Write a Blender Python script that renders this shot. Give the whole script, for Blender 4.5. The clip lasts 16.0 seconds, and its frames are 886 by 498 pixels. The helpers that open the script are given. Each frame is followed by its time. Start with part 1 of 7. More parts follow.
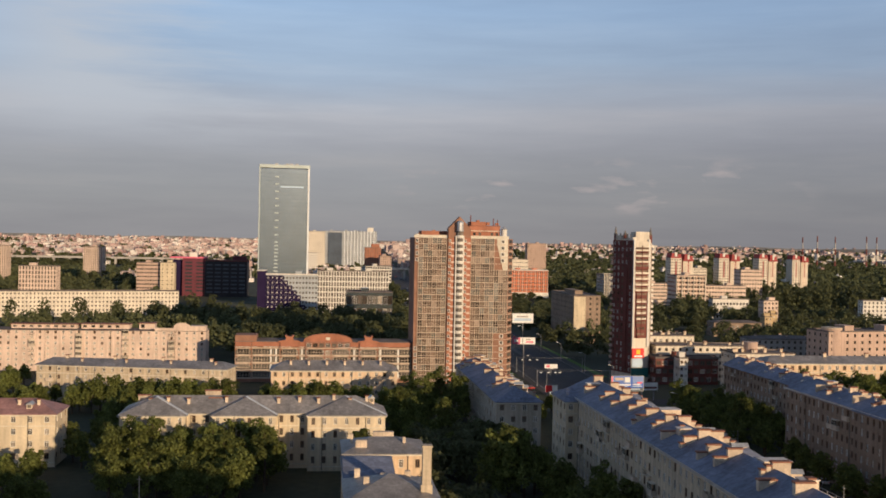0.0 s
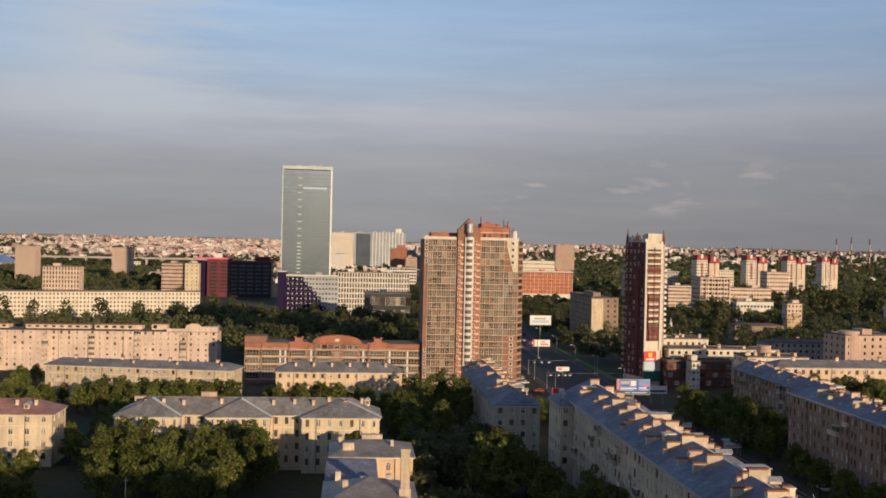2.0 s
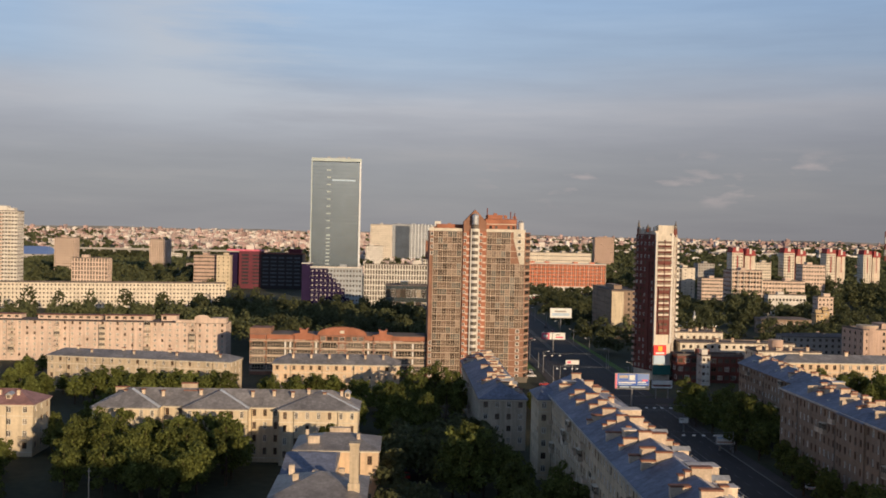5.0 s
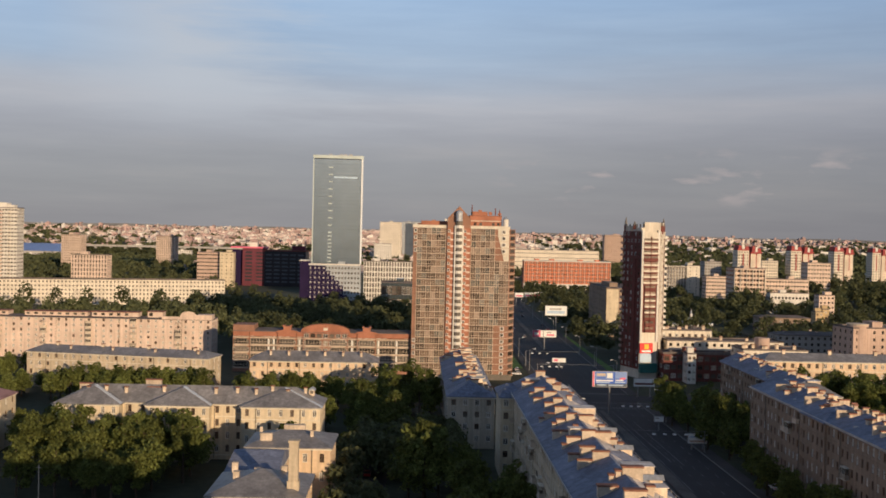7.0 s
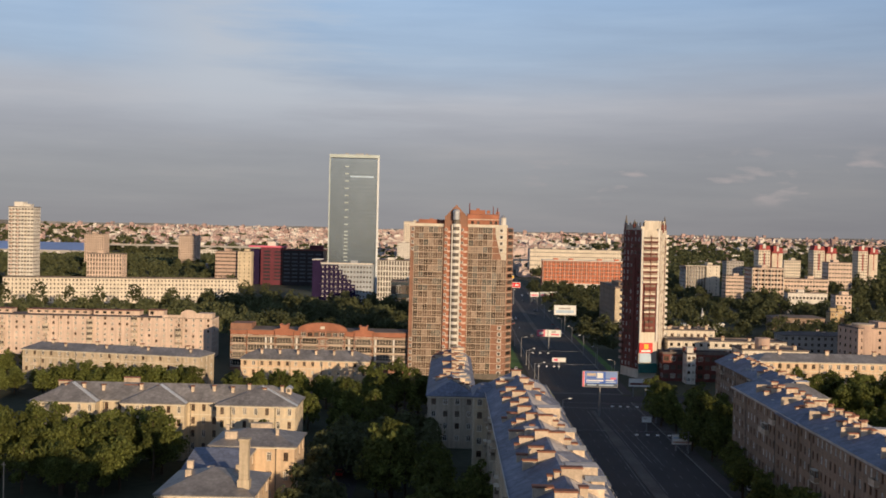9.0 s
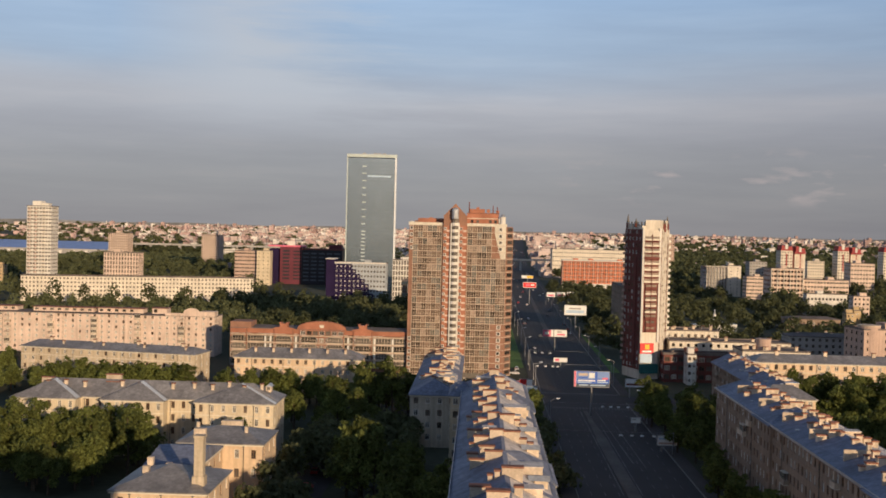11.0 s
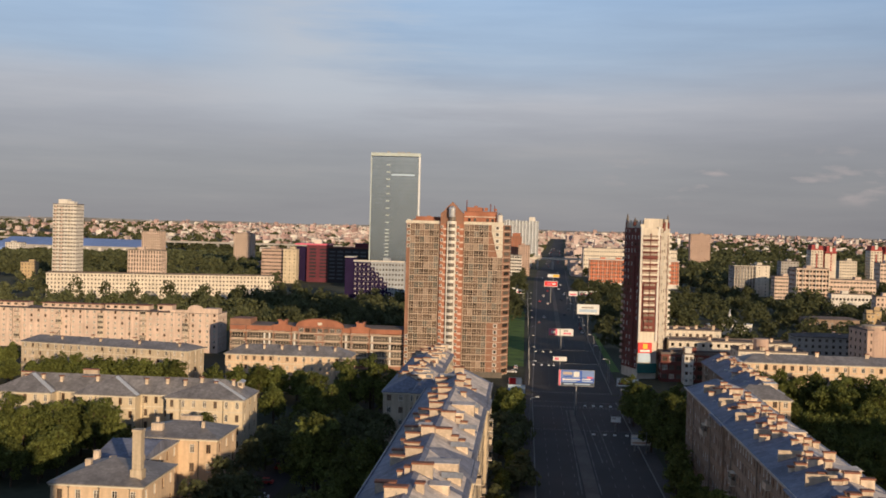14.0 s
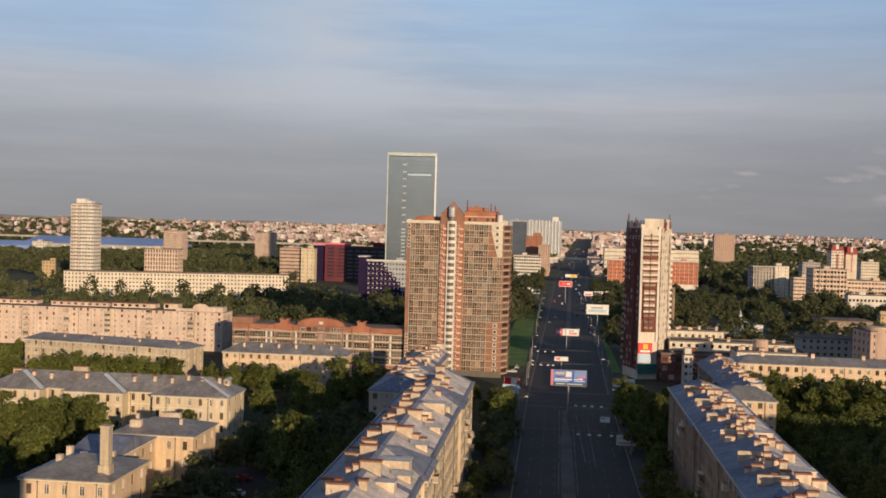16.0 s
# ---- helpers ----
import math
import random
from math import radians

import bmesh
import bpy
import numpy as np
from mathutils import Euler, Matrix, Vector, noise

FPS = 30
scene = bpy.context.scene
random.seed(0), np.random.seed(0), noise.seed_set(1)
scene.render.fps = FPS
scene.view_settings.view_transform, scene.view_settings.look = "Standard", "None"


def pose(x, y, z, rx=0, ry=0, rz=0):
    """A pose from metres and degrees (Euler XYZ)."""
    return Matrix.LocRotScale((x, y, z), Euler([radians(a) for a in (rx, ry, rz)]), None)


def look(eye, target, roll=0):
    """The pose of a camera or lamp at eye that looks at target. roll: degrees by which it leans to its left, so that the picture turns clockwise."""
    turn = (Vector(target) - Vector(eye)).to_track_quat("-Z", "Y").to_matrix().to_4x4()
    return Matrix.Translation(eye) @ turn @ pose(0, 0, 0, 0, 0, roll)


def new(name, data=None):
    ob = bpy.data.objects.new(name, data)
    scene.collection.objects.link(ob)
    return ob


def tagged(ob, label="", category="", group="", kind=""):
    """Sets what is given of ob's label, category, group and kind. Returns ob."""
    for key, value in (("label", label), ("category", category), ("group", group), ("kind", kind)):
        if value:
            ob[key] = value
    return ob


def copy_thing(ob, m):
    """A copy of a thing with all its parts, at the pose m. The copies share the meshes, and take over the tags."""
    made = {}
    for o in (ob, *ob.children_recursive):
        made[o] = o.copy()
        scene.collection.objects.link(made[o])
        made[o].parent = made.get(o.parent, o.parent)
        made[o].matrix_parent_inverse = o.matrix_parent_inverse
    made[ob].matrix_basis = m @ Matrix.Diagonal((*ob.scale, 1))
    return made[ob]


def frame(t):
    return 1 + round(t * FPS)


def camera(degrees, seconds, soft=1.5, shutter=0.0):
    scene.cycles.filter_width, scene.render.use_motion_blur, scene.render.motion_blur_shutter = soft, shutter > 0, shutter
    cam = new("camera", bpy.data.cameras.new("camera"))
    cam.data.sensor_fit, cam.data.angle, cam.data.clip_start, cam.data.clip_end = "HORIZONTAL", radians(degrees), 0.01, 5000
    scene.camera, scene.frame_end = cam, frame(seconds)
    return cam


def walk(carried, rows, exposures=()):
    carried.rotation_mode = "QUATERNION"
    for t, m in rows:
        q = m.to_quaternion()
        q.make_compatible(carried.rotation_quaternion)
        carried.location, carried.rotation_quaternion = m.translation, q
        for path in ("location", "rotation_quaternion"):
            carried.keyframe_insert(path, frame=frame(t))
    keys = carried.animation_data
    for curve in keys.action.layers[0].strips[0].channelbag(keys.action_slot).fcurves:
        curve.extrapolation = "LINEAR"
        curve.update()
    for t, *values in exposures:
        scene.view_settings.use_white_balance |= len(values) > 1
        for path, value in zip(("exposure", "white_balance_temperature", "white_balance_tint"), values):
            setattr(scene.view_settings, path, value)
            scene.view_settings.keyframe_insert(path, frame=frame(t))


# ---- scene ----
cam = camera(45.5, 16.0, soft=1.75)
PATH = [
    (0, (-111.254, -9.655, 62.339), (-111.018, -7.669, 62.323), 1.1),
    (0.5, (-108.874, -9.345, 62.387), (-108.655, -7.357, 62.373), 1.2),
    (1, (-106.431, -9.477, 62.449), (-106.227, -7.488, 62.436), 1.2),
    (1.5, (-103.681, -9.233, 62.667), (-103.494, -7.241, 62.653), 1.2),
    (2, (-100.788, -9.143, 62.725), (-100.615, -7.151, 62.71), 1.2),
    (2.5, (-97.741, -8.964, 63.01), (-97.581, -6.97, 62.99), 1.2),
    (3, (-94.853, -8.341, 63.0), (-94.706, -6.347, 62.977), 1.2),
    (3.5, (-91.896, -7.871, 63.209), (-91.768, -5.875, 63.182), 1.2),
    (4, (-88.809, -7.495, 63.063), (-88.7, -5.499, 63.035), 1.2),
    (6.5, (-71.344, -4.773, 62.719), (-71.286, -2.774, 62.683), 1.3),
    (7, (-67.821, -4.284, 62.621), (-67.771, -2.285, 62.585), 1.3),
    (7.5, (-64.12, -3.395, 62.349), (-64.082, -1.396, 62.313), 1.3),
    (8, (-60.494, -2.972, 62.44), (-60.469, -0.972, 62.403), 1.3),
    (8.5, (-56.771, -2.586, 62.527), (-56.762, -0.586, 62.49), 1.3),
    (9, (-53.03, -2.238, 62.486), (-53.04, -0.238, 62.448), 1.3),
    (11.5, (-35.693, -0.428, 62.168), (-35.777, 1.57, 62.129), 1.4),
    (12, (-32.388, -0.436, 62.258), (-32.486, 1.561, 62.218), 1.4),
    (12.5, (-28.998, -0.23, 62.307), (-29.112, 1.767, 62.267), 1.5),
    (13, (-25.541, -0.488, 62.291), (-25.67, 1.507, 62.25), 1.5),
    (13.5, (-22.035, -0.22, 62.357), (-22.177, 1.774, 62.316), 1.5),
    (14, (-18.557, -0.117, 62.458), (-18.713, 1.877, 62.415), 1.5),
    (14.5, (-15.356, -0.294, 62.612), (-15.526, 1.698, 62.569), 1.6),
    (15, (-12.168, -0.222, 62.64), (-12.353, 1.769, 62.596), 1.5),
    (15.5, (-9.015, -0.493, 62.832), (-9.213, 1.496, 62.788), 1.5),
    (16, (-6.128, -0.29, 62.801), (-6.339, 1.698, 62.756), 1.6),
]
walk(cam, [(t, look(e, a, r)) for t, e, a, r in PATH])

# ---- world, sun, exposure ----
SUN_EL, SUN_AZ = 9.3, 151.0          # degrees; azimuth clockwise from +y
world = bpy.data.worlds.new("sky")
scene.world = world
world.use_nodes = True
wn, wl = world.node_tree.nodes, world.node_tree.links
wn.clear()
w_out = wn.new("ShaderNodeOutputWorld")
w_bg = wn.new("ShaderNodeBackground")
w_bg.inputs["Strength"].default_value = 0.1
sky = wn.new("ShaderNodeTexSky")
sky.sky_type, sky.sun_disc = "NISHITA", False
sky.sun_elevation, sky.sun_rotation = radians(SUN_EL), radians(SUN_AZ)
sky.dust_density, sky.ozone_density = 1.5, 2.0
w_tc = wn.new("ShaderNodeTexCoord")
w_sep = wn.new("ShaderNodeSeparateXYZ")
wl.new(w_tc.outputs["Generated"], w_sep.inputs[0])
w_map = wn.new("ShaderNodeMapping")
w_map.inputs["Scale"].default_value = (1.0, 1.0, 10.0)
w_map.inputs["Location"].default_value = (0.35, 0.1, 0.2)
wl.new(w_tc.outputs["Generated"], w_map.inputs["Vector"])


def w_noise(scale, detail, rough):
    n = wn.new("ShaderNodeTexNoise")
    n.inputs["Scale"].default_value, n.inputs["Detail"].default_value = scale, detail
    n.inputs["Roughness"].default_value = rough
    wl.new(w_map.outputs["Vector"], n.inputs["Vector"])
    return n.outputs["Fac"]


def w_math(op, a, b):
    n = wn.new("ShaderNodeMath")
    n.operation = op
    for i, s in enumerate((a, b)):
        if isinstance(s, (int, float)):
            n.inputs[i].default_value = s
        else:
            wl.new(s, n.inputs[i])
    return n.outputs[0]


def w_ramp(fac, stops):
    n = wn.new("ShaderNodeValToRGB")
    while len(n.color_ramp.elements) < len(stops):
        n.color_ramp.elements.new(0.5)
    for e, (p, c) in zip(n.color_ramp.elements, stops):
        e.position, e.color = p, (*c, 1)
    wl.new(fac, n.inputs["Fac"])
    return n.outputs["Color"]


def w_mix(fac, a, b, mode="MIX"):
    n = wn.new("ShaderNodeMixRGB")
    n.blend_type = mode
    for i, s in enumerate((fac, a, b)):
        if isinstance(s, (int, float)):
            n.inputs[i].default_value = s
        elif isinstance(s, tuple):
            n.inputs[i].default_value = (*s, 1)
        else:
            wl.new(s, n.inputs[i])
    return n.outputs["Color"]


big, streak = w_noise(1.6, 4, 0.5), w_noise(5.0, 6, 0.6)
# elevation warped by the cloud noise; a low grey layer, clearer air above it, a deep zenith
w_el = w_math("MULTIPLY", w_sep.outputs["Z"], 1.2)
w_warp = w_math("ADD", w_el, w_math("MULTIPLY", w_math("SUBTRACT", big, 0.5), 0.055))
blue = w_ramp(w_warp, [(0.0, (0.295, 0.29, 0.305)), (0.05, (0.305, 0.308, 0.332)), (0.085, (0.33, 0.335, 0.37)), (0.105, (0.36, 0.366, 0.41)), (0.138, (0.44, 0.452, 0.505)),
                       (0.165, (0.40, 0.457, 0.555)), (0.19, (0.37, 0.475, 0.625)), (0.26, (0.345, 0.485, 0.69)), (0.40, (0.2, 0.29, 0.45)), (0.72, (0.1, 0.14, 0.22))])
veil = w_mix(1.0, w_ramp(streak, [(0.34, (0.935, 0.937, 0.948)), (0.52, (1.0, 1.0, 1.0)), (0.74, (1.10, 1.075, 1.05))]),
             w_ramp(w_math("ADD", w_sep.outputs["X"], 0.5), [(0.3, (1.04, 1.04, 1.04)), (0.55, (1.05, 1.045, 1.04)), (0.75, (0.93, 0.925, 0.93)), (0.95, (0.82, 0.82, 0.84))]), "MULTIPLY")
# a pale cloud bank over the western sky
bank_edge = w_math("SUBTRACT", 0.10, w_math("MULTIPLY", w_sep.outputs["Z"], 1.2))
bank = w_math("MULTIPLY", w_math("ADD", w_math("SUBTRACT", bank_edge, w_sep.outputs["X"]), w_math("MULTIPLY", w_math("SUBTRACT", streak, 0.45), 0.3)), 8.0)
bank_west = w_ramp(w_math("ADD", w_sep.outputs["X"], 0.5), [(0.17, (0.05, 0.05, 0.05)), (0.28, (1, 1, 1))])
bank_fac = w_ramp(w_math("MULTIPLY", w_math("MULTIPLY", bank_west, w_ramp(bank, [(0.0, (0, 0, 0)), (1.0, (1, 1, 1))])), w_ramp(w_el, [(0.09, (0, 0, 0)), (0.16, (1, 1, 1)), (0.34, (1, 1, 1)), (0.5, (0, 0, 0))])),
                  [(0.0, (0, 0, 0)), (1.0, (0.85, 0.85, 0.85))])
# a few small rosy clouds low over the avenue
puff_map = wn.new("ShaderNodeMapping")
puff_map.inputs["Scale"].default_value = (1.0, 1.0, 3.5)
wl.new(w_tc.outputs["Generated"], puff_map.inputs["Vector"])
puff_n = wn.new("ShaderNodeTexNoise")
puff_n.inputs["Scale"].default_value, puff_n.inputs["Detail"].default_value = 19.0, 6.0
wl.new(puff_map.outputs["Vector"], puff_n.inputs["Vector"])
puff = w_math("MULTIPLY", w_ramp(puff_n.outputs["Fac"], [(0.56, (0, 0, 0)), (0.70, (0.7, 0.7, 0.7))]),
              w_math("MULTIPLY", w_ramp(w_el, [(0.03, (0, 0, 0)), (0.045, (1, 1, 1)), (0.075, (1, 1, 1)), (0.10, (0, 0, 0))]),
                     w_ramp(w_sep.outputs["X"], [(0.06, (0, 0, 0)), (0.14, (1, 1, 1)), (0.36, (1, 1, 1)), (0.45, (0, 0, 0))])))
layers = w_mix(bank_fac, w_mix(1.0, blue, veil, "MULTIPLY"), (0.52, 0.55, 0.61))
cloud = w_mix(1.0, w_mix(puff, layers, (0.50, 0.425, 0.425)), (10.0, 10.0, 10.0), "MULTIPLY")
w_col = w_mix(0.92, sky.outputs["Color"], cloud)
wl.new(w_col, w_bg.inputs["Color"])
wl.new(w_bg.outputs[0], w_out.inputs["Surface"])

sun_data = bpy.data.lights.new("sun", "SUN")
sun_data.energy, sun_data.angle, sun_data.color = 4.3, radians(0.6), (1.0, 0.74, 0.47)
sun = new("sun", sun_data)
_el, _az = radians(SUN_EL), radians(SUN_AZ)
sun_from = Vector((math.sin(_az) * math.cos(_el), math.cos(_az) * math.cos(_el), math.sin(_el)))
sun.matrix_world = look(sun_from * 800, (0, 0, 0))


# ---- materials ----
def surf(name, rgb, rough=0.85, scale=0.25, amount=0.16, fine=3.0, bump=0.15, metal=0.0, rnd=0.0,
         streaks=0.0, island=0.0, spec=0.4, seams=0.0):
    """A weathered surface: base colour varied at two scales, with optional run-off streaks and fine relief."""
    m = bpy.data.materials.new(name)
    m.use_nodes = True
    ns, ls = m.node_tree.nodes, m.node_tree.links
    bsdf = ns["Principled BSDF"]
    bsdf.inputs["Roughness"].default_value, bsdf.inputs["Metallic"].default_value = rough, metal
    bsdf.inputs["Specular IOR Level"].default_value = spec
    tc = ns.new("ShaderNodeTexCoord")

    def noise_fac(s, mapped=None, detail=4.0):
        n = ns.new("ShaderNodeTexNoise")
        n.inputs["Scale"].default_value, n.inputs["Detail"].default_value = s, detail
        if mapped:
            mp = ns.new("ShaderNodeMapping")
            mp.inputs["Scale"].default_value = mapped
            ls.new(tc.outputs["Object"], mp.inputs["Vector"])
            ls.new(mp.outputs["Vector"], n.inputs["Vector"])
        else:
            ls.new(tc.outputs["Object"], n.inputs["Vector"])
        return n.outputs["Fac"]

    def ranged(fac, k, lo=0.3, hi=0.7):
        r = ns.new("ShaderNodeMapRange")
        r.inputs["From Min"].default_value, r.inputs["From Max"].default_value = lo, hi
        r.inputs["To Min"].default_value, r.inputs["To Max"].default_value = 1 - k, 1 + k
        ls.new(fac, r.inputs["Value"])
        return r.outputs["Result"]

    def times(a, b):
        n = ns.new("ShaderNodeMath")
        n.operation = "MULTIPLY"
        ls.new(a, n.inputs[0])
        ls.new(b, n.inputs[1])
        return n.outputs[0]

    fine_fac = noise_fac(fine)
    v = times(ranged(noise_fac(scale), amount), ranged(fine_fac, amount * 0.6))
    if streaks:
        v = times(v, ranged(noise_fac(1.0, (1.1, 1.1, 0.07)), streaks))
    if rnd:
        oi = ns.new("ShaderNodeObjectInfo")
        v = times(v, ranged(oi.outputs["Random"], rnd, 0, 1))
    if island:
        ge = ns.new("ShaderNodeNewGeometry")
        v = times(v, ranged(ge.outputs["Random Per Island"], island, 0, 1))
    if seams:
        cell = ns.new("ShaderNodeVectorMath")
        cell.operation = "SNAP"
        cell.inputs[1].default_value = (1.3, 2.1, 50.0)
        ls.new(tc.outputs["Object"], cell.inputs[0])
        wh = ns.new("ShaderNodeTexWhiteNoise")
        ls.new(cell.outputs[0], wh.inputs["Vector"])
        v = times(v, ranged(wh.outputs["Value"], seams, 0, 1))
    mul = ns.new("ShaderNodeVectorMath")
    mul.operation = "SCALE"
    mul.inputs[0].default_value = rgb
    ls.new(v, mul.inputs["Scale"])
    ls.new(mul.outputs[0], bsdf.inputs["Base Color"])
    if bump:
        b = ns.new("ShaderNodeBump")
        b.inputs["Strength"].default_value, b.inputs["Distance"].default_value = bump, 0.05
        ls.new(fine_fac, b.inputs["Height"])
        ls.new(b.outputs["Normal"], bsdf.inputs["Normal"])
    return m


def far_wall(name, rgb, dark=0.45, tint=0.25):
    """Pale panel walls far off, with rows of window openings too small to build, varied from block to block."""
    m = surf(name, rgb, rough=0.9, scale=0.02, amount=0.1, fine=0.3, bump=0, island=tint)
    ns, ls = m.node_tree.nodes, m.node_tree.links
    tc, sp = ns.new("ShaderNodeTexCoord"), ns.new("ShaderNodeSeparateXYZ")
    ls.new(tc.outputs["Object"], sp.inputs[0])

    def mth(op, a, b):
        n = ns.new("ShaderNodeMath")
        n.operation = op
        for i, s in enumerate((a, b)):
            if isinstance(s, (int, float)):
                n.inputs[i].default_value = s
            else:
                ls.new(s, n.inputs[i])
        return n.outputs[0]
    rows = mth("GREATER_THAN", mth("FRACT", mth("DIVIDE", sp.outputs["Z"], 3.0), 0), 0.5)
    cols = mth("GREATER_THAN", mth("FRACT", mth("DIVIDE", mth("ADD", sp.outputs["X"], sp.outputs["Y"]), 3.4), 0), 0.5)
    nz = ns.new("ShaderNodeNewGeometry")
    sz = ns.new("ShaderNodeSeparateXYZ")
    ls.new(nz.outputs["True Normal"], sz.inputs[0])
    side = mth("LESS_THAN", sz.outputs["Z"], 0.5)
    fac = mth("MULTIPLY", mth("MULTIPLY", mth("MULTIPLY", rows, cols), side), 1 - dark)
    mix = ns.new("ShaderNodeMixRGB")
    old = ns["Principled BSDF"].inputs["Base Color"].links[0].from_socket
    ls.new(fac, mix.inputs[0])
    ls.new(old, mix.inputs[1])
    mix.inputs[2].default_value = (0.06, 0.06, 0.07, 1)
    ls.new(mix.outputs[0], ns["Principled BSDF"].inputs["Base Color"])
    return m



def foliage(name, rgb, glow, vary=0.5):
    """Leaves that let some light through, varied clump by clump and tree by tree."""
    m = surf(name, rgb, 0.7, 0.12, 0.28, 0.9, 0, island=vary, rnd=0.22, spec=0.2)
    ns, ls = m.node_tree.nodes, m.node_tree.links
    bsdf = ns["Principled BSDF"]
    tr, mx = ns.new("ShaderNodeBsdfTranslucent"), ns.new("ShaderNodeMixShader")
    ls.new(bsdf.inputs["Base Color"].links[0].from_socket, tr.inputs["Color"])
    mx.inputs[0].default_value = glow
    ls.new(bsdf.outputs[0], mx.inputs[1])
    ls.new(tr.outputs[0], mx.inputs[2])
    out = next(n for n in ns if n.type == "OUTPUT_MATERIAL")
    ls.new(mx.outputs[0], out.inputs["Surface"])
    return m


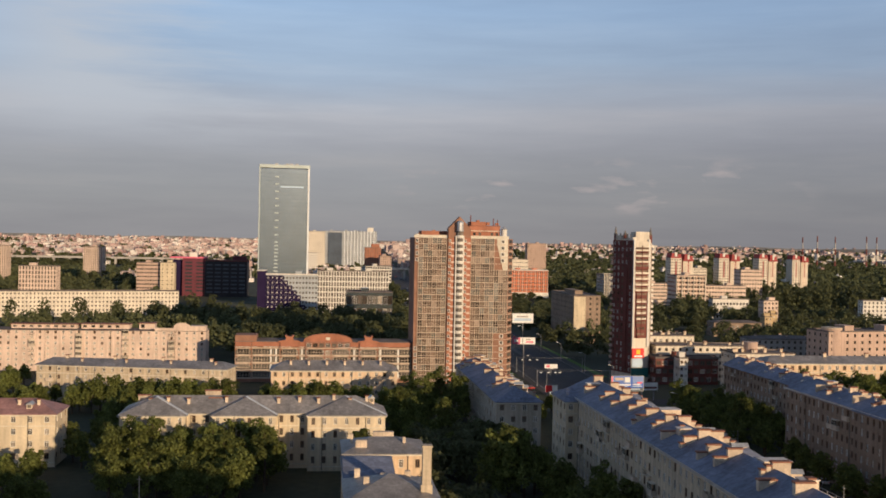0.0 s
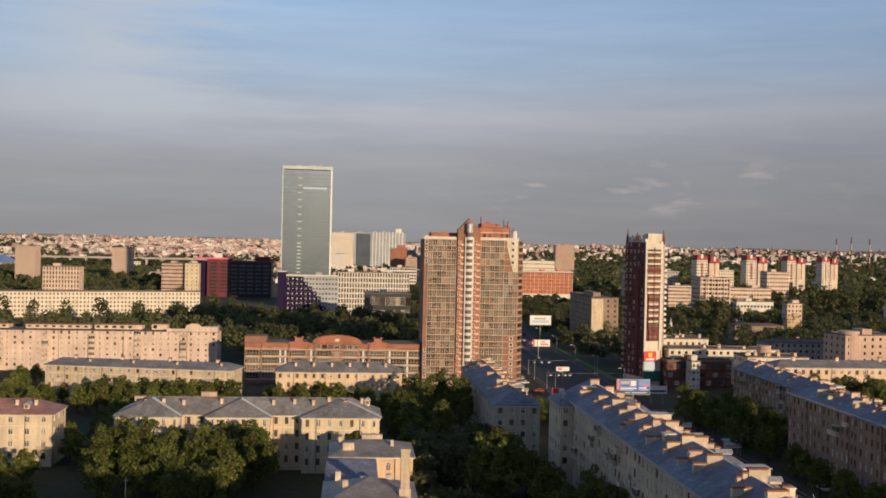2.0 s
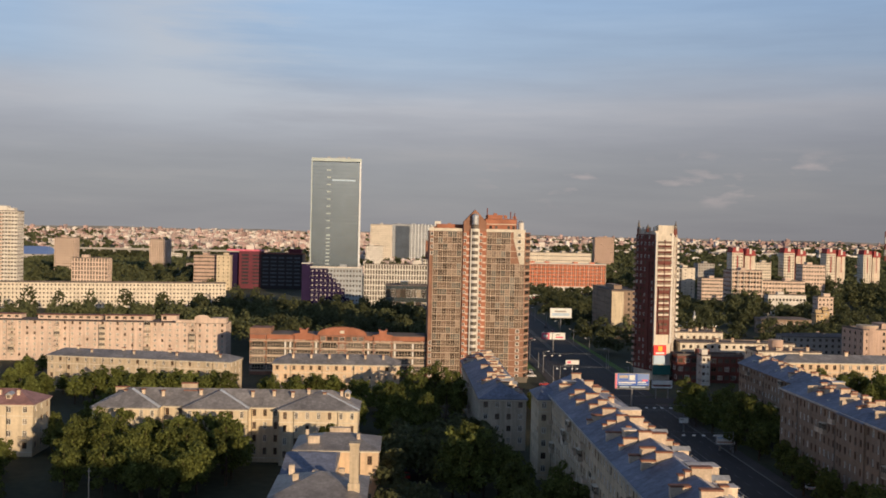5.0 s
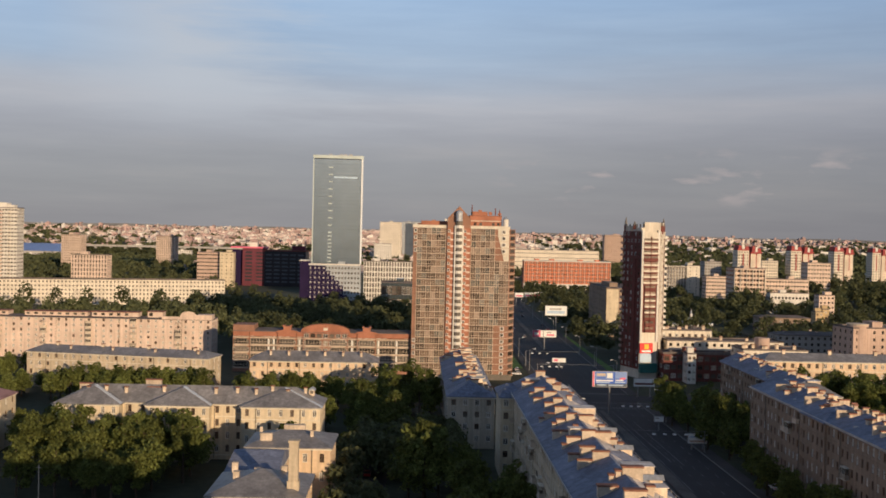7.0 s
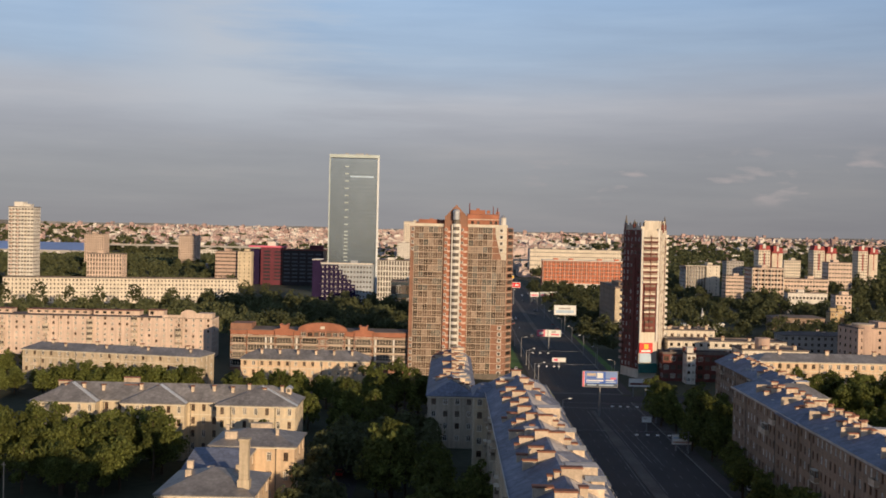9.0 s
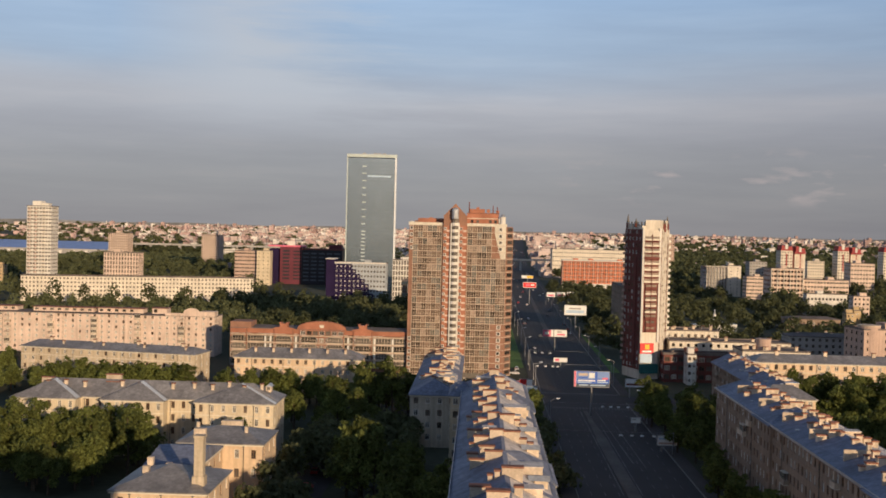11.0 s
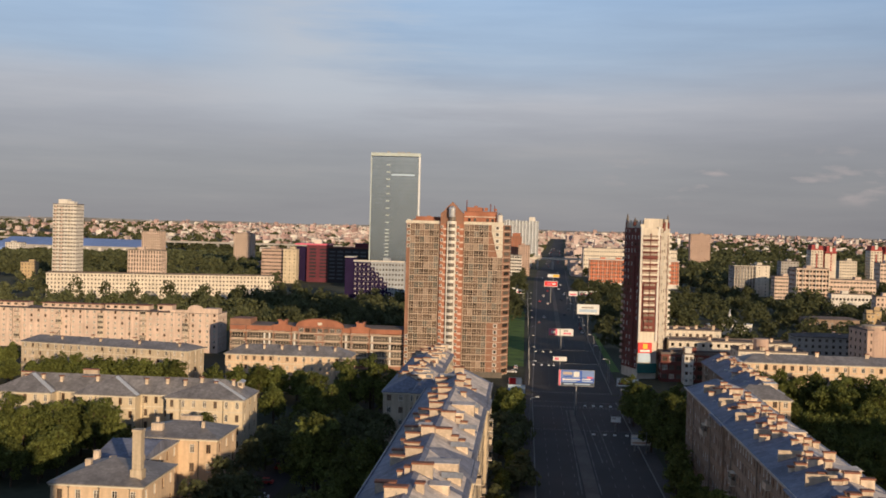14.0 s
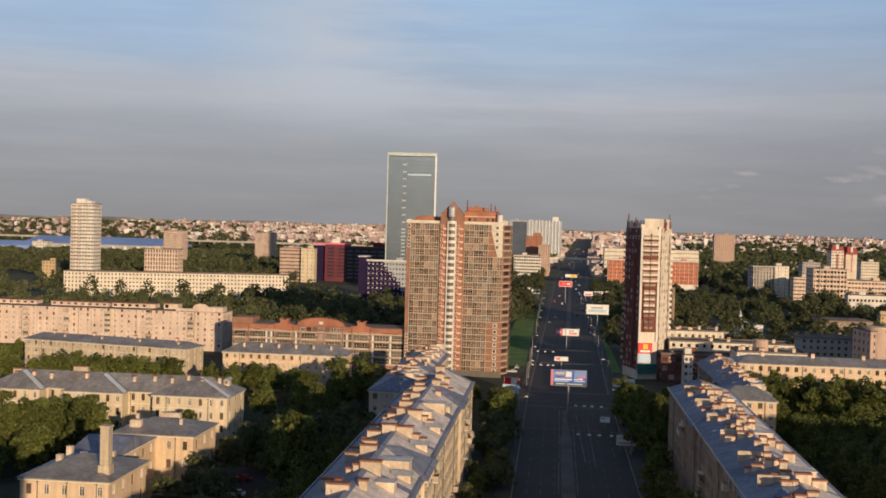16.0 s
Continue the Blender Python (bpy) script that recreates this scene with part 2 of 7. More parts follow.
M = {
    "asphalt": surf("asphalt", (0.039, 0.035, 0.037), 0.8, 0.06, 0.18, 2.5, 0.2),
    "ground": surf("ground", (0.05, 0.056, 0.032), 0.95, 0.02, 0.35, 0.4, 0.2),
    "paving": surf("paving", (0.07, 0.063, 0.06), 0.9, 0.1, 0.2, 2.0, 0.2),
    "median": surf("worn_median", (0.115, 0.105, 0.10), 0.9, 0.1, 0.3, 2.0, 0.2),
    "kerb": surf("kerb", (0.2, 0.195, 0.19), 0.9, 0.3, 0.15),
    "paint": surf("road_paint", (0.12, 0.12, 0.12), 0.8, 0.15, 0.6),
    "grass": surf("grass", (0.10, 0.18, 0.035), 0.95, 0.12, 0.3, 2.5, 0.4),
    "cream": surf("cream_stucco", (0.62, 0.52, 0.375), 0.9, 0.12, 0.12, 1.6, 0.15, streaks=0.14),
    "ochre": surf("ochre_stucco", (0.68, 0.51, 0.35), 0.9, 0.12, 0.12, 1.6, 0.15, streaks=0.12),
    "sand": surf("sand_stucco", (0.50, 0.43, 0.34), 0.9, 0.12, 0.14, 1.6, 0.15, streaks=0.18),
    "drab": surf("weathered_cream_stucco", (0.52, 0.43, 0.315), 0.9, 0.12, 0.16, 1.6, 0.18, streaks=0.22),
    "pale": surf("pale_panel", (0.68, 0.61, 0.51), 0.9, 0.12, 0.12, 1.6, 0.12, streaks=0.14),
    "rose": surf("rose_panel", (0.52, 0.375, 0.305), 0.9, 0.12, 0.12, 1.6, 0.12, streaks=0.12),
    "white": surf("white_wall", (0.68, 0.645, 0.59), 0.85, 0.15, 0.1, 2.0, 0.1, streaks=0.1),
    "trim": surf("stucco_trim", (0.66, 0.60, 0.50), 0.85, 0.3, 0.14, 3.0, 0.15),
    "brick": surf("orange_brick", (0.38, 0.158, 0.098), 0.9, 0.25, 0.2, 4.0, 0.25),
    "brickb": surf("brown_brick", (0.30, 0.16, 0.11), 0.9, 0.25, 0.18, 4.0, 0.25),
    "maroon": surf("maroon_brick", (0.17, 0.055, 0.045), 0.85, 0.25, 0.2, 4.0, 0.2),
    "cap": surf("rust_cap", (0.26, 0.115, 0.075), 0.8, 0.8, 0.25, 4.0, 0.3),
    "stack": surf("stack_render", (0.58, 0.47, 0.36), 0.9, 0.5, 0.2, 3.0, 0.3, rnd=0.15, streaks=0.15),
    "roof": surf("grey_roof_sheet", (0.275, 0.258, 0.25), 0.5, 0.12, 0.25, 1.4, 0.25, metal=0.25, streaks=0.15, seams=0.13),
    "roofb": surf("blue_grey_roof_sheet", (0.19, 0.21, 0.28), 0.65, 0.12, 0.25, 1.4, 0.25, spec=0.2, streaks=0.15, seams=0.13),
    "roofr": surf("red_roof_sheet", (0.32, 0.175, 0.16), 0.6, 0.12, 0.22, 1.4, 0.25, streaks=0.15, seams=0.13),
    "tar": surf("tar_roof", (0.15, 0.125, 0.115), 0.9, 0.15, 0.3, 1.5, 0.3),
    # tone of roof sheet in sun, laid over the sunny slopes
    "palesheet": surf("sun_toned_roof_sheet", (0.70, 0.62, 0.55), 0.6, 0.3, 0.2, 2.0, 0.2, metal=0.1, seams=0.15, streaks=0.12),
    "sheet": surf("galvanised_sheet", (0.5, 0.51, 0.52), 0.4, 0.5, 0.2, 3.0, 0.2, metal=0.5),
    "pane": surf("window_glass", (0.09, 0.078, 0.067), 0.15, 0.3, 0.2, 1.0, 0, rnd=0.75, island=0.5, spec=0.6),
    "curtain": surf("curtained_glass", (0.27, 0.225, 0.175), 0.3, 0.3, 0.2, 1.0, 0, rnd=0.6, spec=0.5),
    "brownpane": surf("bronze_glass", (0.155, 0.105, 0.078), 0.25, 0.5, 0.5, 1.6, 0, rnd=0.7, spec=0.5),
    "sash": surf("white_sash", (0.7, 0.68, 0.64), 0.6, 1.0, 0.1, 4.0, 0),
    "sashb": surf("brown_sash", (0.16, 0.09, 0.055), 0.7, 1.0, 0.15, 4.0, 0),
    "mull": surf("cream_mullion", (0.56, 0.45, 0.35), 0.7, 0.5, 0.15, 3.0, 0),
    "rail": surf("balcony_panel", (0.46, 0.38, 0.30), 0.8, 0.6, 0.2, 3.0, 0.1, rnd=0.3),
    "pipe": surf("drain_pipe", (0.14, 0.12, 0.10), 0.6, 0.5, 0.2, 3.0, 0.1),
    "steel": surf("grey_steel", (0.28, 0.28, 0.29), 0.5, 0.5, 0.2, 3.0, 0.1, metal=0.6),
    "lamp": surf("lamp_housing", (0.75, 0.75, 0.74), 0.5, 0.5, 0.1, 3.0, 0),
    "bark": surf("bark", (0.09, 0.065, 0.045), 0.95, 0.6, 0.3, 6.0, 0.5),
    "leaf": foliage("leaves", (0.168, 0.192, 0.054), 0.45, 0.4),
    "leafd": foliage("dark_leaves", (0.128, 0.14, 0.066), 0.42, 0.2),
    "tower": surf("green_curtain_glass", (0.46, 0.525, 0.545), 0.2, 0.02, 0.1, 0.15, 0, metal=0.85),
    "towerb": surf("glass_spandrel", (0.35, 0.405, 0.42), 0.2, 0.05, 0.1, 0.3, 0, metal=0.95),
    "finwhite": surf("white_metal_fin", (0.72, 0.75, 0.77), 0.5, 0.1, 0.08, 0.6, 0),
    "louvre": surf("pale_louvre", (0.48, 0.55, 0.54), 0.6, 0.1, 0.1, 0.6, 0),
    "purple": surf("violet_cladding", (0.024, 0.015, 0.052), 0.8, 0.1, 0.15, 1.0, 0, spec=0.1),
    "black": surf("black_cladding", (0.022, 0.02, 0.028), 0.5, 0.1, 0.2, 1.0, 0),
    "red": surf("red_cladding", (0.13, 0.026, 0.042), 0.6, 0.1, 0.15, 1.0, 0),
    "orange": surf("orange_cladding", (0.60, 0.19, 0.10), 0.7, 0.06, 0.15, 0.6, 0),
    "redtop": surf("dull_red_top", (0.36, 0.06, 0.06), 0.7, 0.1, 0.2, 1.0, 0),
    "signred": surf("red_sign", (0.72, 0.03, 0.03), 0.5, 0.3, 0.08, 1.0, 0),
    "signyel": surf("yellow_sign", (0.85, 0.5, 0.03), 0.5, 0.3, 0.08, 1.0, 0),
    "signblue": surf("blue_sign", (0.05, 0.13, 0.5), 0.5, 0.3, 0.1, 1.0, 0),
    "signsky": surf("pale_blue_sign", (0.45, 0.58, 0.72), 0.5, 0.3, 0.1, 1.0, 0),
    "signpink": surf("pink_sign", (0.75, 0.16, 0.24), 0.5, 0.3, 0.1, 1.0, 0),
    "signwhite": surf("white_sign", (0.78, 0.78, 0.76), 0.5, 0.3, 0.08, 1.0, 0),
    "teal": surf("teal_sign", (0.03, 0.16, 0.15), 0.5, 0.3, 0.1, 1.0, 0),
    "bluemetal": surf("blue_metal_roof", (0.2, 0.3, 0.58), 0.5, 0.01, 0.15, 0.2, 0),
    "concrete": surf("concrete", (0.40, 0.38, 0.36), 0.9, 0.05, 0.18, 0.8, 0.1),
    "darkglass": surf("dark_blue_glass", (0.07, 0.09, 0.12), 0.3, 0.05, 0.2, 0.5, 0, spec=0.6),
    "bluegrey": surf("blue_grey_panel", (0.40, 0.43, 0.46), 0.6, 0.05, 0.15, 0.8, 0.1),
    # base grey stands in for sky reflected in the tower's upper panes
    "skytonepane": surf("sky_toned_glass", (0.22, 0.205, 0.18), 0.25, 0.5, 0.5, 1.6, 0, metal=0.3, rnd=0.5, spec=0.6),
    "tanpane": surf("tan_blind_glass", (0.26, 0.19, 0.145), 0.3, 0.5, 0.4, 1.6, 0, rnd=0.5, spec=0.5),
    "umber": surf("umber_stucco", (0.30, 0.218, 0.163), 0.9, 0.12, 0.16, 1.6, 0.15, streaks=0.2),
    "blush": surf("blush_panel", (0.65, 0.505, 0.415), 0.9, 0.12, 0.12, 1.6, 0.12, streaks=0.15),
    # dark=0.6 fades the far windows, putting distance haze into the walls
    "farw": far_wall("far_white_walls", (0.70, 0.65, 0.60), dark=0.6, tint=0.3),
    "yellow": surf("yellow_render", (0.54, 0.40, 0.23), 0.9, 0.1, 0.12, 1.0, 0),
    "far1": far_wall("far_pale_walls", (0.55, 0.44, 0.40), dark=0.6, tint=0.35),
    "far2": far_wall("far_rose_walls", (0.47, 0.325, 0.30), dark=0.6, tint=0.35),
    "far3": far_wall("far_grey_walls", (0.34, 0.34, 0.345), tint=0.3),
    "hill": surf("hazed_distant_woods", (0.17, 0.175, 0.19), 1.0, 0.004, 0.3, 0.03, 0),
    "carw": surf("white_car_paint", (0.7, 0.7, 0.7), 0.3, 0.5, 0.05, 2, 0),
    "carg": surf("grey_car_paint", (0.16, 0.17, 0.18), 0.3, 0.5, 0.05, 2, 0, metal=0.4),
    "carr": surf("red_car_paint", (0.4, 0.04, 0.035), 0.3, 0.5, 0.05, 2, 0),
    "card": surf("dark_car_paint", (0.03, 0.035, 0.05), 0.3, 0.5, 0.05, 2, 0),
    "tyre": surf("tyre_rubber", (0.02, 0.02, 0.02), 0.9, 1, 0.1, 4, 0),
}


# ---- mesh helpers ----
class Build:
    """Collects vertices and faces of one mesh."""

    def __init__(self):
        self.v, self.f, self.m = [], [], []

    def poly(self, pts, mi=0):
        n = len(self.v)
        self.v += [tuple(p) for p in pts]
        self.f.append(tuple(range(n, n + len(pts))))
        self.m.append(mi)

    def box(self, x0, x1, y0, y1, z0, z1, mi=0):
        n = len(self.v)
        self.v += [(x0, y0, z0), (x1, y0, z0), (x1, y1, z0), (x0, y1, z0), (x0, y0, z1), (x1, y0, z1), (x1, y1, z1), (x0, y1, z1)]
        for q in ((0, 3, 2, 1), (4, 5, 6, 7), (0, 1, 5, 4), (1, 2, 6, 5), (2, 3, 7, 6), (3, 0, 4, 7)):
            self.f.append(tuple(n + i for i in q))
            self.m.append(mi)
        return self

    def prism(self, pts, z0, z1, mi=0, top=None):
        """An upright prism over a counter-clockwise outline."""
        k = len(pts)
        for i in range(k):
            a, b = pts[i], pts[(i + 1) % k]
            self.poly([(*a, z0), (*b, z0), (*b, z1), (*a, z1)], mi)
        self.poly([(*p, z1) for p in pts], mi if top is None else top)
        self.poly([(*p, z0) for p in reversed(pts)], mi)
        return self

    def tube(self, a, b, r0, r1, n=8, mi=0):
        """A tapered round bar from a to b."""
        a, b = Vector(a), Vector(b)
        d = (b - a).normalized()
        e = d.orthogonal().normalized()
        g = d.cross(e)
        ra = [a + (e * math.cos(i * math.tau / n) + g * math.sin(i * math.tau / n)) * r0 for i in range(n)]
        rb = [b + (e * math.cos(i * math.tau / n) + g * math.sin(i * math.tau / n)) * r1 for i in range(n)]
        for i in range(n):
            j = (i + 1) % n
            self.poly([ra[i], ra[j], rb[j], rb[i]], mi)
        self.poly(rb, mi)
        self.poly(list(reversed(ra)), mi)
        return self

    def mesh(self, name, mats):
        me = bpy.data.meshes.new(name)
        me.from_pydata(self.v, [], self.f)
        for m in mats:
            me.materials.append(m)
        if len(mats) > 1:
            me.polygons.foreach_set("material_index", self.m)
        me.update()
        return me


def part(name, b, material, parent, label="", kind="", m=None):
    """Links one mesh object under a thing or a part. b: a Build or a mesh that others share."""
    mats = material if isinstance(material, (list, tuple)) else [material]
    ob = new(name, b.mesh(name, mats) if isinstance(b, Build) else b)
    ob.parent = parent
    if m is not None:
        ob.matrix_basis = m
    return tagged(ob, label, "", "", kind)


def thing(name, label, category, group="", m=None):
    ob = new(name)
    ob.empty_display_size = 1.0
    if m is not None:
        ob.matrix_basis = m
    return tagged(ob, label, category, group)


def flat(name, b, material, label, category, kind="structure"):
    mats = material if isinstance(material, (list, tuple)) else [material]
    return tagged(new(name, b.mesh(name, mats)), label, category, "", kind)


def facade(b, wins, px, py, ux, uy, L, z0, z1, rows, cols, w, h, sill=0.9, dep=0.18, skip=None, mi=0, glass=None):
    """A wall with recessed window openings; seen from outside u runs to the right. Window places go to wins, or panes into glass."""
    nx, ny = uy, -ux

    def P(s, z, d=0.0):
        return (px + ux * s - nx * d, py + uy * s - ny * d, z)
    sh, pit, ang = (z1 - z0) / rows, L / cols, math.atan2(uy, ux)
    for r in range(rows):
        zb = z0 + r * sh
        za, zt = zb + sill, zb + sh
        zc = min(za + h, zt - 0.1)
        b.poly([P(0, zb), P(L, zb), P(L, za), P(0, za)], mi)
        b.poly([P(0, zc), P(L, zc), P(L, zt), P(0, zt)], mi)
        s = 0.0
        for c in range(cols):
            if skip and skip(r, c):
                continue
            cx = (c + 0.5) * pit
            l, q = cx - w / 2, cx + w / 2
            b.poly([P(s, za), P(l, za), P(l, zc), P(s, zc)], mi)
            b.poly([P(l, za), P(l, za, dep), P(l, zc, dep), P(l, zc)], mi)
            b.poly([P(q, za, dep), P(q, za), P(q, zc), P(q, zc, dep)], mi)
            b.poly([P(l, za), P(q, za), P(q, za, dep), P(l, za, dep)], mi)
            b.poly([P(l, zc, dep), P(q, zc, dep), P(q, zc), P(l, zc)], mi)
            k0, k1, ze_, pr_ = l - 0.12, q + 0.12, za - 0.12, -0.14
            b.poly([P(k0, ze_, pr_), P(k1, ze_, pr_), P(k1, za, pr_), P(k0, za, pr_)], mi)
            b.poly([P(k0, za, pr_), P(k1, za, pr_), P(k1, za), P(k0, za)], mi)
            b.poly([P(k0, ze_), P(k1, ze_), P(k1, ze_, pr_), P(k0, ze_, pr_)], mi)
            if glass is not None:
                glass.poly([P(l, za, dep), P(q, za, dep), P(q, zc, dep), P(l, zc, dep)])
            else:
                wins.append((P(cx, (za + zc) / 2, dep), ang, r, c))
            s = q
        b.poly([P(s, za), P(L, za), P(L, zc), P(s, zc)], mi)


def lattice(b, xs, zs, yf, yb, bare=False):
    """A window in one piece: bars at yf, panes (slot 1) set back at yb; cells alternate bar, pane, bar."""
    ids = {}

    def V(i, k, y):
        q = (i, k, y)
        if q not in ids:
            ids[q] = len(b.v)
            b.v.append((xs[i], y, zs[k]))
        return ids[q]

    def F(q, mi):
        b.f.append(tuple(q))
        b.m.append(mi)
    for i in range(len(xs) - 1):
        for k in range(len(zs) - 1):
            if i % 2 and k % 2:
                if not bare:
                    F((V(i, k, yb), V(i + 1, k, yb), V(i + 1, k + 1, yb), V(i, k + 1, yb)), 1)
                F((V(i, k, yf), V(i, k, yb), V(i, k + 1, yb), V(i, k + 1, yf)), 0)
                F((V(i + 1, k, yb), V(i + 1, k, yf), V(i + 1, k + 1, yf), V(i + 1, k + 1, yb)), 0)
                F((V(i, k, yf), V(i + 1, k, yf), V(i + 1, k, yb), V(i, k, yb)), 0)
                F((V(i, k + 1, yb), V(i + 1, k + 1, yb), V(i + 1, k + 1, yf), V(i, k + 1, yf)), 0)
            else:
                F((V(i, k, yf), V(i + 1, k, yf), V(i + 1, k + 1, yf), V(i, k + 1, yf)), 0)


def ring(b, x0, x1, y0, y1, t, z0, z1):
    """A rectangular wall ring in one piece."""
    o = [(x0, y0), (x1, y0), (x1, y1), (x0, y1)]
    i = [(x0 + t, y0 + t), (x1 - t, y0 + t), (x1 - t, y1 - t), (x0 + t, y1 - t)]
    n = len(b.v)
    for z in (z0, z1):
        b.v += [(*p, z) for p in o] + [(*p, z) for p in i]
    for k in range(4):
        j = (k + 1) % 4
        for q in ((k, j, j + 8, k + 8), (j + 4, k + 4, k + 12, j + 12), (k + 8, j + 8, j + 12, k + 12), (j, k, k + 4, j + 4)):
            b.f.append(tuple(n + a for a in q))
            b.m.append(0)


_window_meshes = {}


def window_mesh(w, h, style):
    key = (round(w, 2), round(h, 2), style)
    if key not in _window_meshes:
        b = Build()
        t = 0.11
        lattice(b, [-w / 2, -w / 2 + t, -0.05, 0.05, w / 2 - t, w / 2], [-h / 2, -h / 2 + t, h * 0.2, h * 0.2 + 0.08, h / 2 - t, h / 2], -0.08, 0.0)
        _window_meshes[key] = b.mesh("window", [M["sashb"] if style == 1 else M["sash"], M["curtain"] if style == 2 else M["pane"]])
    return _window_meshes[key]


def put_windows(wins, parent, w, h, rng, brown=0.4, drawn=0.22, most=290):
    """Sets windows into their openings: the upper floors one by one, those past the limit joined in one mesh for each style."""
    order = sorted(wins, key=lambda q: -q[2])
    rest = {}
    for i, (p, ang, r, c) in enumerate(order):
        style = 2 if rng.random() < drawn else (1 if rng.random() < brown else 0)
        m = Matrix.Translation(p) @ Matrix.Rotation(ang, 4, "Z")
        if i < most:
            part("window", window_mesh(w, h, style), None, parent, m=m)
        else:
            rest.setdefault(style, []).append(m)
    for style, places in rest.items():
        one, b = window_mesh(w, h, style), Build()
        for m in places:
            k = len(b.v)
            b.v += [tuple(m @ v.co) for v in one.vertices]
            b.f += [tuple(k + j for j in f.vertices) for f in one.polygons]
            b.m += [f.material_index for f in one.polygons]
        part("lower_glazing", b, list(one.materials), parent, "rows of windows on the lower floors", kind="stuff")


_balcony = {}


def balcony(parent, style, m):
    """A balcony: slab, then an iron rail, a boarded front or a glazed front with its roof."""
    if style not in _balcony:
        slab = Build().box(-1.4, 1.4, -1.0, 0.0, -0.16, 0.0).mesh("balcony", [M["trim"]])
        more = []
        if style == 0:
            b = Build()
            xs = [-1.4]
            for i in range(9):
                xs += [-1.34 + i * 0.298, -1.34 + i * 0.298 + 0.24]
            lattice(b, xs[:-1] + [1.34, 1.4], [0.0, 0.05, 1.0, 1.06], -0.99, -0.95, True)
            more.append(("rail", b.mesh("rail", [M["pipe"], M["pipe"]])))
        else:
            b = Build()
            o, q = [(-1.4, 0.0), (-1.4, -1.0), (1.4, -1.0), (1.4, 0.0)], [(-1.34, 0.0), (-1.34, -0.94), (1.34, -0.94), (1.34, 0.0)]
            b.prism(o + q[::-1], 0.003, 1.05)
            more.append(("front", b.mesh("front", [M["rail"]])))
            if style == 2:
                b = Build()
                lattice(b, [-1.4, -1.34, -0.5, -0.44, 0.44, 0.5, 1.34, 1.4], [1.053, 1.1, 2.35, 2.4], -1.0, -0.95)
                more.append(("glazing", b.mesh("glazing", [M["trim"], M["pane"]])))
                more.append(("canopy", Build().box(-1.45, 1.45, -1.05, 0, 2.403, 2.48).mesh("canopy", [M["trim"]])))
        _balcony[style] = (slab, more)
    slab, more = _balcony[style]
    o = part("balcony", slab, None, parent, m=m)
    for nm, me in more:
        part(nm, me, None, o)


def hip_roof(b, x0, x1, y0, y1, ze, zr, hip, ov=0.55, mi=0):
    """A ridge along x; hip: how far the ridge ends stand in from the eaves (0: gables)."""
    x0, x1, y0, y1 = x0 - ov, x1 + ov, y0 - ov, y1 + ov
    ym = (y0 + y1) / 2
    r0, r1 = (x0 + hip, ym, zr), (x1 - hip, ym, zr)
    b.poly([(x0, y0, ze), (x1, y0, ze), r1, r0], mi)
    b.poly([(x1, y1, ze), (x0, y1, ze), r0, r1], mi)
    b.poly([(x1, y0, ze), (x1, y1, ze), r1], mi)
    b.poly([(x0, y1, ze), (x0, y0, ze), r0], mi)
    k = ze - 0.22
    b.poly([(x0, y0, k), (x0, y1, k), (x1, y1, k), (x1, y0, k)], mi)
    for p, q in (((x0, y0), (x1, y0)), ((x1, y0), (x1, y1)), ((x1, y1), (x0, y1)), ((x0, y1), (x0, y0))):
        b.poly([(*p, k), (*q, k), (*q, ze), (*p, ze)], mi)


_stack = {}


def chimney(parent, x, y, z, lx=0.9, ly=0.9, h=1.8, cap=True):
    """A rendered chimney stack with a projecting cap, on a roof."""
    key = (lx, ly, h)
    if key not in _stack:
        b = Build()
        b.box(-lx / 2, lx / 2, -ly / 2, ly / 2, -0.9, h)
        c = Build()
        c.box(-lx / 2 - 0.14, lx / 2 + 0.14, -ly / 2 - 0.14, ly / 2 + 0.14, h, h + 0.27)
        _stack[key] = (b.mesh("chimney", [M["stack"]]), c.mesh("cap", [M["cap"]]))
    ch = part("chimney", _stack[key][0], None, parent, m=Matrix.Translation((x, y, z)))
    if cap:
        part("cap", _stack[key][1], None, ch, "rust-brown chimney cap")
    return ch


_dormer = {}


def dormer(parent, x, y, z, face):
    """A small gabled roof dormer that looks along face (degrees, 0: towards -y)."""
    if not _dormer:
        b = Build()
        b.box(-0.7, 0.7, -0.9, 1.2, -0.6, 1.0)
        d = Build()
        d.poly([(-0.95, -1.2, 0.95), (0, -1.2, 1.65), (0, 2.2, 1.65), (-0.95, 2.2, 0.95)])
        d.poly([(0.95, 2.2, 0.95), (0, 2.2, 1.65), (0, -1.2, 1.65), (0.95, -1.2, 0.95)])
        d.poly([(-0.95, -1.2, 0.95), (0.95, -1.2, 0.95), (0, -1.2, 1.65)])
        e = Build()
        e.box(-0.45, 0.45, -0.95, -0.88, 0.0, 0.85)
        _dormer["m"] = (b.mesh("dormer", [M["stack"]]), d.mesh("dormer_roof", [M["sheet"]]), e.mesh("shutter", [M["pipe"]]))
    o = part("dormer", _dormer["m"][0], None, parent, m=Matrix.Translation((x, y, z)) @ Matrix.Rotation(radians(face), 4, "Z"))
    part("dormer_roof", _dormer["m"][1], None, o)
    part("shutter", _dormer["m"][2], None, o)


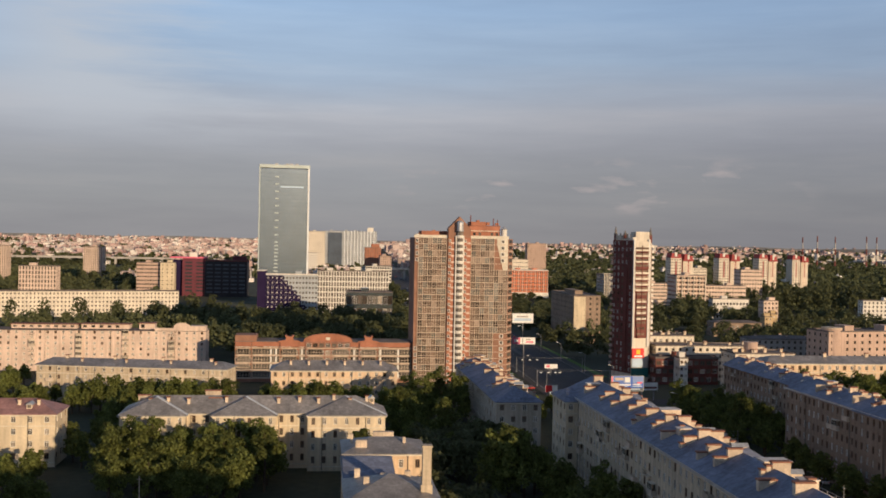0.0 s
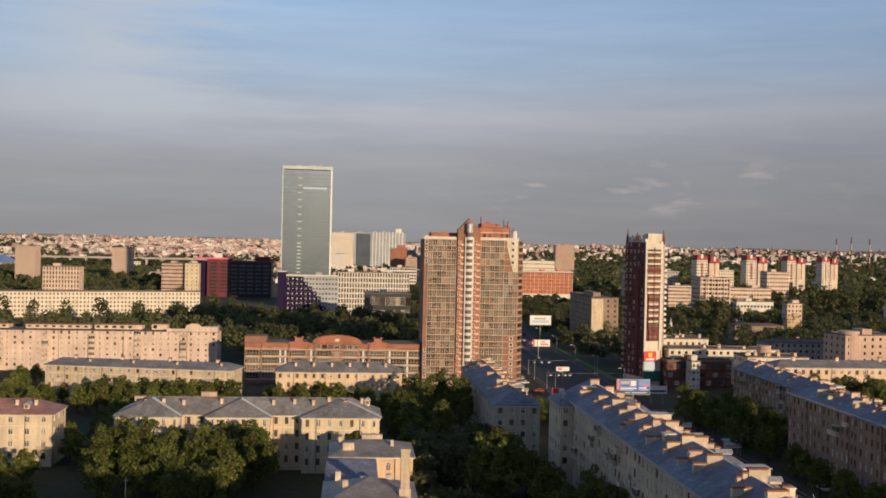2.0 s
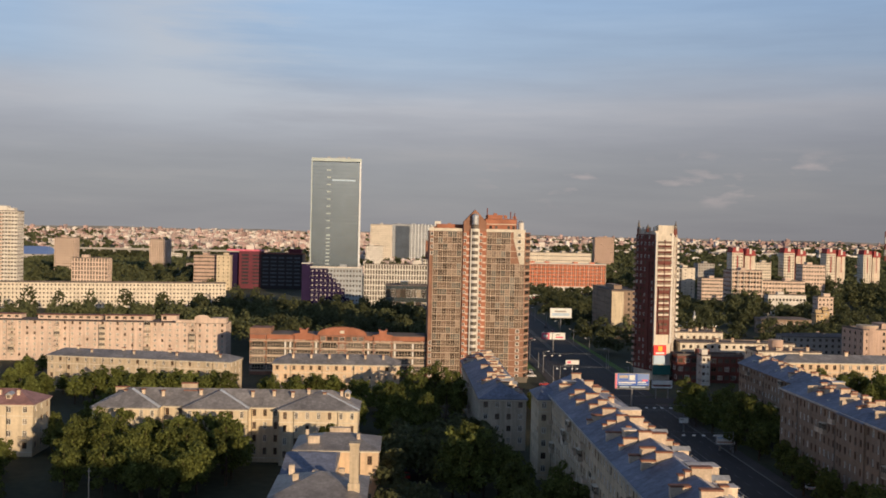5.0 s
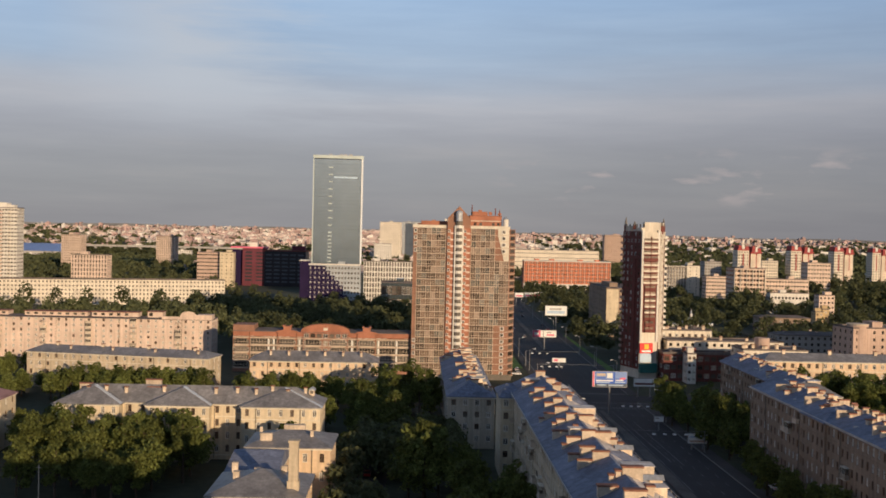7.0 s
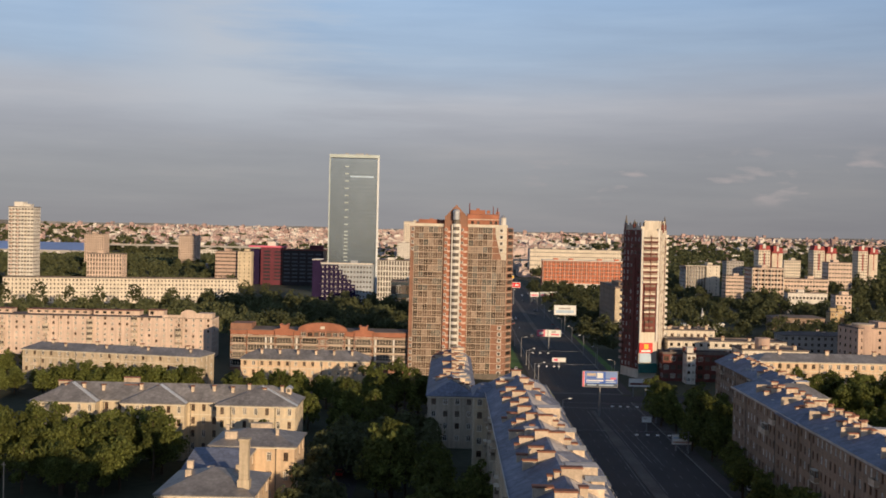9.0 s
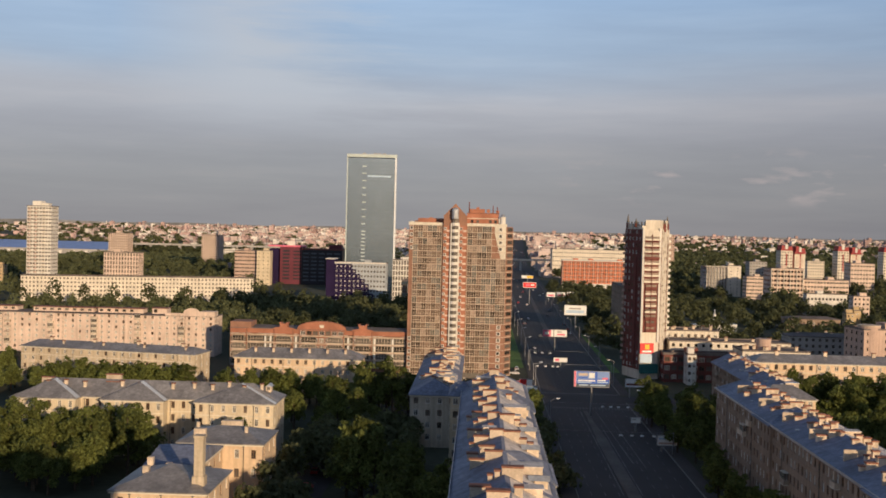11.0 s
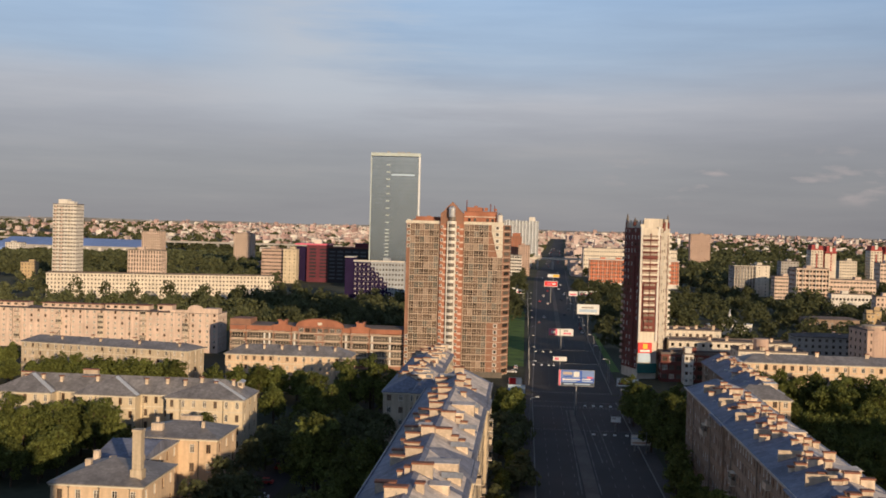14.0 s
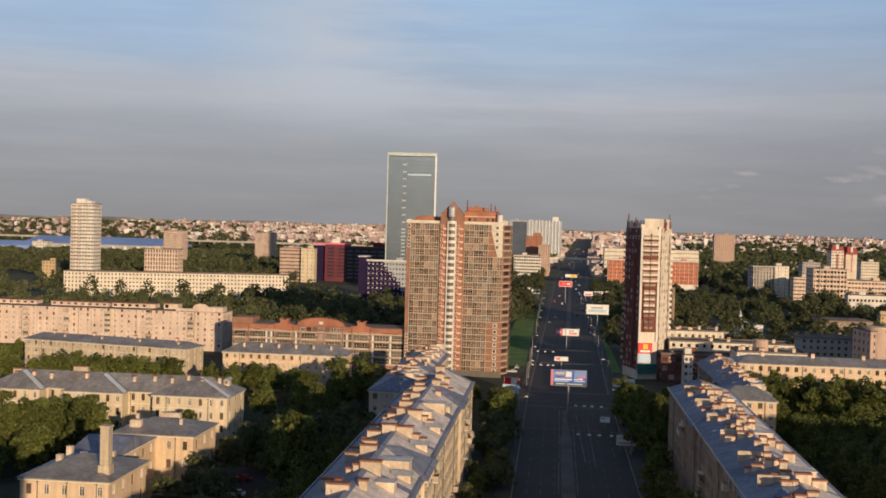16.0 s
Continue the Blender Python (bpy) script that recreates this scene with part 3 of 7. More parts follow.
def house(label, x, y, rot, L, dp, ze, rows, wall, roof, zr, hip=6.0, pitch=3.0, win=(1.25, 1.65), z0=1.2, seed=1,
          bays=(), balc=0.0, balc_every=0, brown=0.4, back=False, ends=True, pipes=4, cornice=True, trimm="trim", name="apartment_house", ov=0.55,
          group="apartment houses", drawn=0.22):
    """A walk-up house with a sheet-metal hip roof. Local x runs along the front, y into the depth."""
    rng = random.Random(seed)
    o = thing(name, label, "building", group, pose(x, y, 0, 0, 0, rot))
    b, wins = Build(), []
    # front in sections: bays stand proud
    cuts, s = [], 0.0
    for a, e, pr in bays:
        if a > s:
            cuts.append((s, a, 0.0))
        cuts.append((a, e, pr))
        s = e
    if s < L:
        cuts.append((s, L, 0.0))
    last = 0.0
    for a, e, pr in cuts:
        n = max(1, round((e - a) / pitch))
        facade(b, wins, a, -pr, 1, 0, e - a, z0, ze, rows, n, *win)
        b.poly([(a, -pr, 0), (e, -pr, 0), (e, -pr, z0), (a, -pr, z0)])
        if pr != last:
            lo, hi = sorted((pr, last))
            if pr > last:
                b.poly([(a, -lo, 0), (a, -hi, 0), (a, -hi, ze), (a, -lo, ze)])
            else:
                b.poly([(a, -hi, 0), (a, -lo, 0), (a, -lo, ze), (a, -hi, ze)])
        last = pr
    n = max(1, round(dp / (pitch * 1.15)))
    pr0, pr1 = cuts[0][2], cuts[-1][2]
    side = (lambda r, c: False) if ends else (lambda r, c: True)
    facade(b, wins, L, -pr1, 0, 1, dp + pr1, z0, ze, rows, n, *win, skip=side)
    facade(b, wins, 0, dp, 0, -1, dp + pr0, z0, ze, rows, n, *win, skip=side)
    nb = max(1, round(L / pitch))
    facade(b, wins, L, dp, -1, 0, L, z0, ze, rows, nb, *win, skip=None if back else (lambda r, c: True))
    b.poly([(L, -pr1, 0), (L, dp, 0), (L, dp, z0), (L, -pr1, z0)])
    b.poly([(0, dp, 0), (0, -pr0, 0), (0, -pr0, z0), (0, dp, z0)])
    b.poly([(L, dp, 0), (0, dp, 0), (0, dp, z0), (L, dp, z0)])
    part("wall", b, M[wall], o)
    put_windows(wins, o, win[0], win[1], rng, brown, drawn)
    if cornice:
        def band(*a):
            part("cornice" if a[5] > ze - 1 else "string_course", Build().box(*a), M[trimm], o)
        for a, e, pr in cuts:
            band(a - 0.25, e + 0.25, -pr - 0.35, -pr - 0.003, ze - 0.55, ze - 0.23)
            band(a - 0.1, e + 0.1, -pr - 0.12, -pr - 0.003, z0 - 0.1, z0 + 0.15)
            if rows > 3:
                k = z0 + (ze - z0) / rows * (rows - 1)
                band(a - 0.1, e + 0.1, -pr - 0.13, -pr - 0.003, k - 0.1, k + 0.12)
        band(L + 0.003, L + 0.35, -0.2 - pr1, dp + 0.2, ze - 0.55, ze - 0.23)
        band(-0.35, -0.003, -0.2 - pr0, dp + 0.2, ze - 0.55, ze - 0.23)
        band(0, L, dp + 0.003, dp + 0.3, ze - 0.55, ze - 0.23)
    rf = Build()
    hip_roof(rf, 0, L, 0, dp, ze, zr, hip, ov)
    ym = dp / 2
    for a, e, pr in bays:
        m_, yf, half = (a + e) / 2, -pr - ov, (e - a) / 2 + ov
        zt = zr - 0.06
        ap, bk = (m_, yf + half * 0.8, zt), (m_, ym, zt)
        br = Build()
        br.poly([(m_ - half, yf, ze + 0.01), (m_ + half, yf, ze + 0.01), ap])
        br.poly([(m_ - half, ym, ze + 0.01), (m_ - half, yf, ze + 0.01), ap, bk])
        br.poly([(m_ + half, yf, ze + 0.01), (m_ + half, ym, ze + 0.01), bk, ap])
        br.box(m_ - half, m_ + half, yf, 0, ze - 0.22, ze)
        part("bay_roof", br, M[roof], o)
        # white strip paints the sunlit sliver of each bay roof's hip
        if pr > 1.0 and hip > 4:
            hs = Build()
            lo = [(m_ + half, yf, ze + 0.03), (m_ + half, yf + 2.4, ze + 0.03), (m_, ap[1] + 2.2, zt + 0.02), ap]
            hs.poly([(px + 0.03, py, pz + 0.04) for px, py, pz in lo])
            hs.poly([(m_ + half, yf, ze + 0.03), ap, (ap[0], ap[1], ap[2] + 0.07), (m_ + half, yf, ze + 0.1)])
            part("hip_flashing", hs, M["finwhite"], o, "bright strip painted for the sunlit side of a roof hip")
    part("roof", rf, M[roof], o)
    for i in range(pipes):
        k = Build()
        px = L * (i + 0.5) / pipes + 0.6
        pr = next((q for a, e, q in cuts if a <= px <= e), 0)
        k.tube((px, -pr - 0.16, 0.3), (px, -pr - 0.16, ze - 0.6), 0.09, 0.09, 6)
        k.box(px - 0.2, px + 0.2, -pr - 0.34, -pr - 0.04, ze - 0.75, ze - 0.4)
        part("downpipe", k, M["pipe"], o)
    if balc:
        for p, ang, r, c in wins:
            if r >= 1 and abs(ang) < 0.01 and (c % balc_every == 1 if balc_every else rng.random() < balc):
                balcony(o, rng.choice((0, 1, 1, 2)), Matrix.Translation((p[0], p[1] - 0.18, p[2] - win[1] / 2 - 0.75)))
            elif r >= 1 and back and abs(abs(ang) - math.pi) < 0.01 and rng.random() < balc:
                balcony(o, rng.choice((0, 1, 1, 2)),
                        Matrix.Translation((p[0], p[1] + 0.18, p[2] - win[1] / 2 - 0.75)) @ Matrix.Rotation(math.pi, 4, "Z"))
    return o


def roof_z(y, dp, ze, zr, ov=0.55):
    """Height of a house's roof at depth y."""
    half = dp / 2 + ov
    return ze + (zr - ze) * (1 - abs(y - dp / 2) / half)


def block(label, x, y, rot, L, dp, z, rows, wall, name="apartment_block", cols=None, win=(1.5, 1.5), z0=0.5, pitch=3.2, top="tar", seed=2,
          sides=True, lid=False, group="far blocks", parapet=0.6, sill=0.8, heads=True):
    """A flat-roofed panel block farther off; its small panes are one mesh."""
    o = thing(name, label, "building", group, pose(x, y, 0, 0, 0, rot))
    b, g, wins = Build(), Build(), []
    n = cols or max(1, round(L / pitch))
    m_ = max(1, round(dp / pitch))
    few = rows * (n + 2 * m_) <= 90 and y < 760
    gl = None if few else g
    facade(b, wins, 0, 0, 1, 0, L, z0, z, rows, n, *win, sill=sill, glass=gl)
    none = None if sides else (lambda r, c: True)
    facade(b, wins, L, 0, 0, 1, dp, z0, z, rows, m_, *win, sill=sill, skip=none, glass=gl)
    facade(b, wins, 0, dp, 0, -1, dp, z0, z, rows, m_, *win, sill=sill, skip=none, glass=gl)
    b.poly([(L, dp, 0), (0, dp, 0), (0, dp, z), (L, dp, z)])
    b.box(-0.05, L + 0.05, -0.05, dp + 0.05, 0, z0 + 0.002)
    part("wall", b, M[wall], o)
    if few:
        put_windows(wins, o, *win, random.Random(seed), 0.6)
    else:
        part("glazing", g, M["pane"], o, "small dark window panes", kind="stuff")
    if lid:
        rf = Build()
        hip_roof(rf, 0, L, 0, dp, z + 0.2, z + 1.6, dp * 0.5, 0.6)
        part("roof", rf, M[top], o)
    else:
        r = Build()
        ring(r, -0.2, L + 0.2, -0.2, dp + 0.2, 0.45, z, z + parapet)
        part("parapet", r, M[top], o)
        part("roof", Build().box(0.25, L - 0.25, 0.25, dp - 0.25, z - 0.05, z + 0.08), M[top], o)
    rng = random.Random(seed)
    for i in range(0 if lid or not heads else max(1, int(L / 22))):
        h = Build()
        hx = L * (i + 0.3 + 0.4 * rng.random()) / max(1, int(L / 22))
        h.box(max(0.5, hx - 2.5), min(L - 0.5, hx + 2.5), dp * 0.3, dp * 0.75, z, z + 2.4)
        h.box(max(0.3, hx - 2.7), min(L - 0.3, hx + 2.7), dp * 0.3 - 0.2, dp * 0.75 + 0.2, z + 2.4, z + 2.6)
        part("stair_head", h, M[wall], o)
    return o


# ---- ground, road, pavements ----
def sheet(x0, x1, y0, y1, z):
    b = Build()
    b.poly([(x0, y0, z), (x1, y0, z), (x1, y1, z), (x0, y1, z)])
    return b


def land(y):
    """Height of the ground, which climbs gently beyond the river flats."""
    return 0.0 if y < 1900 else 44.0 * ((min(y, 4900) - 1900) / 2800.0) ** 1.3


def ramp(y, *knots):
    """A value that runs straight from knot to knot (distance, value)."""
    for (a, p), (e, q) in zip(knots, knots[1:]):
        if y < e:
            return p + (q - p) * max(0.0, y - a) / (e - a)
    return knots[-1][1]


def bend(y):
    """Middle of the avenue, which drifts east beyond the second crossing."""
    return ramp(y, (400, 0), (700, 4), (1320, 14), (1640, 23.5), (2500, 50), (3780, 98), (4700, 132))


def verge(y):
    """How much wider the avenue is on each side far out."""
    return ramp(y, (700, 0), (1320, 3), (1640, 4), (1900, 0))


def draped(x0, x1, ys, z, along=False):
    """A strip that follows the land, and the avenue's bend if along."""
    b = Build()
    for y in ys:
        u, w = (bend(y), verge(y)) if along else (0, 0)
        b.v += [(x0 + u + (w if x0 > 3 else -w if x0 < -3 else 0), y, land(y) + z), (x1 + u + (w if x1 > 3 else -w if x1 < -3 else 0), y, land(y) + z)]
    for i in range(len(ys) - 1):
        b.f.append((2 * i, 2 * i + 1, 2 * i + 3, 2 * i + 2))
        b.m.append(0)
    return b


CLIMB = [1900 + 150 * i for i in range(21)]
flat("ground", draped(-6000, 6000, [-1500] + CLIMB + [6500], 0.0), M["ground"], "earth and worn grass between the city blocks", "ground")
flat("road", draped(-14.5, 15.5, [-200, 400, 550, 700, 1000, 1320, 1480, 1640] + CLIMB[:14], 0.02, True), M["asphalt"], "wide dark asphalt avenue running to the horizon", "road")
flat("side_street", sheet(15.5, 200, 388, 402, 0.016), M["asphalt"], "asphalt side street beside the avenue", "road")
flat("lane", sheet(-33, -27.3, 150, 300, 0.012), M["asphalt"], "narrow asphalt service lane by the house row", "road")
flat("courtyard", sheet(-84, -74, 150, 330, 0.012), M["asphalt"], "asphalt courtyard drive under trees", "road")
for _n, _x0, _x1, _y0, _y1 in (("pavement_1", -18.5, -14.75, -200, 400), ("pavement_3", 15.75, 19.5, -200, 386)):
    flat(_n, Build().box(_x0, _x1, _y0, _y1, 0, 0.16), M["paving"], "grey paved footway along the avenue", "pavement")
for _n, _x0, _x1, _y0, _y1 in (("kerb_1", -14.75, -14.45, -200, 400), ("kerb_2", 15.45, 15.75, -200, 386)):
    flat(_n, Build().box(_x0, _x1, _y0, _y1, 0, 0.19), M["kerb"], "pale stone kerb of the avenue", "kerb")
FAR_Y = [404, 550, 700, 1000, 1320, 1480, 1600]
for _n, _x0, _x1 in (("pavement_2", -18.0, -14.75), ("pavement_4", 15.75, 19.5)):
    flat(_n, draped(_x0, _x1, FAR_Y, 0.16, True), M["paving"], "grey paved footway along the avenue", "pavement")
for _n, _x0, _x1 in (("kerb_3", -14.75, -14.35), ("kerb_4", 15.35, 15.75)):
    flat(_n, draped(_x0, _x1, FAR_Y, 0.19, True), M["kerb"], "pale stone kerb of the avenue", "kerb")
_b = Build()
_b.box(-2.9, 0.4, 60, 318, 0, 0.2)
_b.poly([(-2.6, 318, 0.2), (0.4, 318, 0.2), (-0.6, 346, 0.2), (-2.1, 346, 0.2)])
_b.box(-2.1, -0.6, 346.003, 366, 0, 0.2)
flat("median_1", _b, M["median"], "raised paved median of the avenue", "median")
flat("median_2", draped(-1.5, 1.5, [560, 700, 1000, 1320, 1500], 0.22, True), M["median"], "raised paved median of the avenue", "median")
_b = Build()
for _y in range(150, 1300, 9):
    if 372 < _y < 420:
        continue
    for _x in (-11.2, -7.9, -4.6, 4.9, 8.2, 11.9):
        _x += bend(_y)
        _b.poly([(_x - 0.09, _y, 0.028), (_x + 0.09, _y, 0.028), (_x + 0.09, _y + 3.5, 0.028), (_x - 0.09, _y + 3.5, 0.028)])
for _y in (371.0, 404.0):
    for _i in range(26):
        _x = -14 + _i * 1.13
        _b.poly([(_x, _y, 0.03), (_x + 0.5, _y, 0.03), (_x + 0.5, _y + 3.6, 0.03), (_x, _y + 3.6, 0.03)])
for _p, _q in (((3.7, 285), (2.4, 366)), ((6.3, 280), (5.9, 345)), ((-3.6, 250), (-3.0, 366)), ((1.0, 250), (1.2, 340))):
    _b.poly([(_p[0] - 0.14, _p[1], 0.029), (_p[0] + 0.14, _p[1], 0.029), (_q[0] + 0.14, _q[1], 0.029), (_q[0] - 0.14, _q[1], 0.029)])
flat("lane_markings", _b, M["paint"], "worn white lane dashes and zebra crossings", "road marking", "stuff")
for _n, _a in (("lawn_1", (-31, -18.0, 478, 790)), ("lawn_2", (19.5, 24.5, 470, 640))):
    flat(_n, sheet(*_a, 0.05), M["grass"], "mown green lawn strip beside the avenue", "lawn")


# ---- walk-up houses ----
# long row along the avenue, with many stacks on its roof
ROW_ZE, ROW_ZR, ROW_D = 21.3, 25.2, 15.6
row_a = house("long cream stucco apartment row with grey sheet roof", -26.7, 88, 90, 190, ROW_D, ROW_ZE, 6, "drab", "roofb", ROW_ZR, hip=0.1, pitch=3.1,
              back=True, balc=0.10, seed=11, pipes=9, bays=((20, 34, 0.6), (82, 96, 0.6), (150, 164, 0.6)))


def stack_row(o, xs, dp, ze, zr, seed, sunny=0.0):
    """Cross walls of stepped stacks over the ridge of a long roof, with low roof boxes, dormers and hatches between them.
    sunny: 0 where the front slope takes the sun, 1 where the back slope does."""
    rng = random.Random(seed)

    def at(f):
        return dp * (f if sunny == 0 else 1 - f)
    for x in xs:
        x += rng.uniform(-2.6, 2.6)
        lx = rng.choice((0.7, 0.8, 1.1))
        f = 0.5 + rng.uniform(-0.03, 0.03)                        # down the shaded slope
        for i in range(rng.choice((0, 1, 1, 2, 3))):
            ly = rng.choice((1.2, 2.0, 3.0))
            f += ly / dp / 2
            y = at(f)
            chimney(o, x + 0.1 * i, y, roof_z(y, dp, ze, zr), lx, ly, rng.choice((0.5, 0.75, 1.0)))
            f += ly / dp / 2 + 0.004
        f, x2 = 0.49, x + rng.uniform(-3.4, 3.4)                 # down the sunny slope
        for i in range(rng.choice((1, 2, 3, 4))):
            ly = rng.choice((0.8, 1.2, 2.2))
            f -= ly / dp / 2
            y = at(f)
            chimney(o, x2 - rng.choice((0, 0.15, 0.6)) * i, y, roof_z(y, dp, ze, zr), lx, ly, rng.choice((0.55, 0.8, 1.1)))
            f -= ly / dp / 2 + rng.choice((0.004, 0.004, 0.03))
        if rng.random() < 0.4:
            y = at(rng.uniform(0.12, 0.3))
            chimney(o, x + rng.uniform(2, 7), y, roof_z(y, dp, ze, zr), 0.6, 0.6, rng.choice((0.7, 1.3)))
        if rng.random() < 0.75:                                   # flat roof box by the ridge
            y = at(rng.uniform(0.30, 0.36))
            z = roof_z(at(0.47), dp, ze, zr)
            rx, rw = x + rng.uniform(4, 6), rng.uniform(1.0, 1.7)
            rb = part("roof_box", Build().box(rx - rw, rx + rw, y - 1.9, y + 1.9, z - 3.2, z - 0.1), M["stack"], o)
            part("sheet_top", Build().box(rx - rw - 0.2, rx + rw + 0.2, y - 2.1, y + 2.1, z - 0.097, z), M["sheet"], rb)
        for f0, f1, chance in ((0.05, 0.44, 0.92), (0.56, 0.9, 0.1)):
            if rng.random() < chance:                            # mended sheet; its brighter tone paints sun, mostly on the sunny slope
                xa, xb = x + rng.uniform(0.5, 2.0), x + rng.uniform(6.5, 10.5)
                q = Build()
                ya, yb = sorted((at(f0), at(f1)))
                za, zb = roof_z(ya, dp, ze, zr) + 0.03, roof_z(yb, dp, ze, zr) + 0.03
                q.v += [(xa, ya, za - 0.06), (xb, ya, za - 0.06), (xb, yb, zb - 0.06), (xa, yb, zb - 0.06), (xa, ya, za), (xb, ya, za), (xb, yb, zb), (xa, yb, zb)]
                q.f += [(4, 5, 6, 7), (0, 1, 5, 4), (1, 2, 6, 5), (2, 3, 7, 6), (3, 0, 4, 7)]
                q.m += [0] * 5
                part("roof_patch", q, M["palesheet"], o, "mended sheet, toned brighter as if in sun")
        if rng.random() < 0.45:
            y = at(0.17)
            dormer(o, x + rng.uniform(3, 6), y, roof_z(y, dp, ze, zr), 0 if sunny == 0 else 180)
        if rng.random() < 0.6:
            kx, ky = x + rng.uniform(3, 7), at(rng.uniform(0.68, 0.9))
            kz = roof_z(ky, dp, ze, zr)
            part("roof_hatch", Build().box(kx - 0.5, kx + 0.5, ky - 0.7, ky + 0.7, kz - 0.25, kz + 0.3), M["sheet"], o)
        if rng.random() < 0.5:
            q, ax = Build(), x + 5
            q.tube((ax, dp * 0.5, zr - 0.2), (ax, dp * 0.5, zr + 2.6), 0.04, 0.03, 4)
            q.box(ax - 0.5, ax + 0.5, dp * 0.5 - 0.03, dp * 0.5 + 0.03, zr + 2.2, zr + 2.26)
            part("aerial", q, M["steel"], o)


def stacks_at(o, dp, ze, zr, rows, boxes, patches, seed):
    """Stepped stack walls (place along the ridge, then depth, length and height of each block), flat roof boxes
    (place, depth from, depth to, length) and stretches of paler sheet that paint sun on a slope (from, to, depth from,
    depth to)."""
    rng = random.Random(seed)
    for x, blocks in rows:
        for i, (y, ly, h) in enumerate(blocks):
            chimney(o, x + rng.uniform(-0.25, 0.25), y, roof_z(y, dp, ze, zr), rng.choice((0.8, 0.95, 1.15)), ly, h)
    for x, y0, y1, ln in boxes:
        z = max(roof_z(y0, dp, ze, zr), roof_z(y1, dp, ze, zr)) + 0.25
        rb = part("roof_box", Build().box(x - ln / 2, x + ln / 2, y0, y1, z - 3.0, z), M["stack"], o)
        part("sheet_top", Build().box(x - ln / 2 - 0.2, x + ln / 2 + 0.2, y0 - 0.2, y1 + 0.2, z + 0.003, z + 0.1), M["palesheet"], rb)
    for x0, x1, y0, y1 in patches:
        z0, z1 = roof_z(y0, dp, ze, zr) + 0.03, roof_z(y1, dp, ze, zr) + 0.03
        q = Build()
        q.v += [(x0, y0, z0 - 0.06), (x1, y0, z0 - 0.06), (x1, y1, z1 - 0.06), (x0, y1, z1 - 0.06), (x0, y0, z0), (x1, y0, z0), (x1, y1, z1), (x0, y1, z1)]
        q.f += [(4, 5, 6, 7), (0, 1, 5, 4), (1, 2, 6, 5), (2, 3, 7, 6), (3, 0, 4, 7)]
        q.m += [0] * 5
        part("roof_patch", q, M["palesheet"], o, "mended sheet, toned paler as if in sun")


stack_row(row_a, [8, 20, 32, 45], ROW_D, ROW_ZE, ROW_ZR, 5)
stacks_at(row_a, ROW_D, ROW_ZE, ROW_ZR,
          [(58, [(9.0, 3.2, 1.2)]), (62, [(6.0, 1.2, 1.2)]), (71.5, [(6.6, 3.2, 1.5), (8.9, 0.8, 0.9), (10.0, 0.7, 0.8)]), (84.6, [(9.3, 2.8, 1.3), (12.0, 2.4, 1.1)]),
           (102, [(8.6, 2.4, 1.3), (11.3, 2.6, 1.2), (13.0, 0.8, 0.7)]), (103, [(5.8, 3.0, 1.4), (3.7, 1.2, 1.1), (2.4, 1.0, 1.0)]),
           (112, [(9.5, 0.8, 0.8)]), (120, [(6.2, 2.8, 1.3), (4.2, 1.0, 1.1), (3.0, 1.2, 0.9)]), (121, [(8.9, 2.2, 1.2), (11.0, 1.8, 0.9), (12.4, 0.8, 0.8)]),
           (141.5, [(9.0, 2.0, 1.1), (11.0, 1.8, 1.0)]), (151, [(5.0, 1.2, 0.9)]), (161, [(6.6, 2.0, 1.2), (4.6, 1.6, 1.1), (3.1, 1.0, 1.0)]),
           (171, [(6.8, 2.2, 1.2), (5.0, 1.2, 1.0)]), (183, [(8.0, 2.4, 1.1)]),
           (66, [(11.5, 3.0, 1.0)]), (92, [(10.4, 2.6, 1.1), (12.8, 1.8, 0.9)]), (111.6, [(12.4, 3.0, 1.0)]), (131, [(9.6, 2.8, 1.2), (12.2, 2.0, 1.0), (13.8, 0.9, 0.7)]),
           (151.6, [(9.4, 3.0, 1.1), (12.2, 2.0, 0.9)]), (162, [(10.6, 2.4, 1.0), (12.6, 1.2, 0.8)]), (176, [(12.0, 3.0, 1.0)])],
          [(68, 2.2, 5.0, 2.6), (80, 1.6, 6.4, 3.4), (136, 1.8, 6.4, 3.8), (110, 8.6, 11.0, 2.0), (178, 9.0, 12.4, 2.4), (126, 3.5, 6.0, 2.0)],
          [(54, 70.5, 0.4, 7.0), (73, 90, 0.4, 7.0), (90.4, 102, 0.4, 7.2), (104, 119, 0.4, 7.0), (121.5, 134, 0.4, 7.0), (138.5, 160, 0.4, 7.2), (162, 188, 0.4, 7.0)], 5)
for _x, _y in ((99, 2.0), (117, 1.6), (140, 2.0), (76, 1.8)):
    dormer(row_a, _x, _y, roof_z(_y, ROW_D, ROW_ZE, ROW_ZR), 0)
_b = Build()      # parapet rail along the avenue eaves
_b.box(0, 190, -0.5, -0.42, ROW_ZE + 0.55, ROW_ZE + 0.62)
for _i in range(64):
    _b.box(_i * 3, _i * 3 + 0.07, -0.5, -0.42, ROW_ZE, ROW_ZE + 0.6)
part("roof_rail", _b, M["steel"], row_a)
part("gutter", Build().box(-0.4, 190.4, ROW_D + 0.56, ROW_D + 0.66, ROW_ZE - 0.1, ROW_ZE + 0.32), M["sheet"], row_a)
house("short cream stucco wing at the end of a house row", -45.6, 262, 0, 5.4, 15.5, 20.7, 6, "cream", "roofb", 23.2, hip=2.5, seed=12, pipes=1, cornice=True)
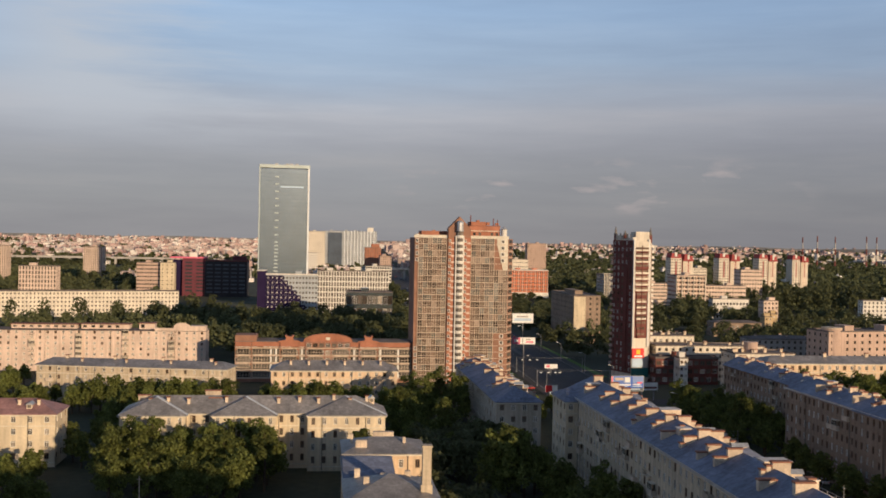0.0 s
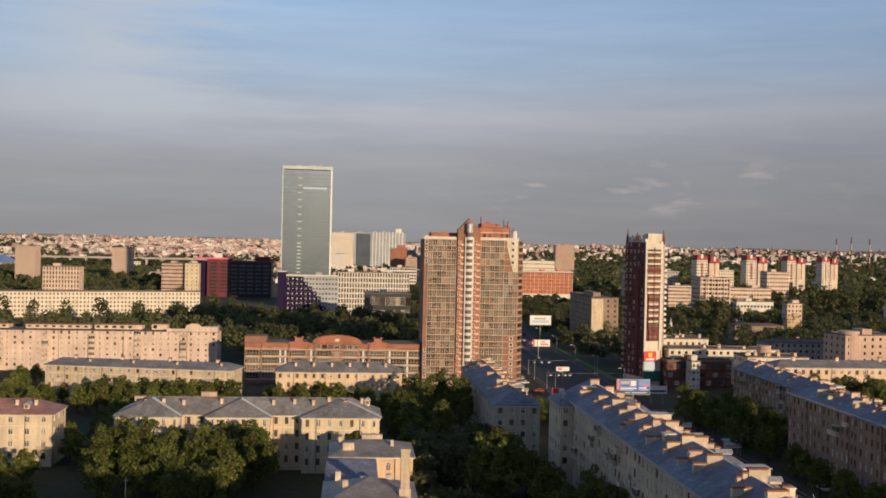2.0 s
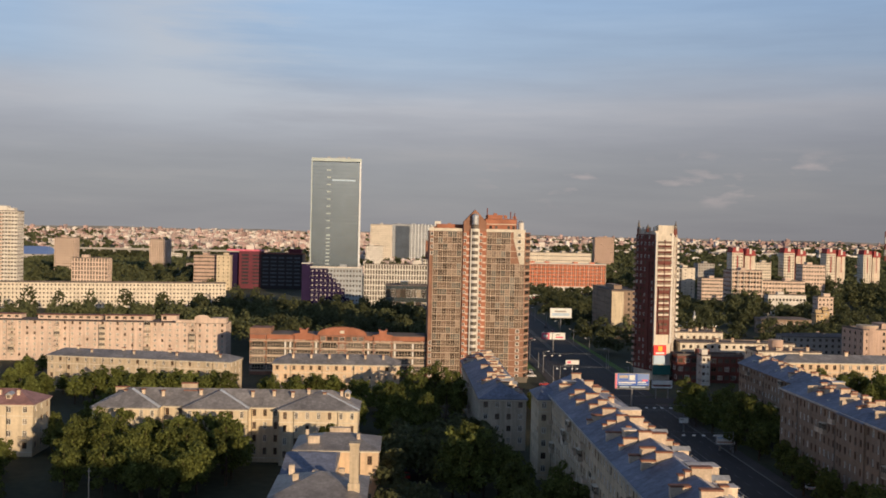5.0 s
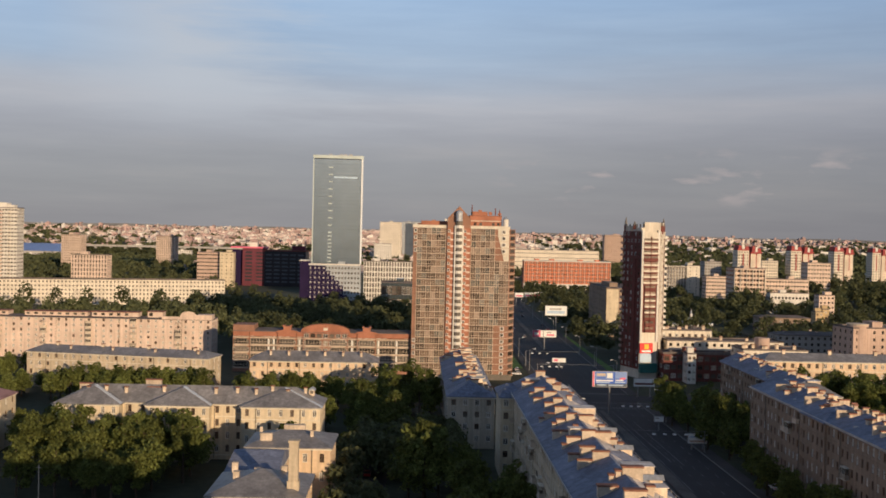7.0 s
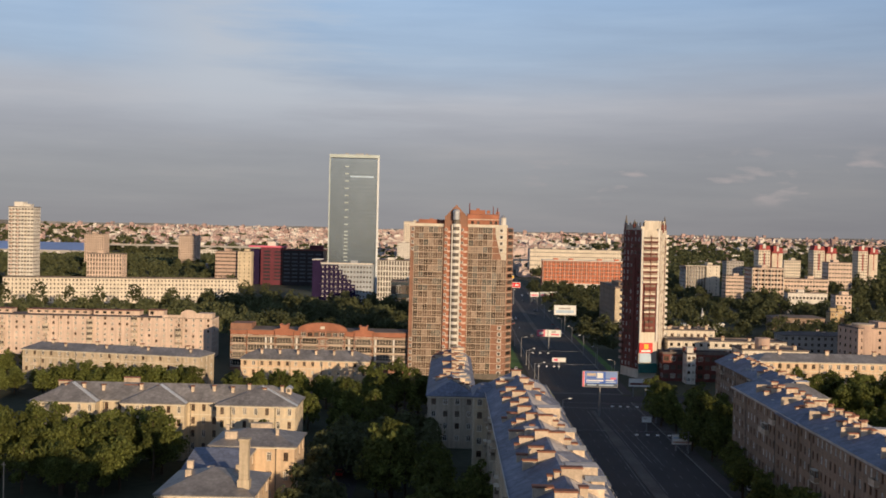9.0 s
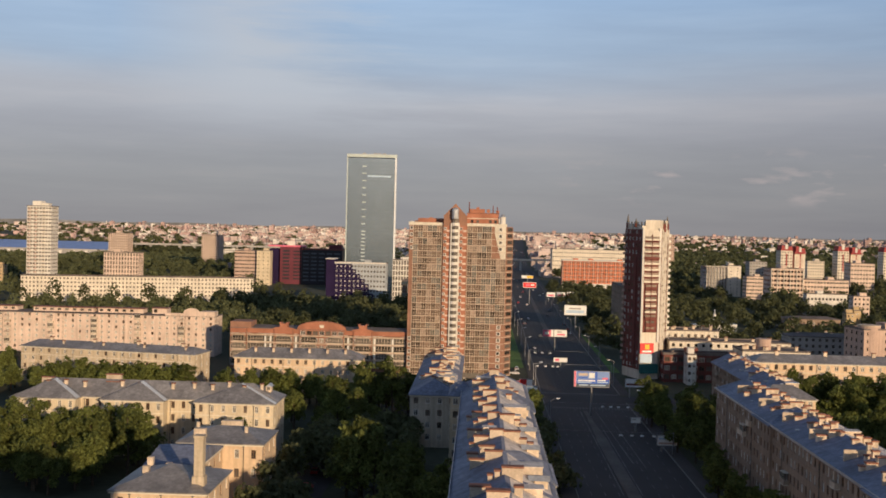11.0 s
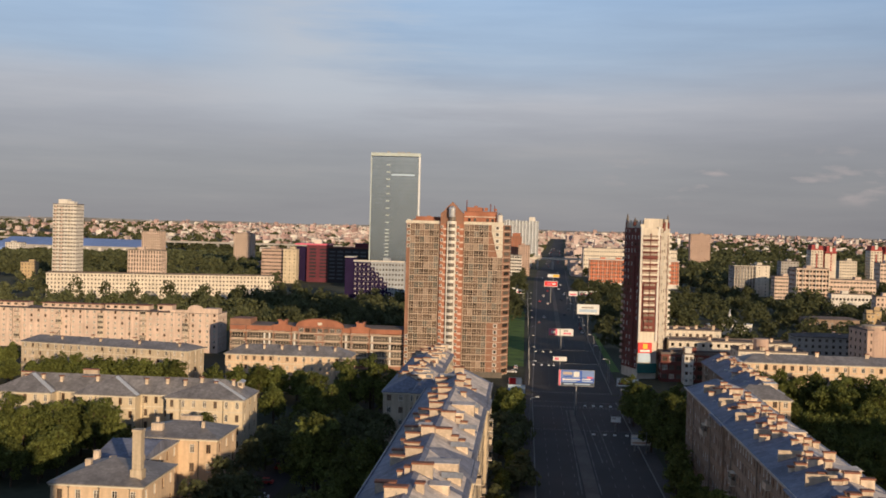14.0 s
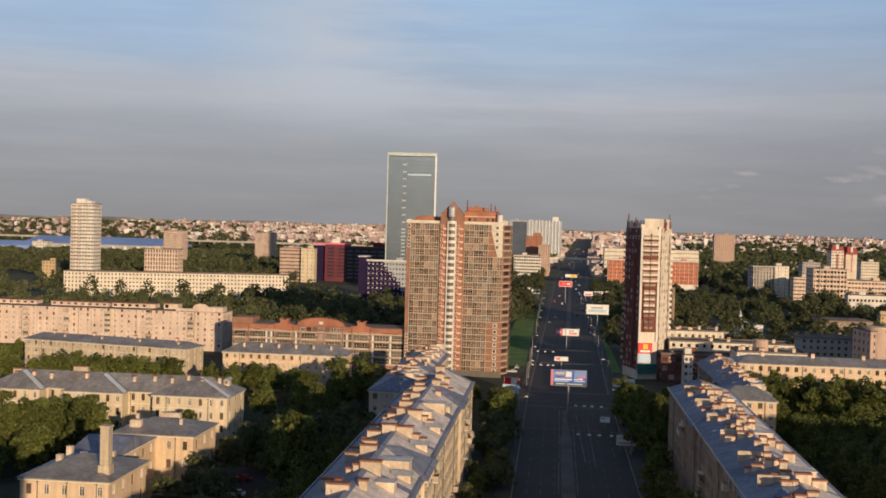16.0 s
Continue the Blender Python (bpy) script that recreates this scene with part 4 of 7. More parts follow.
# lower house set behind the row
row_b = house("five-storey sand stucco house with blue-grey roof", -44.4, 298, 90, 92, 13.5, 15.0, 4, "sand", "roofb", 18.6, hip=6.5, seed=13, back=True, balc=0.06)
stack_row(row_b, [8 + 10 * i for i in range(9)], 13.5, 15.0, 18.6, 6)
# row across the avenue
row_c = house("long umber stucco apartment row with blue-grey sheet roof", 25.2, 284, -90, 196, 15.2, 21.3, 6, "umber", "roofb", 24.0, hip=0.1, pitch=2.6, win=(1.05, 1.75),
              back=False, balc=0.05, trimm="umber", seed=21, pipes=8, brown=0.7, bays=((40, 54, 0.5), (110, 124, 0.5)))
stacks_at(row_c, 15.2, 21.3, 24.0,
          [(20, [(5.2, 2.4, 1.0), (3.0, 1.6, 0.8)]), (22, [(9.2, 1.6, 1.0), (11.2, 1.2, 0.9)]), (33, [(9.0, 1.2, 0.9)]), (42, [(9.0, 1.8, 1.0), (11.0, 1.2, 0.9)]),
           (44, [(5.6, 2.2, 1.0), (3.2, 1.8, 0.8)]), (52, [(9.6, 1.2, 1.0), (12.0, 1.0, 0.9)]), (58, [(8.8, 1.4, 1.1), (10.6, 1.2, 1.0)]), (66, [(9.0, 1.6, 0.9)]),
           (76, [(6.0, 2.6, 1.0), (3.4, 2.0, 0.9)]), (82, [(8.4, 1.2, 1.1), (9.9, 1.4, 1.1), (11.4, 1.2, 1.0)]), (93, [(10.8, 2.0, 1.2)]), (101, [(6.2, 2.8, 1.1), (3.8, 1.8, 0.9), (2.4, 0.9, 0.7)]),
           (112, [(8.9, 2.4, 1.3), (11.4, 2.2, 1.2)]), (124, [(5.8, 2.6, 1.0), (3.6, 1.6, 0.8)]), (128, [(9.4, 2.4, 1.2)]), (142, [(6.0, 2.4, 1.0)]), (148, [(9.2, 2.6, 1.2)])],
          [(72, 8.6, 12.0, 2.4), (104, 8.8, 12.6, 3.0), (30, 9.0, 11.6, 2.2)],
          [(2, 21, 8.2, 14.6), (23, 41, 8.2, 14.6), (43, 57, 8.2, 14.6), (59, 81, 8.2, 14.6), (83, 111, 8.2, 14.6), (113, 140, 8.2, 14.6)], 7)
_rk = random.Random(19)      # smaller stacks between the cross walls
for _i in range(21):
    _x, _y = 11 + 6.6 * _i + _rk.uniform(-1.5, 1.5), _rk.choice((6.6, 7.0, 7.4))
    for _j in range(_rk.choice((1, 2, 3, 3))):
        _l = _rk.choice((0.8, 1.2, 1.6))
        chimney(row_c, _x, _y, roof_z(_y, 15.2, 21.3, 24.0), 0.8, _l, _rk.choice((0.6, 0.9, 1.1)))
        _y -= _l / 2 + _rk.choice((0.7, 0.9))
    if _i % 3 == 0:
        part("low_ridge_wall", Build().box(_x + 2.4, _x + 2.8, 2.0, 7.0, 21.6, 24.25), M["stack"], row_c)
part("gutter", Build().box(-0.4, 196.4, -0.66, -0.56, 21.2, 21.62), M["sheet"], row_c)
for _i in range(39):
    part("gutter_bracket", Build().box(5 * _i + 2.4, 5 * _i + 2.55, -0.56, -0.1, 21.32, 21.42), M["sheet"], row_c)
for _x, _y in ((27, 2.6), (50, 2.2), (90, 3.0), (64, 2.4)):
    part("roof_hatch", Build().box(_x - 0.45, _x + 0.45, _y - 0.5, _y + 0.5, 21.8, 22.4), M["sheet"], row_c)
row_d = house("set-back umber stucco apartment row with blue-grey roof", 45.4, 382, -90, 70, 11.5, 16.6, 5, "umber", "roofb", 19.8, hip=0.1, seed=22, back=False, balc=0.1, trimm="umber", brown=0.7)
stack_row(row_d, [5 + 10 * i for i in range(7)], 11.5, 16.6, 19.8, 8, 1.0)
house("yellow stucco courtyard wing with grey sheet roof", 41.0, 297, 0, 14.6, 14, 17.0, 5, "ochre", "roof", 20.0, hip=5, seed=23, pipes=2)
row_e = house("ochre stucco house with long grey sheet roof", 58, 372, 0, 125, 13.5, 18.3, 5, "ochre", "roof", 20.6, hip=5, seed=24, pipes=9, brown=0.8)
for _i in range(7):
    chimney(row_e, 9 + 17 * _i, 6.0, 20.2, 1.2, 0.9, 1.4)
# courtyard house with three hipped bays
row_f = house("cream stucco courtyard house with hipped grey roof and bays", -162, 278.3, 0, 69.7, 11.5, 15.0, 4, "cream", "roof", 18.9, hip=8, seed=31, pitch=2.9, win=(0.95, 1.85), drawn=0.12,
              bays=((0, 17, 4.0), (24, 40.5, 4.0), (49, 69.7, 4.0)), pipes=6, brown=0.6, balc=0.05)
for _x, _y in ((7, 3), (11.6, 3.4), (17, 3.0), (27, 3.6), (32, 3), (41, 3.2), (46.7, 3.6), (51.8, 3.2), (56, 4.5), (60.4, 3), (65, 4)):
    chimney(row_f, _x, _y, roof_z(_y, 13.5, 15.0, 18.9), 0.8, 0.8, 1.5)
chimney(row_f, 23, 8.6, 17.8, 4.2, 1.1, 1.9)
chimney(row_f, 24.5, 5.2, 17.0, 4.6, 0.8, 1.2)
chimney(row_f, 4.6, 8.6, 16.6, 3.4, 1.0, 1.8)
dormer(row_f, 66.5, 6.0, 17.2, 0)
# pink-roofed house
row_g = house("cream stucco house with faded red sheet roof", -240, 281.5, 0, 60.2, 14, 14.2, 4, "cream", "roofr", 17.4, hip=7, seed=32, balc=0.22, pipes=4, pitch=4.2)
for _x in (20, 28, 36, 44, 50, 55):
    chimney(row_g, _x, 4, 16.0, 0.8, 0.8, 1.4)
dormer(row_g, 53, 2.8, 15.4, 0)
# long low houses beyond the gardens
row_h = house("sand stucco house with dark grey sheet roof", -214.4, 398.8, -11, 72.0, 13.4, 13.4, 4, "drab", "roof", 15.5, win=(1.05, 1.55), drawn=0.35, hip=4, seed=33, balc=0.08, pipes=5, pitch=3.4)
for _i in range(4):
    chimney(row_h, 9 + 18.5 * _i, 6.6, 15.2, 0.9, 1.4, 1.1)
    chimney(row_h, 16 + 17 * _i, 3.5, 14.3, 0.7, 0.7, 1.2)
row_i = house("cream stucco house with grey sheet roof and pale stacks", -127.2, 379, 0, 46, 13, 14.0, 4, "ochre", "roof", 17.0, win=(1.05, 1.55), drawn=0.3, hip=6, seed=34, pipes=4, brown=0.8)
for _i in range(6):
    chimney(row_i, 7 + 6.6 * _i, 3.6, 15.5, 0.8, 0.8, 1.5)
# unseen tall houses, added south of the school and big gardens to shade them
block("unseen twelve-storey cream house added to shade a school garden", -110, 50, 0, 75, 14, 40, 12, "cream", seed=36, group="far blocks")
block("unseen twelve-storey cream house added to shade a big garden", 100, 150, 0, 96, 14, 36, 12, "cream", seed=37, group="far blocks")
# L-shaped school with a tall chimney
house("ochre stucco school wing with grey hipped roof", -105, 188.2, 0, 17.4, 18.0, 13.3, 3, "ochre", "roof", 16.4, hip=9, seed=41, pipes=3, pitch=3.6, win=(1.05, 1.95), name="school_wing", group="school wings")
school_b = house("ochre stucco school link with blue-grey roof", -105, 206.5, 0, 10.4, 22.6, 13.3, 3, "ochre", "roofb", 15.6, hip=0.2, seed=42, pipes=0, pitch=3.6, win=(1.05, 1.95), name="school_wing", group="school wings", ov=0.3)
school_c = house("ochre stucco school end wing with grey roof", -104.5, 229.4, 0, 18.6, 16, 13.8, 3, "ochre", "roof", 16.2, hip=7, seed=43, pipes=2, pitch=4.0, win=(1.05, 1.95), name="school_wing", group="school wings")
chimney(school_c, 4, 3.2, 15.0, 2.6, 1.4, 1.3, cap=False)
chimney(school_c, 9.5, 10.5, 15.4, 4.8, 1.6, 1.5, cap=False)
chimney(school_c, 2, 9, 15.0, 0.7, 0.7, 1.6, cap=False)
chimney(school_c, 14, 5, 15.2, 0.7, 0.7, 1.4, cap=False)
for _x, _y in ((-101, 196), (-97.5, 199), (-102.5, 203.5), (-92.5, 201)):
    chimney(school_b, _x + 105, _y - 206.5, 14.8, 1.1, 1.1, 1.3, cap=False)
_t = thing("boiler_chimney", "tall square rendered chimney rising from a school roof", "chimney", m=pose(-89.7, 191.6, 0))
part("shaft", Build().box(-0.85, 0.85, -0.85, 0.85, 13.2, 22.7), M["drab"], _t)
part("plinth", Build().box(-1.1, 1.1, -1.1, 1.1, 12.0, 15.6), M["drab"], _t)
part("cap", Build().box(-1.0, 1.0, -1.0, 1.0, 22.7, 23.1), M["drab"], _t)

# ---- panel block with roof houses ----
_o = house("long pale panel block with tar roof and stair heads", -305, 485, 0, 143.5, 15, 18.6, 7, "blush", "tar", 19.2, hip=2, seed=51, balc=0.3, balc_every=6, pitch=3.4,
           win=(1.05, 1.25), cornice=False, pipes=5, brown=0.7, ov=0.25, name="apartment_block", drawn=0.72)
for _x, _w, _h in ((20, 29, 1.9), (56.5, 29, 1.9), (87.3, 21.5, 2.1), (113, 7, 2.6)):
    _k = part("stair_head", Build().box(_x, _x + _w, 4.0, 10, 18.6, 18.9 + _h), M["blush"], _o)
    part("lid", Build().box(_x - 0.4, _x + _w + 0.4, 3.3, 10.3, 18.904 + _h, 19.15 + _h), M["cap"], _k)
    for _i in range(int(_w / 3.6)):
        part("slot", Build().box(_x + 0.8 + 3.6 * _i, _x + 2.4 + 3.6 * _i, 3.94, 3.997, 19.5, 18.5 + _h), M["pane"], _k)
_b = Build()
_b.box(129.0, 136.6, -0.3, 6, 18.6, 20.4)
_b.box(120.5, 129.0, -0.3, 0.3, 18.6, 19.9)
_b.box(136.6, 143.6, -0.3, 6, 18.6, 20.9)
for _i in range(8):
    _a, _c = math.pi * _i / 8, math.pi * (_i + 1) / 8
    _b.poly([(132.8 + 3.8 * math.cos(_a), -0.3, 20.4 + 2.0 * math.sin(_a)), (132.8 + 3.8 * math.cos(_c), -0.3, 20.4 + 2.0 * math.sin(_c)), (132.8, -0.3, 20.4)])
part("parapet", _b, M["blush"], _o)

# ---- brown brick house with arched pediment ----
_o = house("brown brick house with glazed loggias and arched orange pediment", -145.5, 450, 0, 76, 16, 17.6, 5, "brickb", "tar", 18.4, hip=2, seed=53, pitch=2.6,
           win=(2.05, 2.0), cornice=True, pipes=0, brown=0.25, ov=0.2, trimm="brick", bays=((0, 7, 0.8), (19, 27, 0.8), (30, 49, 1.0), (53, 61, 0.8)))


def arch(o, cx, y, half, z0, rise, mat):
    b, n = Build(), 14
    pts = [(cx - half, z0)] + [(cx - half * math.cos(math.pi * i / n), z0 + 0.5 + rise * math.sin(math.pi * i / n)) for i in range(n + 1)] + [(cx + half, z0)]
    b.poly([(px, y, pz) for px, pz in reversed(pts)][::-1])
    b.poly([(px, y + 0.6, pz) for px, pz in reversed(pts)])
    for p, q in zip(pts, pts[1:]):
        b.poly([(p[0], y, p[1]), (p[0], y + 0.6, p[1]), (q[0], y + 0.6, q[1]), (q[0], y, q[1])])
    part("pediment", b, M[mat], o, "arched orange brick pediment")
    c = Build()
    for p, q in zip(pts[1:-1], pts[2:-1]):
        c.poly([(p[0], y - 0.15, p[1]), (p[0], y + 0.75, p[1] + 0.02), (q[0], y + 0.75, q[1] + 0.02), (q[0], y - 0.15, q[1])])
        c.poly([(p[0], y - 0.15, p[1] - 0.35), (q[0], y - 0.15, q[1] - 0.35), (q[0], y - 0.15, q[1]), (p[0], y - 0.15, p[1])])
    part("coping", c, M["cap"], o)
    d = Build()
    d.box(cx - 0.9, cx + 0.9, y - 0.06, y - 0.005, z0 + 0.8, z0 + 2.0)
    part("plaque", d, M["trim"], o)


arch(_o, 39.5, -1.25, 10.5, 17.6, 3.2, "brick")
for _x in (23, 57):
    _b = Build()
    _b.box(_x - 1.6, _x + 1.6, -1.05, 3, 17.6, 19.8)
    _b.box(_x - 1.9, _x - 1.1, -1.2, 3, 19.803, 20.3)
    _b.box(_x + 1.1, _x + 1.9, -1.2, 3, 19.803, 20.3)
    part("roof_house", _b, M["brick"], _o)
part("roof_house", Build().box(0, 9, -0.9, 10, 17.6, 20.2), M["brickb"], _o)

for _a, _e, _pr in ((7.4, 18.7, 0), (27.3, 29.8, 0), (49.2, 52.8, 0), (61.3, 75.4, 0), (1.0, 6.0, 0.8), (20.0, 26.0, 0.8), (31.0, 37.0, 1.0), (42.0, 48.0, 1.0), (54.0, 60.0, 0.8)):
    _n = max(1, round((_e - _a) / 1.25))
    for _f in range(4):
        _z = 1.9 + 3.28 * _f
        _b, _xs = Build(), []
        for _i in range(_n):
            _c = _a + (_e - _a) * _i / _n
            _xs += [_c, _c + 0.13]
        lattice(_b, _xs + [_e, _e + 0.13], [_z, _z + 0.3, _z + 1.2, _z + 1.32, _z + 2.7, _z + 2.85], -0.5 - _pr, -0.42 - _pr)
        part("loggia_glazing", _b, [M["mull"], M["pane"]], _o)
for _a, _e in ((7.2, 18.8), (27.2, 29.9), (49.2, 52.8), (61.2, 75.8)):
    part("attic_band", Build().box(_a, _e, -0.62, -0.003, 15.5, 17.3), M["brick"], _o, "orange brick attic band")
for _a, _e in ((0.2, 6.8), (19.2, 26.8), (53.2, 60.8)):
    part("attic_band", Build().box(_a, _e, -1.42, -0.803, 15.5, 17.3), M["brick"], _o, "orange brick attic band")
for _f in range(5):
    for _a, _e, _y in ((7.05, 18.9, -0.66), (27.1, 29.9, -0.66), (49.1, 52.9, -0.66), (61.1, 75.9, -0.66), (0.1, 6.95, -1.46), (19.1, 26.95, -1.46), (53.1, 60.95, -1.46), (30.1, 48.9, -1.66)):
        part("floor_band", Build().box(_a, _e, _y, _y + 0.62, 1.55 + 3.28 * _f, 1.85 + 3.28 * _f), M["mull"], _o, "cream floor band")
for _x in (15.2, 17.4, 28.4, 50.9, 62.2, 70.0):
    for _f in range(4):
        part("white_window", Build().box(_x - 0.4, _x + 0.4, -0.72, -0.52, 2.2 + 3.28 * _f, 4.5 + 3.28 * _f), M["sash"], _o, "white framed loggia window")
for _x in (23, 57):
    _b, _n = Build(), 10
    for _i in range(_n):
        _p, _q = math.pi * _i / _n, math.pi * (_i + 1) / _n
        _b.poly([(_x - 5 * math.cos(_p), -1.47, 17.3 + 1.1 * math.sin(_p)), (_x, -1.47, 17.3), (_x - 5 * math.cos(_q), -1.47, 17.3 + 1.1 * math.sin(_q))][::-1])
        _b.poly([(_x - 5 * math.cos(_p), -1.47, 17.3 + 1.1 * math.sin(_p)), (_x - 5 * math.cos(_q), -1.47, 17.3 + 1.1 * math.sin(_q)), (_x - 5 * math.cos(_q), -1.06, 17.3 + 1.1 * math.sin(_q)), (_x - 5 * math.cos(_p), -1.06, 17.3 + 1.1 * math.sin(_p))])
    part("small_pediment", _b, M["brick"], _o, "low arched brick pediment")
# ---- brown residential tower ----
bt = thing("residential_tower", "tall brown brick tower with glazed balconies and central bay", "building", m=pose(0, 0, 0))
TZ, FL = 63.5, 23
FH = TZ / FL
_b = Build()
core = [(-69.3, 447.2), (-55.2, 447.2), (-55.2, 446.4), (-44.8, 446.4), (-44.8, 447.2), (-31.2, 447.2), (-28.2, 447.2), (-25.2, 452.5), (-25.2, 472), (-69.3, 472)]
_b.prism(core, 0, TZ)
part("core", _b, M["brickb"], bt)
# each glazed bay: panes between floor bands and mullions
_pane = Build()
_pane.poly([(0.0, 0, 0.0), (1, 0, 0.0), (1, 0, 1), (0.0, 0, 1)])
_panes = [_pane.mesh("pane", [M[k]]) for k in ("brownpane", "tanpane", "skytonepane")]
_rp = random.Random(12)
for _xa, _xb, _n in ((-67.6, -55.5, 6), (-44.5, -34.4, 5)):
    _w = (_xb - _xa) / _n
    for _f in range(FL):
        _z = _f * FH
        part("floor_band", Build().box(_xa, _xb, 446.72, 447.19, _z, _z + 0.26), M["mull"], bt)
        part("sill_band", Build().box(_xa, _xb, 446.78, 446.98, _z + 1.12, _z + 1.24), M["mull"], bt)
        for _i in range(_n):
            part("pane", _panes[_rp.choice((0, 0, 0, 0, 1, 2, 2) if _f > 10 else (0, 0, 0, 0, 0, 1, 2))], None, bt, m=Matrix.Translation((_xa + _i * _w, 446.9, _z + 0.32)) @ Matrix.Diagonal((_w, 1, FH - 0.32, 1)))
    for _i in range(2 * _n + 1):
        _x = _xa + _i * _w / 2
        _t2 = 0.1 if _i % 2 == 0 else 0.055
        part("mullion", Build().box(_x - _t2, _x + _t2, 446.7, 447.19, 0, TZ), M["mull"], bt)
# brick piers with white window boxes
_wb = Build()
_wb.box(-0.7, 0.7, -0.3, 0, -0.75, 0.75)
_wb.box(-0.45, 0.45, -0.33, -0.3, -0.5, 0.55, 1)
_wbm = _wb.mesh("window_box", [M["white"], M["pane"]])
for _x, _y in ((-53.3, 446.4), (-46.5, 446.4)):
    part("pier", Build().box(_x - 1.5, _x + 1.5, _y - 0.5, _y - 0.003, 0, TZ + 1.5), M["brick"], bt)
    for _f in range(FL):
        part("window_box", _wbm, None, bt, m=Matrix.Translation((_x - 0.8, _y - 0.5, _f * FH + 1.5)) @ Matrix.Diagonal((0.8, 1, 0.85, 1)))
        part("pier_band", Build().box(_x - 0.2, _x + 1.5, _y - 0.62, _y - 0.503, _f * FH + 0.2, _f * FH + 1.0), M["blush"], bt)
for _f in range(FL):
    if _f < 8 or _f > 18:
        part("window_box", _wbm, None, bt, m=Matrix.Translation((-30.6, 447.2 if _f < 8 else 446.8, _f * FH + 1.5)) @ Matrix.Diagonal((1.2, 1, 1.1, 1)))
    if _f < 6 or _f > 18:
        part("window_box", _wbm, None, bt, m=Matrix.Translation((-68.3, 447.2, _f * FH + 1.5)) @ Matrix.Diagonal((0.9, 1, 1.1, 1)))
    _bb = Build()
    _bb.poly([(-28.1, 447.1, _f * FH), (-25.0, 452.5, _f * FH), (-25.0, 452.5, _f * FH + 0.3), (-28.1, 447.1, _f * FH + 0.3)])
    _bb.poly([(-25.0, 452.5, _f * FH), (-25.0, 472, _f * FH), (-25.0, 472, _f * FH + 0.3), (-25.0, 452.5, _f * FH + 0.3)])
    part("floor_band", _bb, M["mull"], bt)
    _gb = Build()
    _gb.poly([(-27.6, 448.1, _f * FH + 0.9), (-25.5, 451.8, _f * FH + 0.9), (-25.5, 451.8, _f * FH + 2.4), (-27.6, 448.1, _f * FH + 2.4)])
    for _i in range(6):
        _gb.poly([(-25.12, 453.5 + 3 * _i, _f * FH + 0.9), (-25.12, 455.7 + 3 * _i, _f * FH + 0.9), (-25.12, 455.7 + 3 * _i, _f * FH + 2.4), (-25.12, 453.5 + 3 * _i, _f * FH + 2.4)])
    part("glazing", _gb, M["pane"], bt, kind="stuff")
for _f in range(1, FL):
    part("floor_band", Build().box(-34.3, -28.4, 446.7, 446.749, _f * FH, _f * FH + 0.22), M["mull"], bt)
    if 7 < _f < 18:
        for _i in range(3):
            part("pane", _panes[_rp.choice((0, 0, 1, 2))], None, bt, m=Matrix.Translation((-34.3 + _i * 2, 446.9, _f * FH + 0.22)) @ Matrix.Diagonal((2, 1, FH - 0.22, 1)))
for _i in range(7):
    part("mullion", Build().box(-34.37 + _i, -34.23 + _i, 446.72, 447.19, 8 * FH, 18 * FH), M["mull"], bt)
for _f in range(8, 18):
    part("sill_band", Build().box(-34.3, -28.4, 446.78, 446.98, _f * FH + 1.12, _f * FH + 1.24), M["mull"], bt)
part("brick_strip", Build().box(-34.3, -31.9, 446.85, 447.19, 0, 8 * FH), M["brickb"], bt)
_b = Build()          # slanted brick strip and the pale corner panel of the top floors
for _pts, _mi in (([(-34.3, 18 * FH), (-30.4, 18 * FH), (-33.2, 22 * FH), (-33.2, TZ), (-34.3, TZ)], 0), ([(-30.3, 18 * FH), (-28.3, 18 * FH), (-28.3, TZ), (-33.1, TZ), (-33.1, 22 * FH)], 1)):
    _b.poly([(px, 446.8, pz) for px, pz in _pts], _mi)
    for (ax, az), (cx, cz) in zip(_pts, _pts[1:] + _pts[:1]):
        _b.poly([(ax, 446.8, az), (ax, 447.19, az), (cx, 447.19, cz), (cx, 446.8, cz)], _mi)
part("corner_panel", _b, [M["brickb"], M["trim"]], bt, "pale corner panel beside a slanted brick strip")
# central half-round bay
_bay = [(-49.9 - 1.75 * math.cos(math.pi * i / 6), 446.4 - 2.3 * math.sin(math.pi * i / 6)) for i in range(7)]
part("bay_glazing", Build().prism(_bay, 0, TZ + 3), M["pane"], bt, "dark glazed half-round bay")
for _f in range(FL + 1):
    _c = [(-49.9 + (p[0] + 49.9) * 1.05, 446.4 + (p[1] - 446.4) * 1.06) for p in _bay]
    part("bay_band", Build().prism(_c, _f * FH, _f * FH + 1.25), M["white"], bt)
for _i in (1, 5):
    _p = (-49.9 + (_bay[_i][0] + 49.9) * 1.08, 446.4 + (_bay[_i][1] - 446.4) * 1.08)
    part("bay_column", Build().tube((*_p, 0), (*_p, TZ + 1), 0.34, 0.34, 8), M["white"], bt)
part("cupola_drum", Build().tube((-49.9, 444.4, TZ + 3), (-49.9, 444.4, TZ + 6.2), 1.5, 1.4, 12), M["sheet"], bt)
_b = Build()
for _i in range(5):
    _a = _i * math.pi / 10
    _b.tube((-49.9, 444.4, TZ + 6.2 + 1.5 * math.sin(_a)), (-49.9, 444.4, TZ + 6.2 + 1.5 * math.sin(_a + math.pi / 10)),
            1.5 * math.cos(_a) + 0.05, 1.5 * math.cos(_a + math.pi / 10) + 0.05, 12)
part("cupola", _b, M["sheet"], bt, "small metal cupola over the bay")
